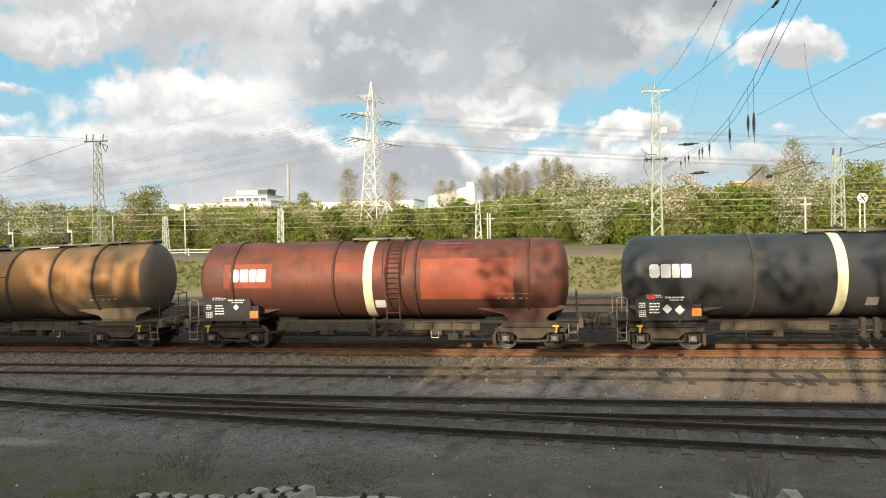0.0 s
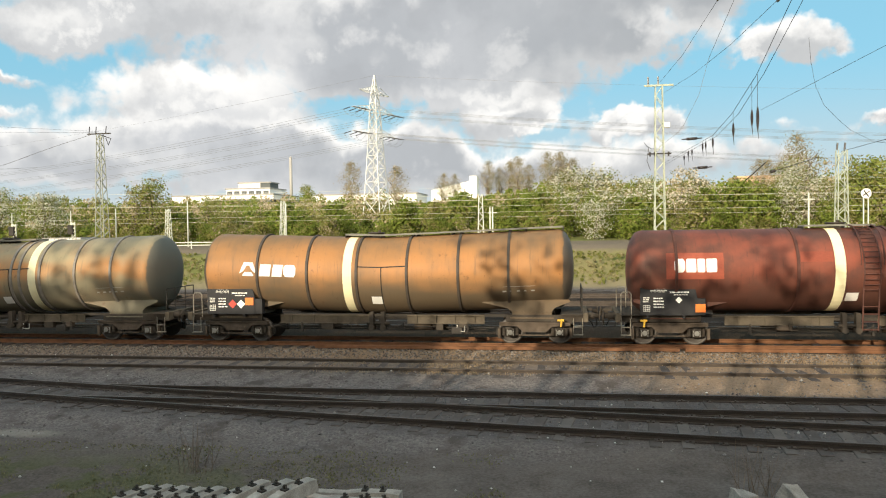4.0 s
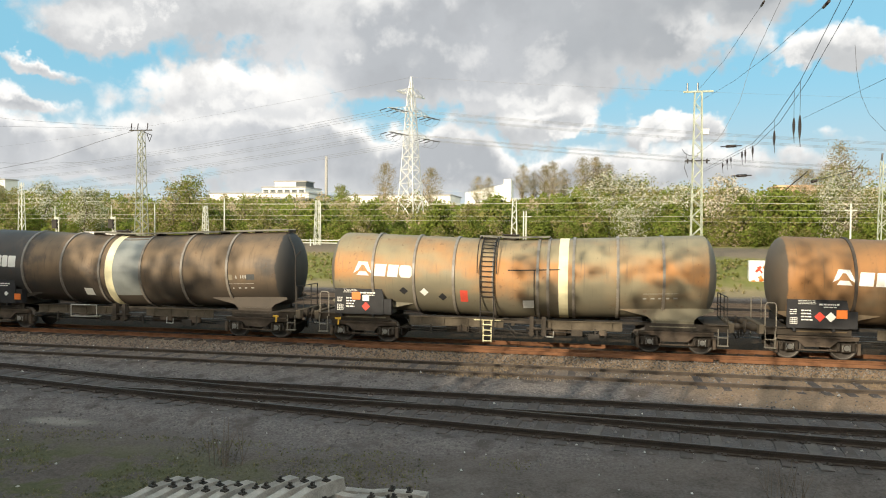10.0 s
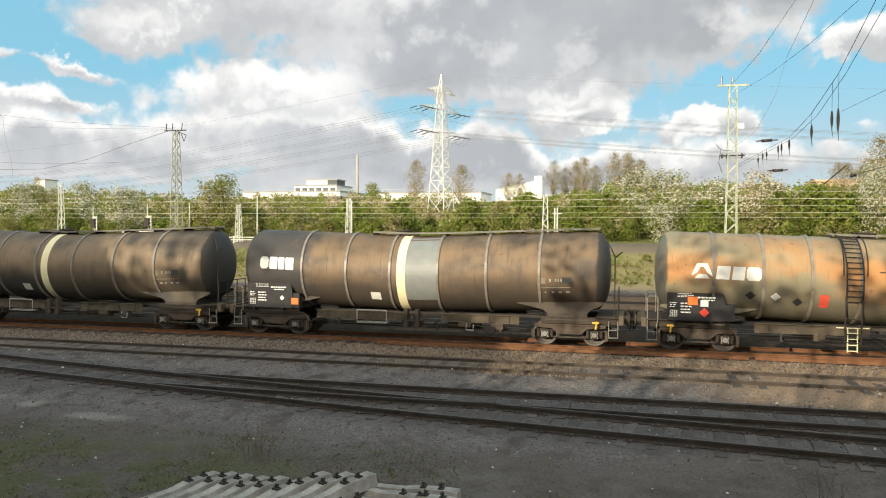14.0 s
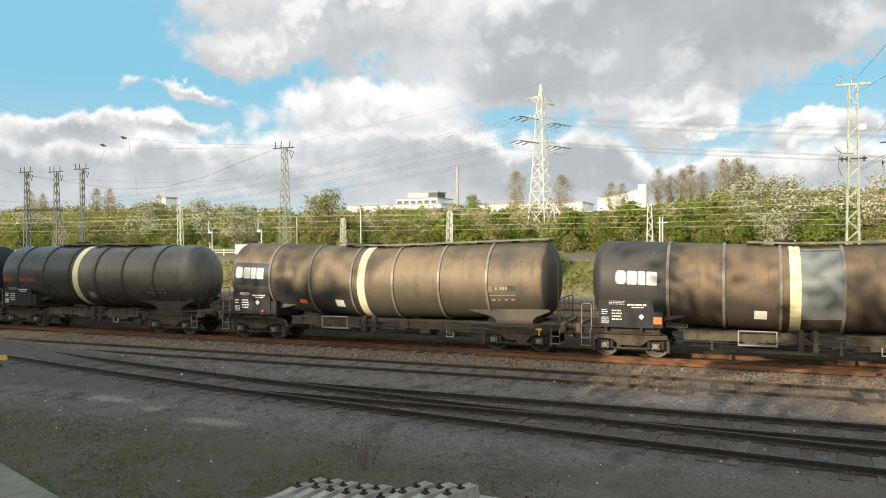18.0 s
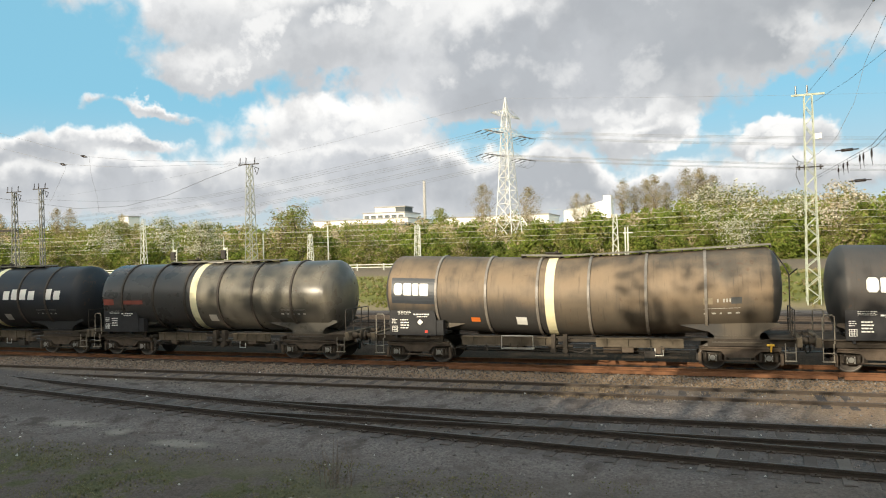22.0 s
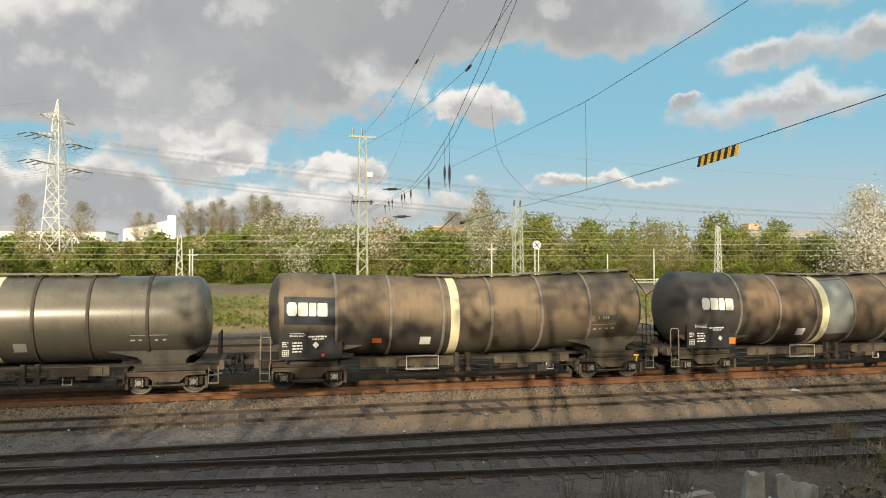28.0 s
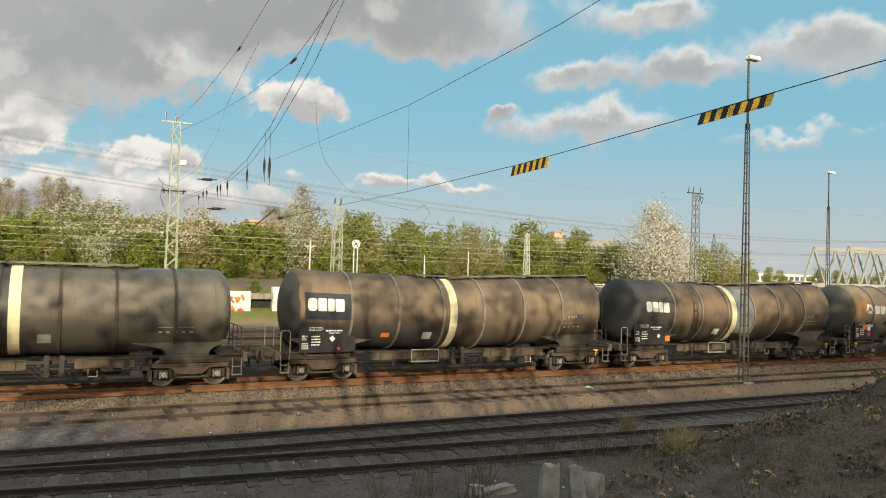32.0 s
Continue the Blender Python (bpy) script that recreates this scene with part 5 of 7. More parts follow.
SLEEPERS = [sleeper_mesh(M["sleeper"], seed=k) for k in range(3)] + [sleeper_mesh(M["sleeper_pale"], seed=9)]
CHAIR = chair_mesh()
rnd = random.Random(4)


def lay(track_ob, x0, x1, mid, pale=0.1, z=-0.145, turn=0.0, chairs=False):
    x = x0
    while x < x1:
        me_ = SLEEPERS[3] if rnd.random() < pale else SLEEPERS[rnd.randrange(3)]
        s_ = share("sleeper", me_, track_ob, pose(x, mid(x), z + rnd.uniform(-0.012, 0.006), 0, 0, turn + rnd.uniform(-1.5, 1.5)))
        if chairs and -20 < x < 21:
            for e_ in (-0.752, 0.752):
                share("rail_chair", CHAIR, track_ob, pose(x, mid(x) + e_, z - 0.004, 0, 0, turn))
        x += 0.64 + rnd.uniform(-0.03, 0.03)


lay(track_a, -12.5, 44, lambda x: 18.87, 0.15, z=-0.141, chairs=True)
lay(track_b, -34, 25, lambda x: near_rail(x) + 0.75, 0.2, z=-0.141, turn=-6, chairs=True)
lay(track_mid, -22, 22, lambda x: 23.45, 0.0, z=-0.105)
lay(track_main, -30, 34, lambda x: 28.7, 0.05)

# rusty timber and an old check rail lie along the running line
bm = bm_new()
for k, (xa, xb) in enumerate(((-9.5, 4.0), (4.2, 11.5), (11.8, 30.0))):
    box(bm, xa, xb, 27.36, 27.48, -0.16, -0.05)
chk = tagged(new("spare_rail", mesh_of("spare_rail", bm, M["rail_rust"])), "rusty spare rails lying beside the running line", "rail")

# ---- loose stones, grass, weeds ----


def stones(name, count, where, size, mat, label, seed):
    r = np.random.RandomState(seed)
    base = np.array([(1, 0, 0), (-1, 0, 0), (0, 1, 0), (0, -1, 0), (0, 0, 1), (0, 0, -0.6)], float)
    faces = np.array([(0, 2, 4), (2, 1, 4), (1, 3, 4), (3, 0, 4), (2, 0, 5), (1, 2, 5), (3, 1, 5), (0, 3, 5)])
    vs, fs = [], []
    for i in range(count):
        x, y = where(r)
        s = size[0] + (size[1] - size[0]) * r.rand() ** 3
        v = base * s * r.uniform(0.6, 1.3, (6, 3))
        a = r.rand() * 6.28
        c, sn = math.cos(a), math.sin(a)
        v = np.stack([v[:, 0] * c - v[:, 1] * sn, v[:, 0] * sn + v[:, 1] * c, v[:, 2]], 1)
        v += (x, y, terrain(x, y) + near_detail(x, y) + s * 0.25)
        vs.append(v)
        fs.append(faces + 6 * i)
    me_ = bpy.data.meshes.new(name)
    me_.from_pydata(np.concatenate(vs).tolist(), [], np.concatenate(fs).tolist())
    me_.materials.append(mat)
    return tagged(new(name, me_), label, "gravel", kind="stuff")


def stone_mat(name, dark, light):
    def build(add, m, mix, noise_at, ramp):
        isl = add("ShaderNodeNewGeometry").outputs["Random Per Island"]
        f = noise_at(obj_co(add), 25.0)
        c = mix(m("MULTIPLY", isl, isl), rgb(*dark), rgb(*light))
        return mix(m("MULTIPLY", f, 0.3), c, rgb(*dark)), 0.9, 0.0, None, {"Specular IOR Level": 0.0}
    return material(name, build)


M["ballast"] = stone_mat("rust_dusted_ballast", (0.092, 0.080, 0.070), (0.30, 0.268, 0.234))
M["ash_stone"] = stone_mat("grey_ash_stone", (0.098, 0.089, 0.085), (0.25, 0.232, 0.22))
M["bright_bit"] = stone_mat("pale_litter_bits", (0.30, 0.29, 0.27), (0.70, 0.69, 0.66))
stones("ballast_stones", 15000, lambda r: (r.uniform(-32, 48), 26.75 + 0.55 * np.clip(r.randn(), -2, 2)), (0.025, 0.055), M["ballast"], "rust-dusted ballast shoulder of the running line", 1)
stones("ash_stones", 16000, lambda r: (r.uniform(-26, 34), r.uniform(14.8, 26.0)), (0.012, 0.045), M["ash_stone"], "loose grey ash and clinker between the tracks", 2)
stones("litter_bits", 330, lambda r: (r.uniform(-26, 34), r.uniform(11.5, 25.5)), (0.02, 0.055), M["bright_bit"], "scattered pale stones and paper bits", 3)


def leaf_mat(name, a, b, c, thin=0.0):
    """Leaves, blades and petals; thin: the share of light that comes through them."""
    mt = bpy.data.materials.new(name)
    mt.use_nodes = True
    add, m, mix, noise_at, ramp = nodes_of(mt.node_tree)
    isl = add("ShaderNodeNewGeometry").outputs["Random Per Island"]
    rnd_ = add("ShaderNodeObjectInfo").outputs["Random"]
    col = mix(isl, rgb(*a), rgb(*b))
    col = mix(m("MULTIPLY", rnd_, 0.6), col, rgb(*c))
    d = add("ShaderNodeBsdfPrincipled", {"Base Color": col, "Roughness": 0.75, "Specular IOR Level": 0.15})
    t = add("ShaderNodeBsdfTranslucent", {0: col})
    o = add("ShaderNodeMixShader", {0: thin, 1: d.outputs[0], 2: t.outputs[0]})
    add("ShaderNodeOutputMaterial", {0: o.outputs[0]})
    return mt


M["grass"] = leaf_mat("thin_yard_grass", (0.090, 0.095, 0.040), (0.18, 0.175, 0.085), (0.15, 0.13, 0.07), 0.3)
M["straw"] = leaf_mat("dry_straw", (0.22, 0.16, 0.085), (0.50, 0.38, 0.21), (0.2, 0.15, 0.08))
M["twig"] = leaf_mat("dead_brown_twig", (0.085, 0.068, 0.05), (0.20, 0.155, 0.115), (0.12, 0.09, 0.07))


def blades(name, count, where, height, mat, label, seed, width=0.012, lean=0.5):
    r = np.random.RandomState(seed)
    vs, fs = [], []
    for i in range(count):
        x, y = where(r)
        z = terrain(x, y) + near_detail(x, y) - 0.01
        h = r.uniform(*height)
        a, l = r.rand() * 6.28, r.rand() * lean * h
        dx_, dy_ = math.cos(a) * l, math.sin(a) * l
        w = width * r.uniform(0.6, 1.4)
        px, py = -math.sin(a) * w, math.cos(a) * w
        vs += [(x - px, y - py, z), (x + px, y + py, z), (x + dx_ * 0.4 + px * 0.7, y + dy_ * 0.4 + py * 0.7, z + h * 0.6), (x + dx_ * 0.4 - px * 0.7, y + dy_ * 0.4 - py * 0.7, z + h * 0.6), (x + dx_, y + dy_, z + h)]
        k = 5 * i
        fs += [(k, k + 1, k + 2, k + 3), (k + 3, k + 2, k + 4)]
    me_ = bpy.data.meshes.new(name)
    me_.from_pydata(vs, [], fs)
    me_.materials.append(mat)
    return tagged(new(name, me_), label, "grass", kind="stuff")


def patchy(x0, x1, y0, y1, thr, freq, off):
    def f(r):
        for _ in range(40):
            x, y = r.uniform(x0, x1), r.uniform(y0, y1)
            if noise.noise(Vector((x * freq, y * freq, off))) + 0.5 * noise.noise(Vector((x * freq * 4, y * freq * 4, off))) > thr + r.uniform(-0.25, 0.25):
                break
        return x, y
    return f


blades("grass", 22000, patchy(-24, -1, 9.0, 15.0, 0.0, 0.55, 7.0), (0.012, 0.055), M["grass"], "thin patchy grass on the yard's near side", 5, 0.016, 1.2)
blades("dead_stalks", 5000, patchy(12, 40, 5.0, 16.5, -0.05, 0.5, 2.0), (0.06, 0.30), M["twig"], "dead brown stalks over the heap", 6, 0.010, 1.6)
M["brown_weed"] = leaf_mat("dry_brown_weed", (0.15, 0.11, 0.07), (0.34, 0.255, 0.16), (0.23, 0.175, 0.11), 0.2)
blades("dry_weeds", 26000, patchy(-8, 42, 22.3, 26.4, 0.12, 0.28, 9.0), (0.02, 0.08), M["brown_weed"], "dry brown weeds along the running line", 9, 0.012, 1.2)
blades("heap_grass", 6000, patchy(10, 34, 5.0, 15.5, 0.02, 0.6, 4.0), (0.04, 0.16), M["grass"], "tufts of grass over the heap", 8)


def tuft(x, y, h, n, mat, label, seed, spread=0.25):
    bm = bm_new()
    r = random.Random(seed)
    for i in range(n):
        a, l = r.uniform(0, 6.28), r.uniform(0.1, 0.9)
        hh = h * r.uniform(0.5, 1.0)
        bx, by = r.gauss(0, spread * 0.35), r.gauss(0, spread * 0.35)
        rod(bm, (bx, by, 0), (bx + math.cos(a) * l * spread, by + math.sin(a) * l * spread, hh), 0.008, 0.003, 3, False)
    ob = new("dry_grass_tuft", mesh_of("dry_grass_tuft", bm, mat))
    ob.location = (x, y, terrain(x, y) - 0.03)
    return tagged(ob, label, "grass", "dry tufts")


for i, (x, y, h, n, sp) in enumerate(((14.1, 14.3, 0.55, 160, 0.7), (15.6, 15.3, 0.5, 130, 0.7), (14.9, 17.1, 0.6, 90, 0.4), (19.5, 15.6, 0.6, 120, 0.6), (22.5, 16.2, 0.5, 90, 0.6), (17.4, 14.9, 0.4, 90, 0.6))):
    tuft(x, y, h, n, M["straw"], "tuft of dry straw-coloured grass", 30 + i, sp)
for i, (x, y) in enumerate(((-7.2, 13.6), (5.6, 13.4), (6.8, 13.9), (7.6, 13.3), (8.4, 14.2), (11.4, 14.6), (12.3, 14.9), (10.9, 15.4), (12.9, 14.3), (6.2, 12.9), (9.6, 14.8), (3.2, 13.2))):
    tuft(x, y, 1.0, 22, M["twig"], "dead upright weed stalks", 60 + i, 0.45)

# ---- concrete pieces in the foreground ----


def concrete_sleeper(m4, label, tilt=0.0):
    """A pre-stressed sleeper with raised seats and its dark fastenings."""
    s_ = thing("concrete_sleeper", m4, label, "concrete sleeper", "old sleepers")
    bm = bm_new()
    secs = [(-1.25, 0.150, 0.115, 0.20), (-1.05, 0.150, 0.10, 0.215), (-0.55, 0.145, 0.095, 0.205), (-0.25, 0.120, 0.085, 0.165), (0.25, 0.120, 0.085, 0.165), (0.55, 0.145, 0.095, 0.205), (1.05, 0.150, 0.10, 0.215), (1.25, 0.150, 0.115, 0.20)]
    rings = [[bm.verts.new(v) for v in ((-w, y, 0), (w, y, 0), (t, y, h), (-t, y, h))] for y, w, t, h in secs]
    for a, b in zip(rings, rings[1:]):
        for i in range(4):
            bm.faces.new((a[i], b[i], b[(i + 1) % 4], a[(i + 1) % 4]))
    bm.faces.new(rings[0])
    bm.faces.new(rings[-1][::-1])
    part("body", bm, M["concrete"], s_)
    for y in (-0.78, 0.78):
        for k in (-0.16, 0.16):
            bm = bm_new()
            rod(bm, (0, y + k, 0.19), (0, y + k, 0.30), 0.022, n=6)
            box(bm, -0.06, 0.06, y + k - 0.05, y + k + 0.05, 0.20, 0.235)
            chain(bm, [(-0.05, y + k, 0.25), (0, y + k - 0.05 * (1 if k > 0 else -1), 0.28), (0.05, y + k, 0.25)], 0.012)
            part("rail_fastening", bm, M["steel_dark"], s_)
    return s_


rr = random.Random(11)
for i in range(6):
    concrete_sleeper(pose(-7.75 + i * 0.34, 11.05 + rr.uniform(-0.06, 0.06), -0.38 + i * 0.004, 0, 0, -19 + rr.uniform(-3, 3)), "pale weathered concrete sleeper in a row of discarded ones")
for i in range(5):
    concrete_sleeper(pose(-4.05 + i * 0.16, 12.35 - i * 0.40, -0.36 + 0.03 * (i % 2), 0, rr.uniform(-2, 2), 86 + rr.uniform(-4, 4)), "pale concrete sleeper lying across the pile")
concrete_sleeper(pose(-2.75, 11.75, -0.36, 0, 2, 80), "pale concrete sleeper lying across the pile")
concrete_sleeper(pose(-2.35, 11.2, -0.37, 2, 0, 97), "pale concrete sleeper sunk into the ground")
for i in range(3):
    concrete_sleeper(pose(-5.6 + i * 0.36, 10.9 + 0.1 * i, -0.20, 3, 0, -24 + rr.uniform(-3, 3)), "pale concrete sleeper on top of the pile")


def chunk(m4, size, seed, label, name="concrete_block"):
    r = random.Random(seed)
    bm = bm_new()
    box(bm, -size[0], size[0], -size[1], size[1], 0, size[2] * 2)
    bmesh.ops.subdivide_edges(bm, edges=list(bm.edges), cuts=2, use_grid_fill=True)
    for v in bm.verts:
        v.co += Vector((r.uniform(-1, 1) * size[0] * 0.16, r.uniform(-1, 1) * size[1] * 0.10, r.uniform(-1, 1) * size[2] * 0.14))
        k = 1 - 0.22 * (v.co.z / (2 * size[2])) ** 2
        v.co.x *= k
    bmesh.ops.bevel(bm, geom=list(bm.edges), offset=min(size) * 0.06, segments=1, affect="EDGES", clamp_overlap=True)
    ob = new(name, mesh_of(name, bm, M["concrete"]))
    ob.matrix_world = m4
    return tagged(ob, label, "concrete block", "broken concrete")


chunk(pose(8.72, 12.25, -0.42, -14, 6, -18), (0.19, 0.15, 0.48), 1, "upright broken concrete post stub")
chunk(pose(9.42, 12.15, -0.42, -10, -6, -24), (0.16, 0.14, 0.44), 2, "leaning broken concrete post stub")
chunk(pose(10.0, 12.55, -0.38, 0, 20, 30), (0.22, 0.2, 0.28), 3, "rounded lump of broken concrete")
chunk(pose(8.35, 13.5, -0.34, 0, 0, 12), (0.42, 0.12, 0.10), 4, "flat broken concrete slab piece")
chunk(pose(7.85, 13.6, -0.34, 0, 8, 50), (0.16, 0.14, 0.12), 5, "small lump of broken concrete")
chunk(pose(7.35, 12.45, -0.36, 0, 8, 70), (0.26, 0.15, 0.09), 6, "small lump of broken concrete")
chunk(pose(2.75, 12.45, -0.38, 0, 8, 20), (0.20, 0.18, 0.20), 7, "lump of broken concrete")
chunk(pose(3.65, 12.75, -0.40, 30, 8, 35), (0.20, 0.34, 0.16), 8, "broken end of a concrete post")
chunk(pose(17.0, 11.3, 0.75, -12, 10, 10), (0.16, 0.13, 0.34), 9, "broken concrete stub on the heap")
bm = bm_new()
vs = [bm.verts.new(p) for p in ((-0.25, -0.1, 0.0), (0.1, -0.16, 0.10), (0.3, 0.0, 0.02), (0.05, 0.15, 0.16), (-0.2, 0.1, 0.06))]
bm.faces.new((vs[0], vs[1], vs[4]))
bm.faces.new((vs[1], vs[3], vs[4]))
bm.faces.new((vs[1], vs[2], vs[3]))
bmesh.ops.solidify(bm, geom=list(bm.faces), thickness=0.01)
o = new("paper_scrap", mesh_of("paper_scrap", bm, M["white"]))
o.location = (18.8, 23.8, BED - 0.02)
tagged(o, "crumpled white paper scrap on the ash", "litter")

# ---- yard lamp, dwarf signal ----


def lamp_post(x, y, h, label):
    z0 = terrain(x, y) - 0.2
    L = thing("lamp_post", pose(x, y, z0), label, "lamp post", "yard lamps")
    h -= z0
    k = h * 0.80
    for sx in (-1, 1):
        for sy in (-1, 1):
            bm = bm_new()
            rod(bm, (sx * 0.16, sy * 0.11, 0), (sx * 0.06, sy * 0.05, k), 0.030, n=4)
            part("leg", bm, M["lamp_grey"], L)
    for sy in (-1, 1):
        bm = bm_new()
        n = 26
        for i in range(n):
            z = k * i / n
            f = 1 - i / n
            w, dpt = 0.06 + 0.10 * f, 0.05 + 0.06 * f
            box(bm, -w, w, sy * dpt - 0.012, sy * dpt + 0.012, z, z + 0.05)
        part("batten", bm, M["lamp_grey"], L)
    bm = bm_new()
    rod(bm, (0, 0, k - 0.3), (0, 0, h), 0.055, 0.045, 8)
    part("pole", bm, M["lamp_grey"], L)
    bm = bm_new()
    box(bm, -0.05, 0.62, -0.16, 0.16, h - 0.06, h + 0.12, None, 0.03)
    part("lamp_head", bm, M["white"], L)
    bm = bm_new()
    box(bm, -0.3, 0.3, -0.3, 0.3, -0.3, 0.25)
    part("footing", bm, M["concrete"], L)
    return L


lamp_post(26.4, 22.9, 14.05, "tall lattice lamp post with a white lantern beside the tracks")
lamp_post(54.1, 38.9, 13.1, "distant lattice lamp post with a white lantern")
sg = thing("dwarf_signal", pose(-25.4, 19.2, terrain(-25.4, 19.2)), "small rusty point indicator beside the track", "signal")
bm = bm_new()
rod(bm, (0, 0, 0), (0, 0, 0.5), 0.05, n=8)
box(bm, -0.25, 0.25, -0.1, 0.1, 0, 0.12)
part("stand", bm, M["steel_dark"], sg)
bm = bm_new()
box(bm, -0.16, 0.16, -0.12, 0.12, 0.45, 0.78, None, 0.03)
part("lantern", bm, M["rail_dark"], sg)
bm = bm_new()
box(bm, 0.25, 0.60, -0.06, 0.06, 0.28, 0.44)
part("weight", bm, M["yellow"], sg)

# ---- masts and overhead line ----


def lattice(name, x, y, z0, h, w0, w1, mat, label, head=None, group="overhead line masts", bays=None, r=0.035):
    """A four-legged lattice mast; w0, w1: width at foot and top."""
    T = thing(name, pose(x, y, z0), label, "mast", group)
    b = bays or max(6, int(h / 1.1))
    for sx in (-1, 1):
        for sy in (-1, 1):
            bm = bm_new()
            rod(bm, (sx * w0 / 2, sy * w0 / 2, 0), (sx * w1 / 2, sy * w1 / 2, h), r * 1.5, r * 1.2, 4)
            part("leg", bm, mat, T)
    for side in range(4):
        for i in range(b):
            bm = bm_new()
            f0, f1 = i / b, (i + 1) / b
            a0, a1 = (w0 + (w1 - w0) * f0) / 2, (w0 + (w1 - w0) * f1) / 2
            s = 1 if i % 2 else -1
            if side == 0:
                p, q = (s * a0, -a0, f0 * h), (-s * a1, -a1, f1 * h)
            elif side == 1:
                p, q = (s * a0, a0, f0 * h), (-s * a1, a1, f1 * h)
            elif side == 2:
                p, q = (-a0, s * a0, f0 * h), (-a1, -s * a1, f1 * h)
            else:
                p, q = (a0, s * a0, f0 * h), (a1, -s * a1, f1 * h)
            rod(bm, p, q, r * 1.05, n=4)
            part("brace", bm, mat, T)
    if head:
        head(T, h, mat)
    return T


def head_bar(T, h, mat):
    bm = bm_new()
    box(bm, -1.1, 1.1, -0.06, 0.06, h, h + 0.14)
    part("crossbar", bm, mat, T)
    for x in (-0.8, -0.05):
        bm = bm_new()
        rod(bm, (x, 0, h + 0.1), (x, 0, h + 0.75), 0.06, n=6)
        part("horn", bm, M["insul"], T)
    bm = bm_new()
    box(bm, -0.9, 0.9, -0.05, 0.05, h - 5.25, h - 5.15)
    for x in (-0.7, -0.35, 0.35, 0.7):
        rod(bm, (x, 0, h - 5.4), (x, 0, h - 5.05), 0.06, n=6)
    part("switch_arm", bm, M["steel_dark"], T)
    bm = bm_new()
    chain(bm, [(-1.35, -2, h - 4.5), (-1.15, -2, h - 4.8), (-0.7, -1, h - 4.9), (0.0, -0.5, h - 4.9)], 0.022)
    part("jumper_cable", bm, M["wire"], T)
    bm = bm_new()
    chain(bm, [(-1.0, -2, h - 4.9), (-1.15, -2, h - 5.9), (-0.9, -2, h - 6.6)], 0.022)
    part("jumper_cable", bm, M["wire"], T)
    bm = bm_new()
    box(bm, 0.35, 0.8, -0.2, 0.1, h - 3.2, h - 2.8)
    part("lamp_box", bm, M["white"], T)


def head_old(T, h, mat):
    bm = bm_new()
    box(bm, -1.5, 1.3, -0.05, 0.05, h, h + 0.12)
    chain(bm, [(0.2, 0, h - 0.1), (1.3, 0, h - 0.5), (1.0, 0, h - 1.2), (0.7, 0, h - 0.4)], 0.05)
    part("crossbar", bm, M["steel_dark"], T)
    for x in (-1.3, -0.5, 0.7):
        bm = bm_new()
        rod(bm, (x, 0, h), (x + 0.1, 0, h + 0.85), 0.05, n=6)
        part("horn", bm, M["insul"], T)


def head_small(T, h, mat):
    for x in (-0.3, 0.2):
        bm = bm_new()
        rod(bm, (x, 0, h), (x + 0.05, 0, h + 0.5), 0.06, n=6)
        part("horn", bm, M["insul"], T)


mast_near = lattice("lattice_mast", 7.35, 60.0, -0.3, 15.4, 0.88, 0.52, M["mast_green"], "pale green lattice mast with a crossbar and cable", head_bar, bays=21, r=0.034)
mast_gr = lattice("lattice_mast", 19.15, 56.0, -0.3, 9.7, 0.8, 0.55, M["mast_green"], "short green lattice mast holding the span wires", head_small, bays=15)
lattice("lattice_mast", -50.1, 75.0, 2.5, 12.8, 1.10, 0.50, M["mast_dull"], "tall tapered lattice mast, half in shade", head_old, bays=17, r=0.036)
lattice("lattice_mast", 71.6, 70.0, 2.4, 12.8, 0.9, 0.55, M["mast_grey"], "grey lattice mast with a side arm", head_old)
for x, y, h, w in ((-98.5, 80.0, 12.2, 0.7), (-92.5, 80.0, 12.0, 0.75), (-87.5, 80.0, 12.2, 0.45)):
    lattice("lattice_mast", x, y, 2.6, h, w, 0.4, M["mast_grey"], "dark lattice mast of the far yard throat", head_old, r=0.05)
bm = bm_new()
box(bm, -101.0, -92.2, 79.9, 80.1, 9.05, 9.35)
tagged(new("portal_beam", mesh_of("portal_beam", bm, M["steel_dark"])), "dark steel beam between two masts", "beam")

# smaller posts and signals on the shelf: bearing, top elevation, kind
for k, e_, kind, dist in ((-0.875, 0.072, "lat", 78), (-0.5638, 0.0364, "lat", 76), (-0.3899, 0.0443, "lat", 76), (-0.1105, 0.0475, "lat", 74), (0.6592, 0.0667, "lat", 74)):
    z1 = 4.316 + e_ * dist
    lattice("lattice_post", k * dist, dist, terrain(k * dist, dist) - 0.1, z1 - terrain(k * dist, dist), 0.62, 0.34, M["mast_white"], "pale lattice post beside the main line", None, "small posts", 9, 0.03)
for k, e_, dist in ((-0.6462, 0.0377, 76), (-0.5336, 0.047, 77), (-0.0946, 0.0285, 73), (-0.098, 0.0285, 75), (0.5529, 0.0321, 74), (0.4788, 0.0236, 74), (0.3035, 0.0389, 62), (-0.3855, 0.040, 75), (1.16, 0.062, 76)):
    x, z0 = k * dist, terrain(k * dist, dist) - 0.1
    T = thing("line_pole", pose(x, dist, z0), "slender pale pole beside the main line", "pole", "line poles")
    bm = bm_new()
    rod(bm, (0, 0, 0), (0, 0, 4.316 + e_ * dist - z0), 0.09, 0.06, 8)
    part("shaft", bm, M["mast_white"], T)
    if k in (-0.0946, 0.3035):
        bm = bm_new()
        box(bm, -0.45, 0.45, -0.04, 0.04, 4.316 + e_ * dist - z0 - 0.6, 4.316 + e_ * dist - z0 - 0.5)
        part("arm", bm, M["mast_white"], T)
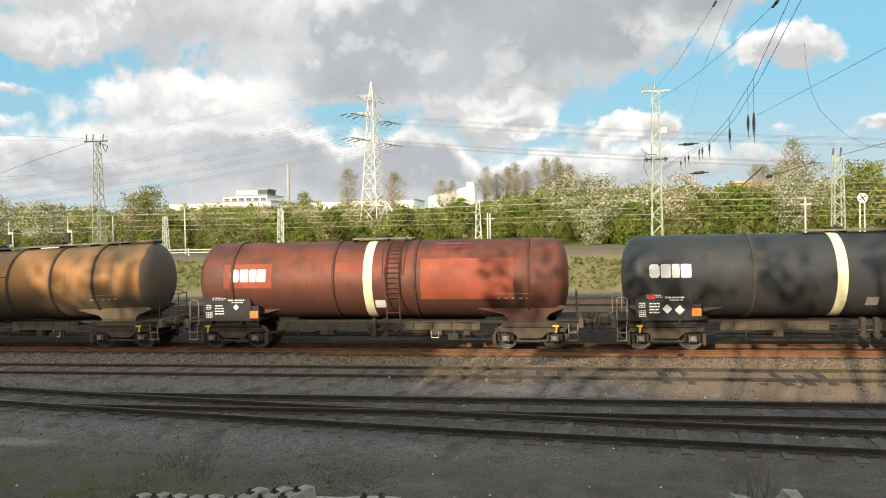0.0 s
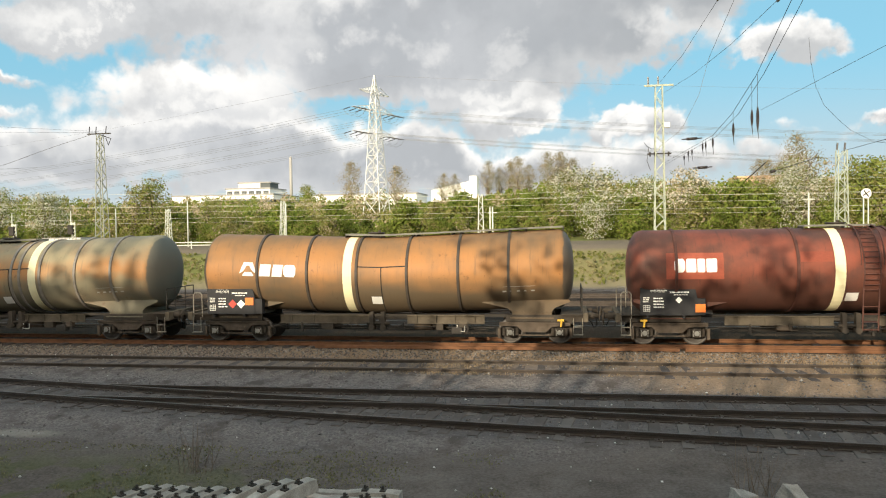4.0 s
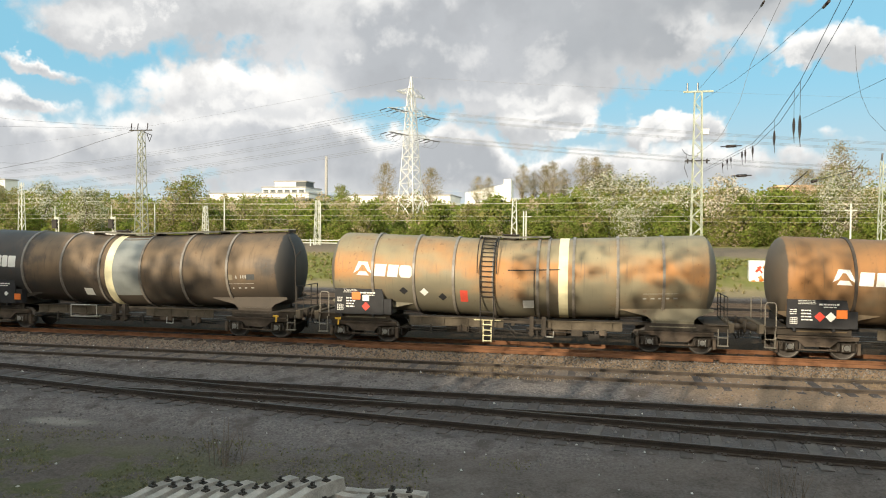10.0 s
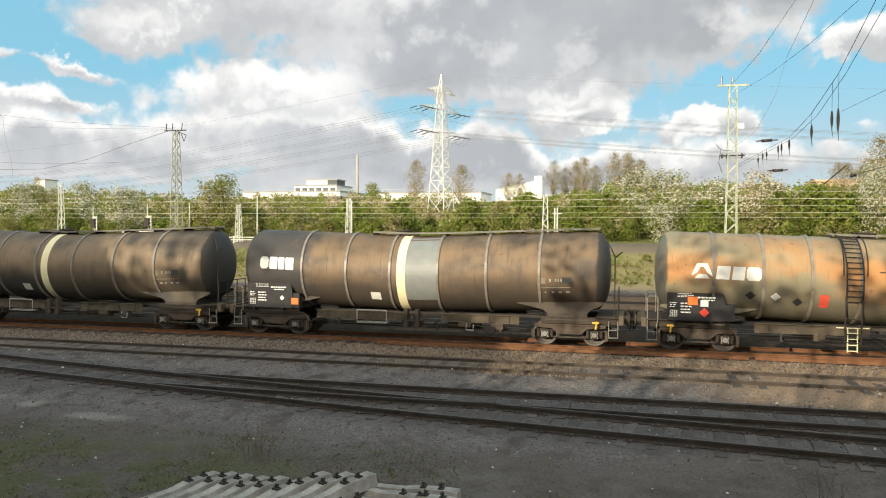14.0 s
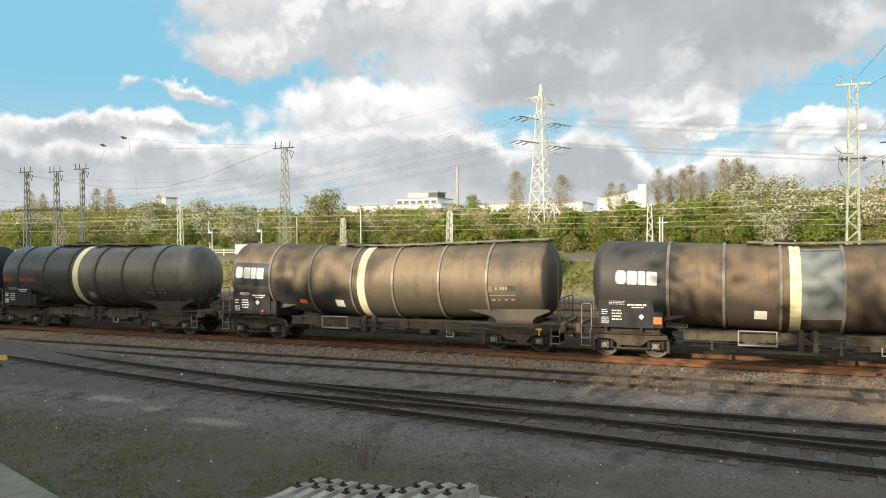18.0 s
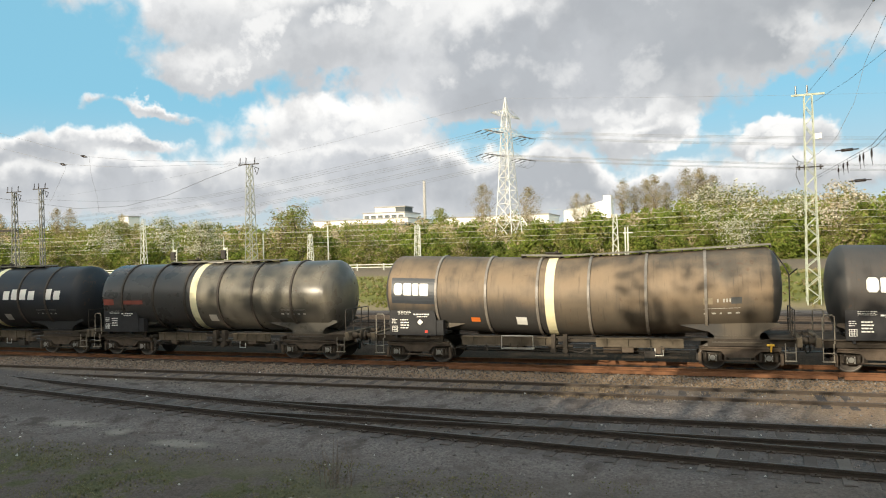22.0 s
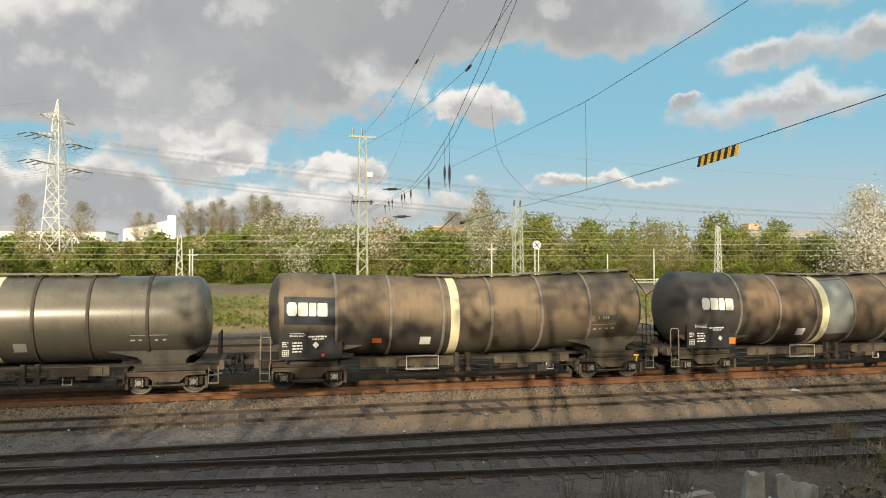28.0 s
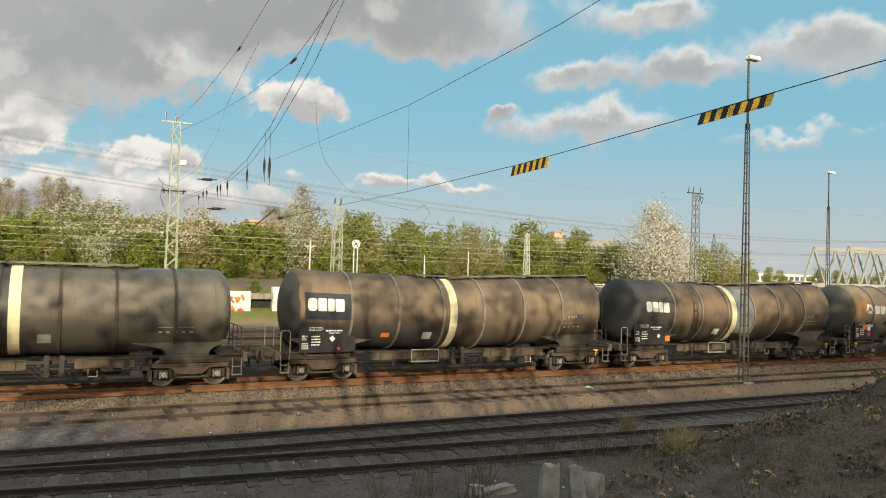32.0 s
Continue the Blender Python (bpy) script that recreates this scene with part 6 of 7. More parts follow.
T = thing("round_sign", pose(20.35, 55.0, -0.3), "round white sign with dark bars on twin pale posts", "sign")
for x in (-0.14, 0.16):
    bm = bm_new()
    rod(bm, (x, 0, 0), (x, 0, 6.3), 0.045, n=8)
    part("post", bm, M["mast_white"], T)
bm = bm_new()
lathe_y(bm, [(-0.09, 0.34), (-0.06, 0.34)], 0, 6.6, 24, True)
part("disc", bm, M["white"], T)
for g in (0.6, 2.2):
    bm = bm_new()
    rod(bm, (-0.26 * math.cos(g), -0.10, 6.6 - 0.26 * math.sin(g)), (0.26 * math.cos(g), -0.10, 6.6 + 0.26 * math.sin(g)), 0.035, n=6)
    part("bar", bm, M["steel_dark"], T)
for k, e_, dist in ((-0.8159, 0.034, 74), (-0.7188, 0.0355, 74)):
    x, z0 = k * dist, terrain(k * dist, dist) - 0.1
    h = 4.316 + e_ * dist - z0
    T = thing("light_signal", pose(x, dist, z0), "railway light signal on a lattice post", "signal", "light signals")
    bm = bm_new()
    for sx in (-0.18, 0.18):
        rod(bm, (sx + 0.3, 0, 0), (sx + 0.3, 0, h * 0.72), 0.05, n=4)
    for i in range(7):
        rod(bm, (0.12, 0, i * h * 0.1), (0.48, 0, (i + 1) * h * 0.1), 0.035, n=4)
    part("post", bm, M["mast_white"], T)
    bm = bm_new()
    rod(bm, (0, 0, h * 0.55), (0, 0, h), 0.06, n=6)
    box(bm, -0.1, 0.5, -0.05, 0.05, h * 0.66, h * 0.70)
    part("bracket", bm, M["mast_white"], T)
    bm = bm_new()
    box(bm, -0.38, 0.28, -0.15, 0.15, h * 0.40, h * 0.64, None, 0.06)
    part("signal_head", bm, M["steel_dark"], T)


def wire(name, pts, r, label, sag=0.0, n=10, mat=None):
    """A wire through points; each span sags."""
    bm = bm_new()
    run = [Vector(pts[0])]
    for a, b in zip(pts, pts[1:]):
        a, b = Vector(a), Vector(b)
        run += [a.lerp(b, i / n) - Vector((0, 0, sag * 4 * (i / n) * (1 - i / n))) for i in range(1, n + 1)]
    chain(bm, run, r, 4)
    return tagged(new(name, mesh_of(name, bm, mat or M["wire"])), label, "overhead wire", "overhead wires")


# span wires across the yard at the short green mast, with the striped height boards
wire("span_wire", [(19.15, 56.0, 9.3), (19.5, 43.6, 9.4), (19.5, 30.5, 9.62), (19.5, 20.3, 10.0), (19.4, 4.0, 10.7)], 0.018, "span wire that carries the striped boards", 0.0, 4)
wire("span_wire", [(19.5, 79.0, 15.7), (19.5, 43.8, 15.0), (19.5, 27.3, 15.6), (19.5, 4.0, 17.6)], 0.016, "upper span wire across the yard", 0.02, 8)
wire("dropper", [(19.5, 43.7, 15.0), (19.5, 43.6, 9.4)], 0.012, "thin dropper between two span wires", 0, 2)


def stripe_board(y0, y1, za, zb, drop):
    B = thing("height_board", pose(19.5, 0, 0), "yellow and black striped height board hanging on a wire", "warning board", "height boards")
    n = 12
    for i in range(n):
        bm = bm_new()
        f0, f1 = i / n, (i + 1) / n
        ya, yb = y0 + (y1 - y0) * f0, y0 + (y1 - y0) * f1
        z0, z1 = za + (zb - za) * f0, za + (zb - za) * f1
        sl = 0.16
        vs = [bm.verts.new((x, y, z)) for x in (-0.012, 0.012) for y, z in ((ya + sl, z0 - drop), (yb + sl, z1 - drop), (yb, z1), (ya, z0))]
        for f in ((0, 1, 2, 3), (7, 6, 5, 4), (0, 4, 5, 1), (1, 5, 6, 2), (2, 6, 7, 3), (3, 7, 4, 0)):
            bm.faces.new([vs[j] for j in f])
        part("stripe", bm, M["yellow"] if i % 2 else M["black_board"], B)
    return B


stripe_board(31.0, 27.9, 9.58, 9.70, 0.46)
stripe_board(18.9, 15.9, 10.05, 10.18, 0.38)

# span wires at the tall green mast
wire("span_wire", [(7.42, 60.0, 15.4), (7.42, 48.7, 14.95), (7.42, 37.6, 15.15), (7.42, 3.0, 18.5)], 0.010, "upper span wire from the tall mast")
wire("span_wire", [(7.42, 60.0, 14.4), (7.42, 44.6, 12.96), (7.42, 35.1, 12.34), (7.42, 27.4, 12.09), (7.42, 3.0, 15.5)], 0.009, "second span wire from the tall mast")
wire("span_wire", [(7.42, 58.0, 9.0), (7.42, 39.3, 8.81), (7.42, 34.9, 9.25), (7.42, 30.6, 10.11), (7.42, 26.0, 11.67), (7.42, 3.0, 21.0)], 0.011, "lower span wire with insulators")
wire("span_wire", [(7.55, 58.0, 8.9), (7.55, 39.1, 8.73), (7.55, 34.3, 9.13), (7.55, 30.1, 10.02), (7.55, 25.2, 11.44), (7.55, 3.0, 21.0)], 0.010, "paired lower span wire over yard")
for y, z, l, up in ((31.4, 8.86, 0.62, 9.95), (30.5, 8.83, 0.85, 10.1), (34.7, 8.8, 0.60, 9.28), (39.3, 8.68, 0.45, 8.8), (41.2, 8.68, 0.35, 8.8), (42.1, 8.7, 0.35, 8.8), (45.5, 8.73, 0.3, 8.9), (46.8, 8.77, 0.32, 8.9), (48.4, 8.68, 0.3, 8.9)):
    hang = thing("hanging_insulator", pose(7.42, y, z), "dark insulator hanging from a span wire", "insulator", "span insulators")
    bm = bm_new()
    n = 9
    rings = []
    for i in range(2 * n + 1):
        f = i / (2 * n)
        q = (0.035 + 0.045 * math.sin(f * math.pi)) * (1.0 if i % 2 else 0.72) * (0.62 + 0.28 * l)
        rings.append([bm.verts.new((q * math.cos(j * math.tau / 8), q * math.sin(j * math.tau / 8), -l * f)) for j in range(8)])
    for p, q in zip(rings, rings[1:]):
        for j in range(8):
            bm.faces.new((p[j], p[(j + 1) % 8], q[(j + 1) % 8], q[j]))
    bm.faces.new(rings[0])
    bm.faces.new(rings[-1][::-1])
    part("insulator_body", bm, M["insul"], hang)
    bm = bm_new()
    rod(bm, (0, 0, 0), (0, 0, up - z), 0.009, n=4)
    part("hanger", bm, M["wire"], hang)
    bm = bm_new()
    rod(bm, (0, 0, -l), (0.03, 0, -l - 0.35), 0.02, 0.01, n=5)
    part("clamp", bm, M["wire"], hang)
for x, y, z in ((7.42, 37.6, 15.15), (7.42, 27.4, 12.09)):
    iso = thing("wire_insulator", pose(x, y, z), "stick insulator set in a span wire", "insulator", "span insulators")
    bm = bm_new()
    rod(bm, (0, -0.32, 0), (0, 0.32, -0.02), 0.055, n=8)
    part("insulator_body", bm, M["insul"], iso)
for x, y, z in ((-62.6, 60, 14.61), (-59.8, 60, 15.25), (-81.6, 60, 11.0), (-79.2, 60, 10.06)):
    iso = thing("wire_insulator", pose(x, y, z), "stick insulator set in a feeder wire", "insulator", "span insulators")
    bm = bm_new()
    rod(bm, (-0.4, 0, 0.1), (0, 0, 0.0), 0.05, 0.15, n=8)
    rod(bm, (0, 0, 0.0), (0.4, 0, -0.1), 0.15, 0.05, n=8)
    part("insulator_body", bm, M["insul"], iso)
for x, y, z, w in ((8.15, 50.0, 9.84, 0.9), (8.8, 50.0, 7.98, 0.85)):
    ar = thing("cantilever_bar", pose(x, y, z), "dark cantilever bar of the overhead line", "cantilever", "cantilevers")
    bm = bm_new()
    rod(bm, (-w * 0.7, 0, 0), (w * 0.7, 0, 0.05), 0.035, n=6)
    rod(bm, (-w * 0.35, 0, 0.01), (w * 0.35, 0, 0.04), 0.09, n=8)
    part("tube", bm, M["insul"], ar)
wire("drop_cable", [(14.0, 46.0, 15.0), (14.1, 46.0, 13.6), (14.35, 46.0, 12.2), (14.8, 46.0, 11.1), (15.5, 46.0, 10.3), (16.6, 47.0, 9.7), (19.0, 50.0, 9.3), (24.0, 52.0, 8.9)], 0.011, "slack cable looping down to a mast", 0, 3)
wire("drop_cable", [(7.1, 58, 10.24), (7.5, 58, 10.52), (8.5, 58, 11.28), (8.9, 58, 11.81), (10.0, 58, 14.02), (10.7, 58, 16.64), (11.6, 52, 20.0)], 0.014, "thin loop cable rising from the mast", 0, 3, M["wire_pale"])
ar = thing("cantilever_bar", pose(10.9, 46, 7.03), "dark sloping strut of an overhead line arm", "cantilever", "cantilevers")
bm = bm_new()
rod(bm, (-0.4, 0, -0.15), (0.75, 0, 0.9), 0.035, n=6)
part("tube", bm, M["insul"], ar)
bm = bm_new()
rod(bm, (0.95, 0, 0.30), (1.25, 0, 0.38), 0.09, n=8)
part("insulator", bm, M["insul"], ar)
bm = bm_new()
rod(bm, (1.2, 0, 0.37), (3.6, 0, 1.08), 0.02, n=5)
part("steady_arm", bm, M["wire"], ar)
wire("drop_cable", [(26.0, 56.0, 9.4), (26.6, 56.0, 9.9), (27.2, 56.0, 9.2), (26.4, 56.0, 8.2), (25.6, 56.0, 7.1)], 0.013, "dark looped jumper cable hanging", 0, 3)
# running wires over the shelf and yard
for y, z, x0, x1 in ((72, 5.9, -170, 120), (72, 7.3, -170, 120), (75, 6.6, -170, 130), (75, 8.0, -170, 130), (79, 7.4, -180, 130), (79, 9.0, -180, 130), (82, 5.6, -180, 130)):
    wire("contact_wire", [(x0 + (x1 - x0) * i / 5, y, z) for i in range(6)], 0.011, "grey contact or carrier wire over the main line", 0.35 if z in (7.3, 8.0, 9.0) else 0.05, 6, M["mast_white"])
wire("feeder_wire", [(-50.8, 75, 15.39), (-55.8, 75, 14.1), (-61.9, 75, 12.31), (-68.3, 75, 11.29), (-75.9, 75, 11.32), (-82.5, 75, 12.26), (-93.9, 75, 13.99), (-103.3, 75, 16.52), (-150, 75, 27)], 0.022, "slack feeder wire hanging between masts", 0.0, 2)
wire("feeder_wire", [(-50.4, 75, 15.5), (-55.2, 60, 13.84), (-62.6, 60, 14.61), (-73.1, 60, 17.43), (-82.4, 60, 19.99), (-150, 60, 39)], 0.012, "feeder wire running to a mast head", 0.0, 2, M["wire_pale"])
wire("feeder_wire", [(-50.2, 75, 15.6), (-53.0, 60, 14.37), (-59.8, 60, 15.25), (-69.6, 60, 18.07), (-80.4, 60, 21.0), (-150, 60, 40)], 0.012, "feeder wire running to a mast head", 0.0, 2, M["wire_pale"])
wire("drop_cable", [(-62.1, 60, 14.46), (-62.9, 60, 13.12), (-64.4, 60, 10.77)], 0.010, "thin dropper under a feeder wire", 0, 2, M["wire_pale"])
wire("drop_cable", [(-59.1, 60, 15.08), (-58.9, 60, 13.16), (-58.2, 60, 11.03), (-58.0, 60, 9.24)], 0.010, "thin dropper under a feeder wire", 0, 2, M["wire_pale"])
wire("feeder_wire", [(-98.5, 80.0, 14.6), (-87.5, 80, 13.4), (-60.1, 78, 12.2)], 0.015, "feeder wire between far masts", 0.4, 8)

# ---- high-voltage pylon ----
PX, PY, PZ = -32.3, 127.0, 6.3
PTURN = radians(71)
pyl = thing("pylon", pose(PX, PY, PZ, 0, 0, 71), "white lattice power pylon with two cross-arm levels", "pylon")


def tower(T, levels, r, mat):
    for (z0, w0), (z1, w1) in zip(levels, levels[1:]):
        for sx in (-1, 1):
            for sy in (-1, 1):
                bm = bm_new()
                rod(bm, (sx * w0, sy * w0, z0), (sx * w1, sy * w1, z1), r * 1.5, n=4)
                part("leg", bm, mat, T)
        for side in range(4):
            R4 = Matrix.Rotation(side * math.pi / 2, 4, "Z")
            for p, q in (((-w0, z0), (w1, z1)), ((w0, z0), (-w1, z1)), ((-w1, z1), (w1, z1))):
                bm = bm_new()
                rod(bm, R4 @ Vector((p[0], -abs(p[0]), p[1])), R4 @ Vector((q[0], -abs(q[0]), q[1])), r, n=4)
                part("brace", bm, mat, T)


levels = [(0, 1.75), (3.5, 1.52), (6.4, 1.34), (8.8, 1.18), (11.0, 1.06), (13.0, 0.95), (14.8, 0.86), (16.6, 0.77), (18.4, 0.68), (20.2, 0.58), (21.9, 0.45), (23.4, 0.24), (25.0, 0.03)]
tower(pyl, levels, 0.06, M["pylon_white"])
ARMS = ((14.6, 6.9), (18.6, 7.0), (21.8, 4.6))
for z, w in ARMS:
    for s in (-1, 1):
        bm = bm_new()
        for e_ in (-1, 1):
            chain(bm, [(s * 0.7, e_ * 0.7, z), (s * w, 0, z + 0.05)], 0.06, 4)
            chain(bm, [(s * 0.6, e_ * 0.6, z + 1.1), (s * w, 0, z + 0.05)], 0.05, 4)
        for f in (0.2, 0.4, 0.6, 0.8):
            x = s * (0.7 + (w - 0.7) * f)
            rod(bm, (x, -0.7 * (1 - f), z), (x, 0.7 * (1 - f), z), 0.045, n=4)
            rod(bm, (x, -0.7 * (1 - f), z), (x, 0.3 * (1 - f), z + 1.1 * (1 - f)), 0.045, n=4)
            rod(bm, (x, 0.7 * (1 - f), z), (x, -0.3 * (1 - f), z + 1.1 * (1 - f)), 0.045, n=4)
        part("cross_arm", bm, M["pylon_white"], pyl)
        if z < 21:
            for k in (0.5, 0.75, 1.0):
                x = s * w * k
                for e_ in (-1, 1):
                    bm = bm_new()
                    rod(bm, (x, e_ * 0.3, z - 0.05), (x + 0.05, e_ * 1.7, z - 0.3), 0.07, n=6)
                    part("insulator_string", bm, M["insul"], pyl)
                bm = bm_new()
                chain(bm, [(x, -1.7, z - 0.3), (x, -1.1, z - 1.1), (x, 0, z - 1.5), (x, 1.1, z - 1.1), (x, 1.7, z - 0.3)], 0.025, 4)
                part("jumper_loop", bm, M["wire_pale"], pyl)
Rp = Matrix.Translation((PX, PY, PZ)) @ Matrix.Rotation(PTURN, 4, "Z")
for z, w in ARMS[:2]:
    for s in (-1, 1):
        for k in (0.5, 0.75, 1.0):
            p = Rp @ Vector((s * w * k, 1.7, z - 0.3))
            q = Rp @ Vector((s * w * k, -1.7, z - 0.3))
            wire("power_line", [p, (p.x - 300, p.y + 100, p.z + 2)], 0.022, "high-voltage conductor of the power line", 8.0, 14, M["wire_pale"])
            wire("power_line", [q, (q.x + 330, q.y + 25, q.z - 2)], 0.022, "high-voltage conductor of the power line", 8.0, 14, M["wire_pale"])
p = Rp @ Vector((0, 0, 24.9))
wire("power_line", [p, (p.x - 300, p.y + 100, p.z)], 0.014, "earth wire of the power line", 6.0, 14, M["wire_pale"])
wire("power_line", [p, (p.x + 330, p.y + 25, p.z - 2)], 0.014, "earth wire of the power line", 6.0, 14, M["wire_pale"])
far_p = thing("pylon", pose(1.07 * 420, 420, 3), "hazy far power pylon", "pylon")
tower(far_p, [(0, 3.4), (10, 2.5), (20, 1.6), (30, 0.9), (37, 0.1)], 0.16, M["mast_grey"])
for z, w in ((23, 9), (30, 7)):
    bm = bm_new()
    rod(bm, (-w, 0, z), (w, 0, z), 0.25, n=4)
    part("cross_arm", bm, M["mast_grey"], far_p)

# ---- guard rail, culvert walls, hut, bridge, buildings ----
gr = thing("guard_rail", pose(0, 0, 0), "pale guard rail along the raised main line", "railing")
for xa, xb in ((-100, -21), (21, 96)):
    for i in range(int((xb - xa) / 3.0) + 1):
        x = xa + i * 3.0
        bm = bm_new()
        box(bm, x - 0.05, x + 0.05, 69.9, 70.0, terrain(x, 70) - 0.2, 3.5)
        part("post", bm, M["mast_white"], gr)
    for z in (3.42, 3.15):
        bm = bm_new()
        box(bm, xa, xb, 69.86, 69.90, z - 0.09, z)
        part("rail", bm, M["mast_white"], gr)

cul = thing("culvert_wall", pose(0, 0, 0), "white culvert abutment with red and green graffiti beside a dark opening", "wall")
for xa, xb, z1 in ((11.6, 13.95, 2.25), (15.75, 21.5, 2.65)):
    bm = bm_new()
    box(bm, xa, xb, 62.0, 62.6, -0.6, z1, None, 0.03)
    part("abutment", bm, M["wall_white"], cul)
# a black panel stands in for the shade inside the culvert
bm = bm_new()
box(bm, 13.95, 15.75, 62.6, 62.8, -0.6, 2.0)
part("opening", bm, M["black_board"], cul, "black panel standing in for the shade inside the culvert")
bm = bm_new()
box(bm, 13.9, 15.8, 61.98, 62.7, 1.62, 2.1)
part("lintel", bm, M["concrete"], cul)
rg = random.Random(5)
M["green_paint"] = plain("green_spray_paint", (0.05, 0.28, 0.08), 0.7)
M["pale_green"] = plain("pale_green_paint", (0.45, 0.58, 0.42), 0.7)
for i in range(16):
    bm = bm_new()
    x, z = rg.uniform(11.8, 13.4), rg.uniform(0.3, 1.7)
    rod(bm, (x, 61.992, z), (x + rg.uniform(-0.4, 0.4), 61.992, z + rg.uniform(-0.5, 0.5)), rg.uniform(0.06, 0.16), n=8)
    for v in bm.verts:
        v.co.y = 61.992 + (v.co.y - 61.992) * 0.02
    part("graffiti", bm, M["graffiti"] if i % 3 else M["orange_plate"], cul)
for i in range(18):
    bm = bm_new()
    x, z = rg.uniform(15.9, 21.0), rg.uniform(0.3, 2.0)
    if i < 4:
        x = 16.7 + rg.uniform(-0.2, 0.2)
    rod(bm, (x, 61.992, z), (x + rg.uniform(-0.3, 0.3), 61.992, min(z + rg.uniform(-0.7, 0.7), 2.4)), rg.uniform(0.03, 0.08) if i > 3 else 0.2, n=8)
    for v in bm.verts:
        v.co.y = 61.992 + (v.co.y - 61.992) * 0.02
    part("graffiti", bm, M["green_paint"] if i < 4 else M["pale_green"], cul)

hut = thing("relay_hut", pose(-56.0, 77.5, terrain(-56.0, 77.5) - 0.1), "low white relay hut beside the main line", "hut")
bm = bm_new()
box(bm, -2.3, 2.3, -1.2, 1.2, 0, 1.3)
part("wall", bm, M["bld_white"], hut)
bm = bm_new()
box(bm, -2.4, 2.4, -1.3, 1.3, 1.3, 1.38)
part("roof", bm, M["bld_grey"], hut)
for x in (-1.84, -1.38, -0.92, -0.46, 0.0, 0.46, 0.92, 1.38, 1.84):
    bm = bm_new()
    box(bm, x - 0.03, x + 0.03, -1.24, -1.2, 0.1, 1.28)
    part("batten", bm, M["bld_grey"], hut)

br = thing("truss_bridge", pose(0, 0, 0), "grey steel truss railway bridge", "bridge")
BY = 62.0
for by in (BY, BY + 5):
    n = 6
    x0, pitch, zb, zt = 88.0, 4.6, 4.0, 8.9
    bm = bm_new()
    box(bm, x0, x0 + pitch * n, by - 0.2, by + 0.2, zb - 0.3, zb + 0.3)
    part("bottom_chord", bm, M["bridge"], br)
    bm = bm_new()
    box(bm, x0 + pitch * 0.5, x0 + pitch * (n - 0.5), by - 0.2, by + 0.2, zt - 0.25, zt + 0.25)
    part("top_chord", bm, M["bridge"], br)
    for i in range(n):
        for xa, xb in ((x0 + pitch * i, x0 + pitch * (i + 0.5)), (x0 + pitch * (i + 1), x0 + pitch * (i + 0.5))):
            bm = bm_new()
            rod(bm, (xa, by, zb), (xb, by, zt), 0.16, n=4)
            part("diagonal", bm, M["bridge"], br)
bm = bm_new()
box(bm, 85, 119, BY - 0.5, BY + 5.5, 3.2, 3.75)
part("deck", bm, M["concrete"], br)
for x in (85.5, 118):
    bm = bm_new()
    box(bm, x - 1, x + 1, BY - 0.5, BY + 5.5, -1, 3.2)
    part("pier", bm, M["concrete"], br)


def block(name, label, x0, x1, y0, y1, z0, z1, mat, windows=0, roof=None):
    b = thing(name, pose(0, 0, 0), label, "building", "far buildings")
    bm = bm_new()
    box(bm, x0, x1, y0, y1, z0, z1)
    part("wall", bm, mat, b)
    bm = bm_new()
    box(bm, x0 - 0.3, x1 + 0.3, y0 - 0.3, y1 + 0.3, z1, z1 + 0.35)
    part("roof", bm, roof or M["bld_grey"], b)
    for i in range(windows):
        bm = bm_new()
        x = x0 + (x1 - x0) * (i + 0.5) / windows
        w = (x1 - x0) / windows * 0.36
        box(bm, x - w, x + w, y0 - 0.08, y0, z0 + (z1 - z0) * 0.45, z0 + (z1 - z0) * 0.8)
        part("window", bm, M["bld_dark"], b)
    return b


block("factory_hall", "long low white factory hall on the hill", -127, -92, 228, 250, 12, 16.3, M["bld_white"])
block("factory_hall", "white factory office with a dark window band", -114, -92, 226, 240, 11, 14.6, M["bld_dark"])
block("factory_block", "white upper storey block of the factory", -109, -94, 230, 244, 15, 18.4, M["bld_white"], 6)
block("factory_block", "small white stair tower on the factory roof", -105.5, -98.0, 232, 240, 18.4, 20.4, M["bld_white"])
block("factory_block", "dark plant room on the factory roof", -97.6, -94.2, 231, 238, 18.4, 20.3, M["bld_dark"])
block("factory_hall", "white low hall behind the pylon", -82, -46, 232, 250, 10, 15.8, M["bld_white"])
ch = thing("chimney", pose(-86.7, 230, 8), "slim pale chimney of the factory", "chimney")
bm = bm_new()
rod(bm, (0, 0, 0), (0, 0, 20.4), 0.55, 0.45, 12)
part("shaft", bm, M["bld_grey"], ch)
wh = thing("warehouse", pose(0, 0, 0), "white warehouse with a sloping roofline and end tower", "building", "far buildings")
bm = bm_new()
prism(bm, [(-40.5, 11), (-27.5, 11), (-27.5, 19.2), (-40.5, 16.4)], 228, 246)
part("hall", bm, M["bld_white"], wh)
bm = bm_new()
box(bm, -28.3, -26.0, 226, 232, 9, 20.4)
part("tower", bm, M["bld_white"], wh)
block("shed", "small grey shed on the slope", -27, -22.5, 172, 176, 7.0, 11.6, M["bld_white"], 3)
block("signal_house", "small pale house above the trees", -175.5, -172, 190, 195, 9, 18.6, M["bld_white"], 2)
block("cottage", "sunlit house with a clay roof among the bushes", 33, 41, 150, 158, 8.5, 13.2, M["roof_orange"], 3, M["roof_orange"])
block("cottage", "sunlit house with a clay roof among the bushes", 43, 50, 150, 158, 8.0, 12.4, M["roof_orange"], 3, M["roof_orange"])
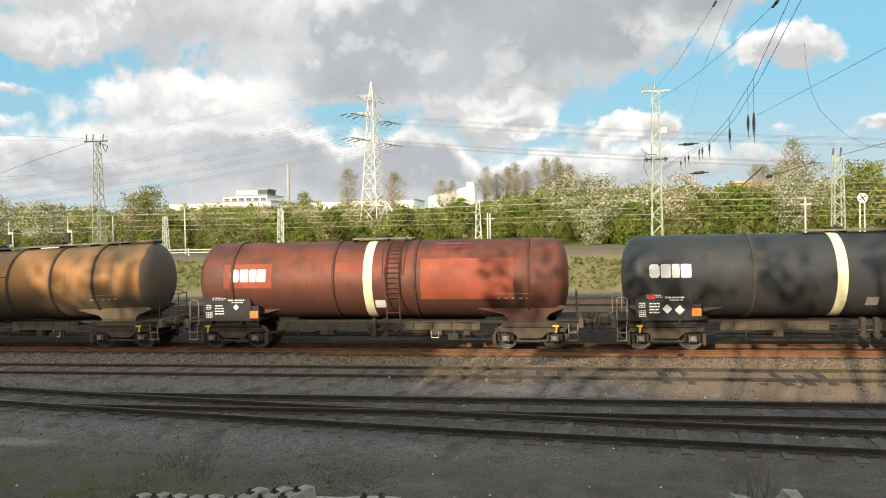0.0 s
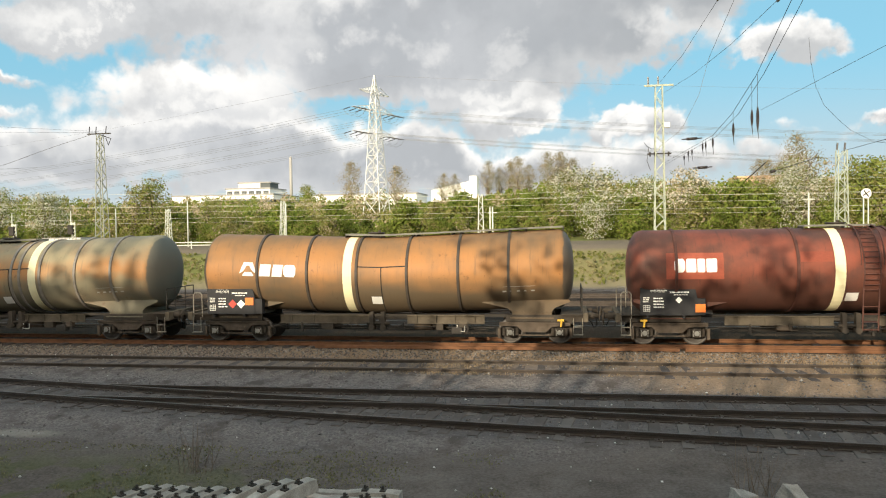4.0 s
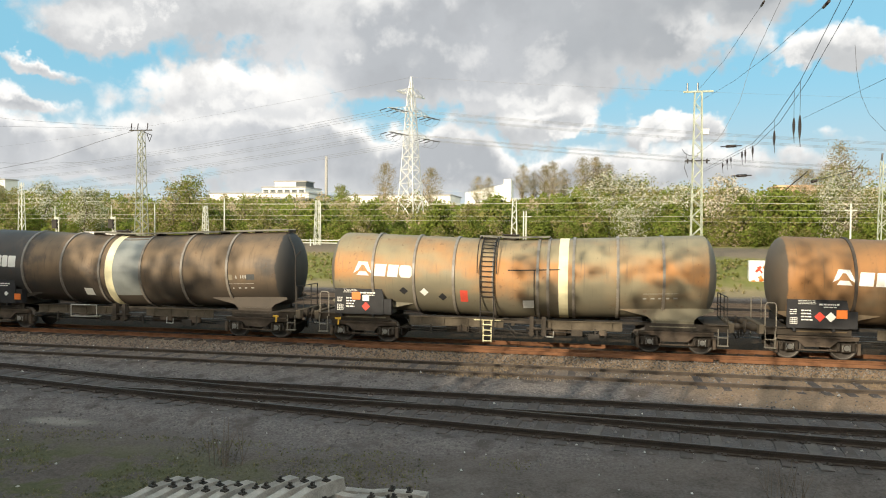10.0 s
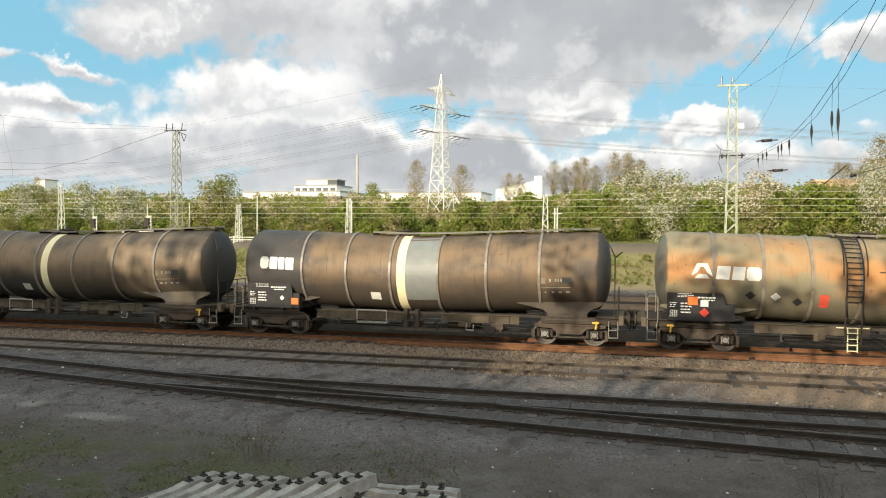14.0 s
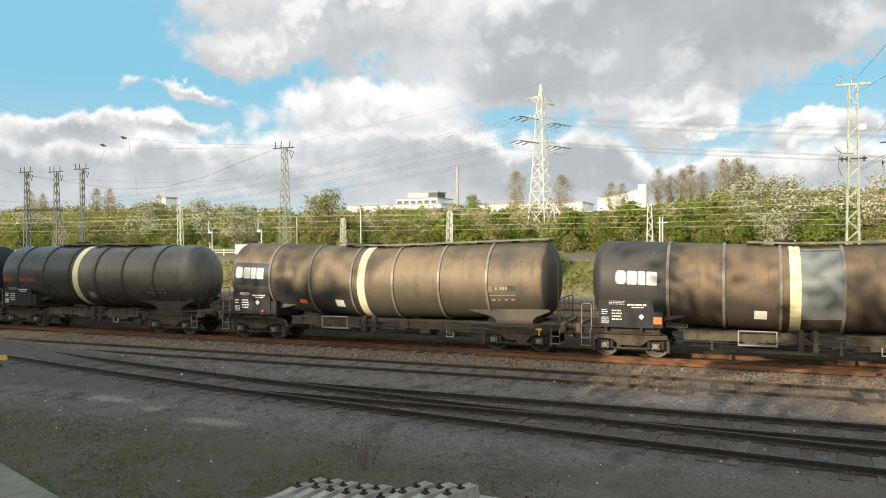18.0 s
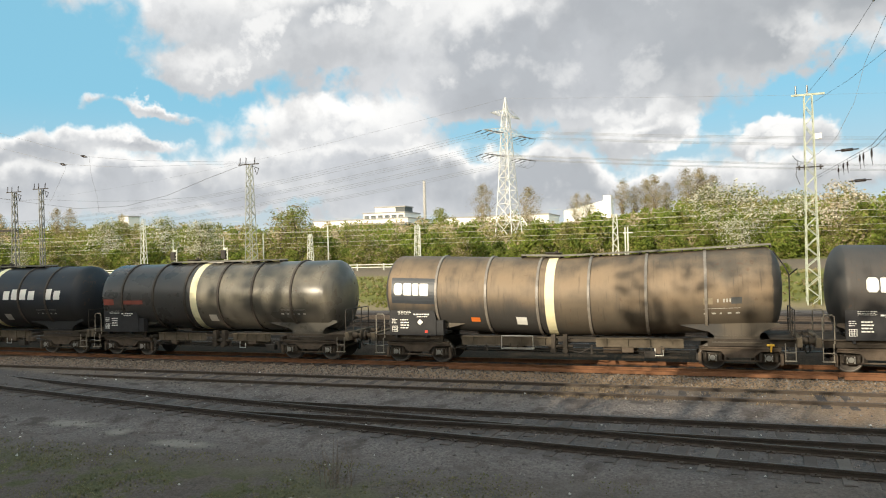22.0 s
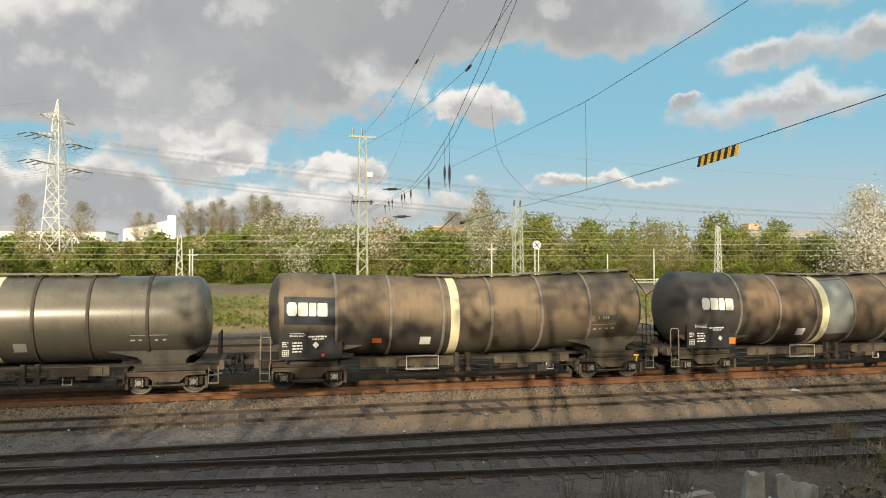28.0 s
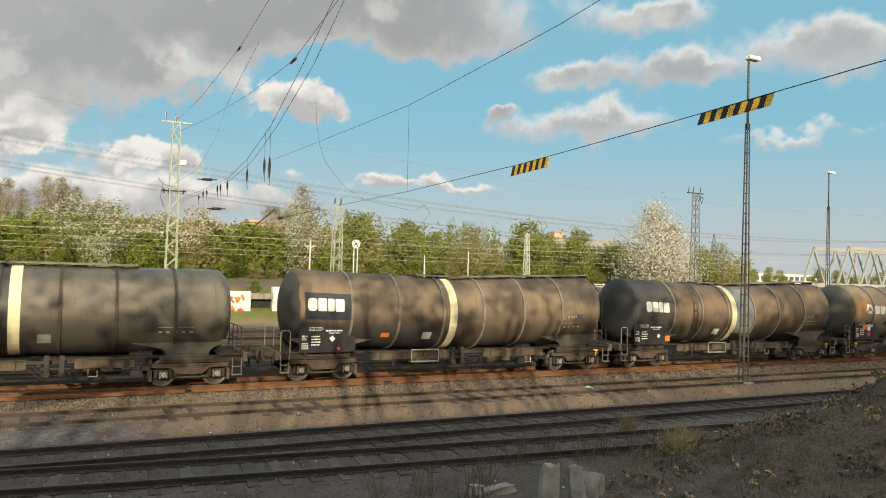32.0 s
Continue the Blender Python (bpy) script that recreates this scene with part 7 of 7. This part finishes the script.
block("office_block", "far grey office block over the trees", 214, 252, 300, 312, 8, 22.5, M["bld_grey"], 9)
block("roof_hut", "small orange plant hut on the far roof", 214.5, 220, 301, 306, 22.9, 25.4, M["roof_orange"])
block("terrace", "far pale terrace of houses", 240, 330, 330, 340, 2, 8.5, M["bld_white"], 18)
block("terrace", "far pale terrace of houses", 330, 420, 310, 320, 2, 9, M["bld_white"], 18)

# ---- trees and bushes ----
M["leaf_green"] = leaf_mat("fresh_spring_green", (0.112, 0.160, 0.026), (0.295, 0.345, 0.064), (0.17, 0.20, 0.04), 0.45)
M["leaf_olive"] = leaf_mat("olive_brown_buds", (0.155, 0.15, 0.045), (0.345, 0.32, 0.11), (0.24, 0.22, 0.075), 0.4)
M["leaf_bloom"] = leaf_mat("white_blossom", (0.42, 0.40, 0.30), (0.74, 0.72, 0.60), (0.50, 0.47, 0.35), 0.35)
M["leaf_young"] = leaf_mat("pale_young_green", (0.15, 0.195, 0.035), (0.37, 0.41, 0.10), (0.25, 0.27, 0.07), 0.45)
M["leaf_full_bloom"] = leaf_mat("full_white_blossom", (0.55, 0.53, 0.43), (0.86, 0.83, 0.74), (0.66, 0.62, 0.52), 0.35)
M["leaf_pink"] = leaf_mat("rosy_blossom", (0.50, 0.43, 0.32), (0.78, 0.70, 0.58), (0.55, 0.48, 0.36), 0.35)
M["leaf_bud"] = leaf_mat("brown_swelling_buds", (0.30, 0.245, 0.155), (0.52, 0.43, 0.28), (0.38, 0.31, 0.20), 0.3)


def leaf_quads(r, p, nrm_, leaf, slim=0.6):
    """Small tilted quads at points p that face along nrm_."""
    n = len(p)
    a = np.cross(nrm_, r.randn(n, 3))
    a /= np.linalg.norm(a, axis=1, keepdims=True) + 1e-6
    b = np.cross(nrm_, a)
    b /= np.linalg.norm(b, axis=1, keepdims=True) + 1e-6
    l = leaf * r.uniform(0.5, 1.3, (n, 1))
    a, b = a * l, b * l * slim
    return np.stack([p - a, p - b, p + a, p + b], 1).reshape(-1, 3)


def quad_mesh(name, vs, mats, mi):
    n = len(vs) // 4
    me_ = bpy.data.meshes.new(name)
    me_.from_pydata(vs.tolist(), [], np.arange(4 * n).reshape(n, 4).tolist())
    for x in mats:
        me_.materials.append(x)
    me_.polygons.foreach_set("material_index", mi)
    return me_


def crown_mesh(seed, h, w, clumps, per, leaf, mats, shape, base=0.1):
    """Leaf clumps as small tilted quads, thrown round many centres with gaps between them."""
    r = np.random.RandomState(seed)
    centres = []
    while len(centres) < clumps:
        u = r.uniform(-1, 1, 3)
        z = r.uniform(0, 1)
        rad = shape(z)
        if u[0] ** 2 + u[1] ** 2 > 1:
            continue
        k = 0.45 + 0.55 * r.rand()
        c = np.array([u[0] * rad * w * k, u[1] * rad * w * k, (base + (1 - base) * z) * h])
        c[:2] *= 1 + 0.35 * noise.noise(Vector((c[0] * 0.8, c[2] * 0.8, seed)))
        centres.append(c)
    s = 0.42 * (w * 0.22 + 0.25)
    c = np.repeat(np.array(centres), per, 0)
    mi = np.repeat(r.choice(len(mats), clumps, p=[x[1] for x in mats]), per)
    p = c + r.randn(len(c), 3) * (s, s, s * 0.8)
    p[:, 2] = np.maximum(p[:, 2], 0.02)
    out_ = (p - (0, 0, h * 0.45)) / (w, w, h * 0.6)
    nrm_ = out_ / (np.linalg.norm(out_, axis=1, keepdims=True) + 0.1) + r.randn(len(p), 3) * 0.5     # leaves face outwards
    return quad_mesh("crown", leaf_quads(r, p, nrm_, leaf), [x for x, _ in mats], mi)


def limbs_mesh(seed, h, w, depth, forks, mat, trunk=0.035, upright=0.55):
    r = random.Random(seed)
    bm = bm_new()

    def grow(p, d, l, rad, lev):
        q = p + d * l
        rod(bm, p, q, rad, rad * 0.68, 6 if lev == 0 else 4 if lev < 3 else 3, False)
        if lev >= depth:
            return
        for k in range(forks if lev else forks + 2):
            t = r.uniform(0.35, 1.0) if k else 1.0
            side = Vector((r.gauss(0, 1), r.gauss(0, 1), r.gauss(0, 0.4)))
            nd = (d * (0.9 + upright) + side.normalized() * r.uniform(0.45, 0.95)).normalized()
            grow(p + d * l * t, nd, l * r.uniform(0.58, 0.82), rad * (0.66 if k == 0 else 0.48), lev + 1)
    grow(Vector((0, 0, 0)), Vector((0, 0, 1)), h * 0.32, h * trunk, 0)
    for v in bm.verts:
        v.co.x *= w
        v.co.y *= w
    return mesh_of("trunk", bm, mat)


def plant(name, label, category, trunk, crown):
    ob = thing(name, pose(0, 0, -50), label, category)
    share("trunk", trunk, ob)
    if crown:
        share("crown", crown, ob)
    return ob


dome = lambda z: (1 - (2 * z - 0.75) ** 2 * 0.62) ** 0.5 if (2 * z - 0.75) ** 2 < 1.6 else 0.1
tall = lambda z: max(0.12, math.sin(min(max(z, 0.02), 0.98) * math.pi) ** 0.7)
cone = lambda z: max(0.08, (1 - z) ** 0.6 * min(1, z * 5 + 0.35))
Y, F = M["leaf_young"], M["leaf_full_bloom"]
G, O, B, K, D = M["leaf_green"], M["leaf_olive"], M["leaf_bloom"], M["leaf_pink"], M["leaf_bud"]
KINDS = {}


def kind(key, name, label, category, trunk, crowns):
    KINDS[key] = [plant(name, label, category, trunk, c) for c in crowns]


round_ = lambda z: max(0.2, (1 - (2 * z - 0.9) ** 2 * 0.72) ** 0.5) if (2 * z - 0.9) ** 2 < 1.38 else 0.2
stem = [limbs_mesh(s, 4.6, 1.0, 3, 2, M["bark"], 0.022) for s in (1, 2)]
kind("green", "bush", "fresh green spring bush on the slope", "bush", stem[0], [crown_mesh(s, 4.6, 2.9, 190, 15, 0.21, ((G, 0.80), (O, 0.20)), dome, 0.02) for s in (11, 12, 13)])
kind("olive", "bush", "olive-brown budding bush on the slope", "bush", stem[1], [crown_mesh(s, 4.2, 2.7, 170, 13, 0.19, ((G, 0.3), (O, 0.5), (D, 0.2)), dome, 0.02) for s in (21, 22)])
kind("bloom", "blossom_tree", "wild cherry tree in white blossom", "tree", limbs_mesh(5, 7.0, 1.1, 4, 2, M["bark"], 0.018), [crown_mesh(s, 7.4, 3.6, 260, 13, 0.14, ((B, 0.58), (G, 0.26), (O, 0.16)), round_, 0.05) for s in (31, 32)])
kind("pink", "blossom_tree", "tree in pale rosy blossom", "tree", limbs_mesh(6, 7.0, 1.0, 4, 2, M["bark"], 0.018), [crown_mesh(s, 7.2, 3.2, 220, 12, 0.14, ((K, 0.6), (O, 0.25), (D, 0.15)), round_, 0.05) for s in (35,)])
kind("green_tree", "tree", "young tree in fresh green leaf", "tree", limbs_mesh(7, 8.0, 1.2, 4, 2, M["bark"], 0.018), [crown_mesh(s, 8.2, 3.5, 230, 15, 0.20, ((Y, 0.7), (O, 0.3)), round_, 0.04) for s in (41, 42)])
kind("bare", "tree", "tall brown tree with swelling buds", "tree", limbs_mesh(8, 11.0, 1.15, 5, 2, M["bark"], 0.013, 0.8), [crown_mesh(s, 11.0, 3.0, 330, 14, 0.11, ((D, 0.7), (O, 0.3)), tall, 0.24) for s in (51, 52)])
kind("birch", "tree", "budding olive tree beside the line", "tree", limbs_mesh(9, 8.2, 1.2, 5, 2, M["bark"], 0.013, 0.8), [crown_mesh(s, 8.4, 3.2, 190, 13, 0.16, ((O, 0.5), (D, 0.22), (Y, 0.28)), round_, 0.06) for s in (55, 56)])
kind("big_bloom", "blossom_tree", "broad tree in full white blossom", "tree", limbs_mesh(10, 11.0, 1.2, 5, 2, M["bark"], 0.016), [crown_mesh(61, 11.4, 8.4, 620, 18, 0.15, ((F, 0.74), (D, 0.14), (O, 0.12)), cone, 0.04)])
kind("shade", "bare_tree", "tall bare tree standing behind the viewpoint", "tree", limbs_mesh(12, 17.0, 0.9, 3, 2, M["bark"], 0.026, 1.7), [crown_mesh(71, 17.5, 3.0, 17, 9, 0.28, ((D, 0.6), (O, 0.4)), tall, 0.74)])

rt = random.Random(77)


def put(key, x, y, size=1.0, z=None, group="slope bushes"):
    src = KINDS[key][rt.randrange(len(KINDS[key]))]
    m4 = pose(x, y, (terrain(x, y) if z is None else z) - 0.15, 0, 0, rt.uniform(0, 360))
    ob = copy_thing(src, m4)
    ob.scale = (size * rt.uniform(0.9, 1.15), size * rt.uniform(0.9, 1.15), size * rt.uniform(0.9, 1.1))
    return tagged(ob, group=group)


def zone(k, y):
    """Which plants grow at a bearing."""
    u = rt.random()
    if k < -0.70:
        return "olive" if u < 0.55 else "green" if u < 0.92 else "bloom"
    if k < -0.30:
        return "olive" if u < 0.5 else "green"
    if k < 0.0:
        return "olive" if u < 0.5 else "green"
    if k < 0.32:
        return "green" if u < 0.62 else "olive" if u < 0.96 else "bloom"
    return ("olive" if u < 0.5 else "green") if y < 91 else "birch" if u < 0.45 else "green_tree" if u < 0.85 else "olive"


for y, gap, size in ((88, 3.1, 0.66), (93, 3.2, 0.92), (99, 3.5, 1.0)):
    x = -1.45 * y
    while x < 1.05 * y:
        k = x / y
        what = zone(k, y)
        bare_ = -0.85 < k < -0.66
        if not (bare_ and rt.random() < (0.92 if y < 97 else 0.6)):
            put(what, x + rt.uniform(-1, 1), y + rt.uniform(-2.5, 2.5), (0.5 if bare_ or -0.287 < k < -0.228 else size) * rt.uniform(0.7, 1.12) * (0.9 if k > 0.34 else 1.0))
        x += gap * rt.uniform(0.8, 1.2)


def scrub(name, label, spots, mats, seed, clumps=26, per=13, leaf=0.26):
    """Countless bushes joined: leaf clumps over each spot (x, y, height, width, leaf kind)."""
    r = np.random.RandomState(seed)
    sp = np.array([(x, y, terrain(x, y) - 0.1, h, w, k) for x, y, h, w, k in spots])
    sp = np.repeat(sp, clumps, 0)
    n = len(sp)
    u = r.randn(n, 2) * 0.42
    top = np.maximum(0.25, 1 - (u ** 2).sum(1))
    c = np.stack([sp[:, 0] + u[:, 0] * sp[:, 4], sp[:, 1] + u[:, 1] * sp[:, 4], sp[:, 2] + sp[:, 3] * (0.1 + 0.87 * r.rand(n) ** 0.8) * top], 1)
    c, u, k = np.repeat(c, per, 0), np.repeat(u, per, 0), np.repeat(sp[:, 5], per)
    spread = np.repeat(np.minimum(sp[:, 3] * 0.14, 0.36), per)[:, None]
    p = c + r.randn(len(c), 3) * spread
    nrm_ = np.stack([u[:, 0] * 0.8, u[:, 1] * 0.8 - 0.4, np.full(len(u), 0.45)], 1) + r.randn(len(u), 3) * 0.45
    mi = np.where(r.rand(len(k)) < 0.8, k, r.randint(0, len(mats), len(k))).astype(int)
    return tagged(new(name, quad_mesh(name, leaf_quads(r, p, nrm_, leaf, 0.65), mats, mi)), label, "scrub", kind="stuff")


spots = []
for y, gap in ((104, 2.7), (109, 2.9), (115, 3.0), (121, 3.2), (128, 3.4), (135, 3.6), (142, 3.8), (149, 4.0), (156, 4.2), (163, 4.6)):
    x = -1.4 * y
    while x < (0.36 if y > 112 else 1.0) * y:
        k = x / y
        u = rt.random()
        which = (0 if u < 0.42 else 1 if u < 0.80 else 2) if k < -0.3 or k > 0.02 else (0 if u < 0.34 else 1 if u < 0.76 else 2)
        if 0.30 < k and y > 108:
            which = 0 if u < 0.4 else 1
        tall_ = 0.3 if -0.20 < k < -0.10 and y > 102 else 0.45 if (-0.24 < k < -0.03 and y > 118) or (-0.287 < k < -0.228 and y < 128) or (-0.86 < k < -0.66 and y < 118) else 1.0
        spots.append((x + rt.uniform(-1, 1), y + rt.uniform(-2, 2), tall_ * rt.uniform(2.4, 4.4), rt.uniform(2.2, 3.6), which))
        x += gap * rt.uniform(0.8, 1.2)
scrub("hillside_scrub", "green and olive scrub covering the far hillside", spots, [G, O, D], 5, 24, 12, 0.25)
spots = []
for y in (60.8, 62, 63.2, 64.4, 65.4):
    x = -1.25 * y
    while x < 0.95 * y:
        if not (10.5 < x < 22.5 and y < 64):
            spots.append((x + rt.uniform(-1, 1), y + rt.uniform(-0.8, 0.8), rt.uniform(0.16, 0.36), rt.uniform(1.8, 3.2), 0 if rt.random() < 0.65 else 1))
        x += rt.uniform(0.9, 1.7)
M["bank_green"] = leaf_mat("olive_bank_grass", (0.13, 0.145, 0.033), (0.26, 0.27, 0.075), (0.19, 0.19, 0.055), 0.45)
M["bank_dry"] = leaf_mat("dry_bank_grass", (0.20, 0.17, 0.08), (0.36, 0.31, 0.16), (0.27, 0.23, 0.12), 0.3)
scrub("bank_grass", "rough green grass and weeds on the bank", spots, [M["bank_green"], M["bank_dry"]], 6, 18, 12, 0.10)
spots = []
for y in (112, 118, 125):
    x = 0.30 * y
    while x < 1.15 * y:
        spots.append((x + rt.uniform(-1.5, 1.5), y + rt.uniform(-3, 3), rt.uniform(7.2, 10.4) * (1 - 0.25 * step(0.7, 1.1, x / y)), rt.uniform(2.6, 4.2), rt.choice((0, 1, 1, 2))))
        x += rt.uniform(2.6, 4.2)
scrub("far_thicket", "hazy olive and brown thicket behind the trees", spots, [G, O, D], 8, 40, 12, 0.22)
spots = []
for i in range(420):
    x = rt.uniform(10.5, 44)
    y = rt.uniform(5.0, 14.8 + 0.1 * max(x - 12, 0))
    if mound(x, y) > 0.12:
        spots.append((x, y, rt.uniform(0.12, 0.42), rt.uniform(0.4, 1.1), (0 if rt.random() < 0.72 else 1 if rt.random() < 0.55 else 2)))
scrub("heap_scrub", "matted brown brambles and dead grass over the heap", spots, [M["twig"], M["straw"], M["grass"]], 7, 12, 9, 0.055)
# single trees that stand out: bearing, distance, kind, size
for k, y, s in ((-0.835, 106, 0.95), (-0.765, 101, 1.0), (-0.745, 104, 0.8), (0.012, 100, 1.1), (0.045, 98, 1.1), (0.1, 97, 0.95), (0.285, 108, 1.15), (0.315, 100, 1)):
    put("bloom", k * y, y, s, group="hill trees")
for k, y, s in ((0.155, 96, 1), (0.175, 99, 0.95), (0.3, 94, 0.9)):
    put("pink", k * y, y, s, group="hill trees")
for k, y, s in ((0.25, 92, 1.2), (0.22, 94, 1.2), (-0.03, 95, 1.05)):
    put("green", k * y, y, s, group="hill trees")
for k, y, s in ((0.29, 112, 1), (-0.29, 185, 1.35), (-0.225, 190, 1.2), (-0.1, 175, 0.9), (-0.085, 178, 0.85), (-0.06, 172, 0.95), (-0.045, 176, 0.85), (-0.02, 172, 0.95), (-0.005, 176, 1), (0.012, 172, 0.9), (-0.16, 180, 0.75), (-0.145, 185, 0.8), (-0.07, 176, 0.9), (0, 178, 0.9), (0.255, 118, 0.75), (0.245, 122, 0.65), (0.27, 120, 0.7), (-1.22, 128, 0.7), (-1.19, 126, 0.65), (-1.06, 130, 0.75), (-1.03, 130, 0.65), (-0.92, 126, 0.65), (-0.56, 200, 0.55), (-0.46, 210, 0.6)):
    put("bare", k * y, y, s, group="hill trees")
for k, y, s in ((-0.355, 190, 1), (-0.594, 140, 0.85), (-0.93, 124, 0.7), (0.375, 92, 1), (0.45, 92, 1.05), (0.66, 90, 1), (0.76, 90, 0.95), (0.83, 92, 0.8)):
    put("green_tree", k * y, y, s, group="hill trees")
for k, y, s in ((1.09, 92, 0.85), (-0.615, 91, 0.95), (-0.585, 92, 1.0), (-0.50, 93, 0.7)):
    put("birch", k * y, y, s, group="hill trees")
for k, y, s in ((0.925, 78, 0.92), (0.965, 79, 0.82)):
    put("big_bloom", k * y, y, s, group="hill trees")
for i in range(46):     # low far woods to the right and left
    k = rt.uniform(0.9, 2.2)
    y = rt.uniform(150, 260)
    put(rt.choice(("green_tree", "birch", "olive")), k * y, y, rt.uniform(0.5, 0.85), group="far woods")
for x, y, s in ((-0.272 * 60, 64.5, 0.42), (-0.26 * 60, 64.8, 0.38), (15.2, 66.0, 0.22), (-0.24 * 62, 64.0, 0.35), (6.0, 65.5, 0.2), (-40, 66.5, 0.2)):
    put("green", x, y, s, group="bank bushes")
# unseen trees added behind the viewpoint to streak the ground and dapple the tanks
for x, y, s in ((-44.0, -15, 1.15), (-40.5, -14, 1.1), (-36.5, -15, 1.15), (-33.6, -16, 1.2), (-31.2, -14, 1.1), (-12.2, -15, 0.95), (-2.6, -16, 1.2), (7.2, -14.5, 1.25), (-14.2, -5.6, 0.92), (-9.6, -6.0, 0.94), (-4.6, -5.0, 0.88), (-1.2, -6.2, 1.05), (2.4, -5.4, 1.0), (5.2, -6.4, 1.05), (9.2, -5.6, 1.0), (10.2, -16, 1.2), (14.8, -15, 1.2), (19.5, -14, 1.25), (23.5, -16, 1.2), (28.0, -15, 1.2), (34.0, -15, 1.2)):
    put("shade", x, y, s, group="trees behind")
# three oversized green trees, also added out of view, shade the line's eastern end
for x, s in ((20.5, 2.2), (26.5, 2.35), (33.0, 2.3)):
    put("green_tree", x, -17.5, s, group="trees behind")
# a tall unseen hedge, added behind the viewpoint, keeps the foreground in shade
for i in range(22):
    put("olive", -25 + i * 4.2, -13.0 + rt.uniform(-0.8, 0.8), 2.3 * (rt.uniform(1.08, 1.2) if i % 4 == 1 else rt.uniform(0.72, 0.88)), group="hedge behind")
    put("green", -23 + i * 4.2, -15.6 + rt.uniform(-0.8, 0.8), 2.1 * rt.uniform(0.78, 0.95), group="hedge behind")
for group_ in KINDS.values():       # the patterns themselves stand in the far woods
    for i, ob in enumerate(group_):
        x, y = 260 + 11 * i + 40 * rt.random(), 240 + 20 * rt.random()
        ob.matrix_world = pose(x, y, terrain(x, y) - 0.15)


def travel(t):
    """How far the train has rolled at t seconds."""
    for (t0, s0), (t1, s1) in zip(TRAIN, TRAIN[1:]):
        if t <= t1:
            return s0 + (s1 - s0) * (t - t0) / (t1 - t0)
    return TRAIN[-1][1]


def motions():
    for spec, w in zip(SPECS, TRAIN_CARS):
        walk(w, [(t, pose(spec["x"] + s, LINE, 0)) for t, s in TRAIN])
    times, t = [0.0], 0.0
    while t < 31.9:
        s0 = travel(t)
        while t < 32.0 and travel(t) - s0 < 0.62:
            t += 1 / 30
        times.append(min(t, 32.0))
    times = sorted({round(v * 30) / 30 for v in times} | {32.0})
    for ws, k in WHEELS:
        walk(ws, [(t, pose(k, 0, 0.46, 0, math.degrees(travel(t) / 0.46), 0)) for t in times])


motions()
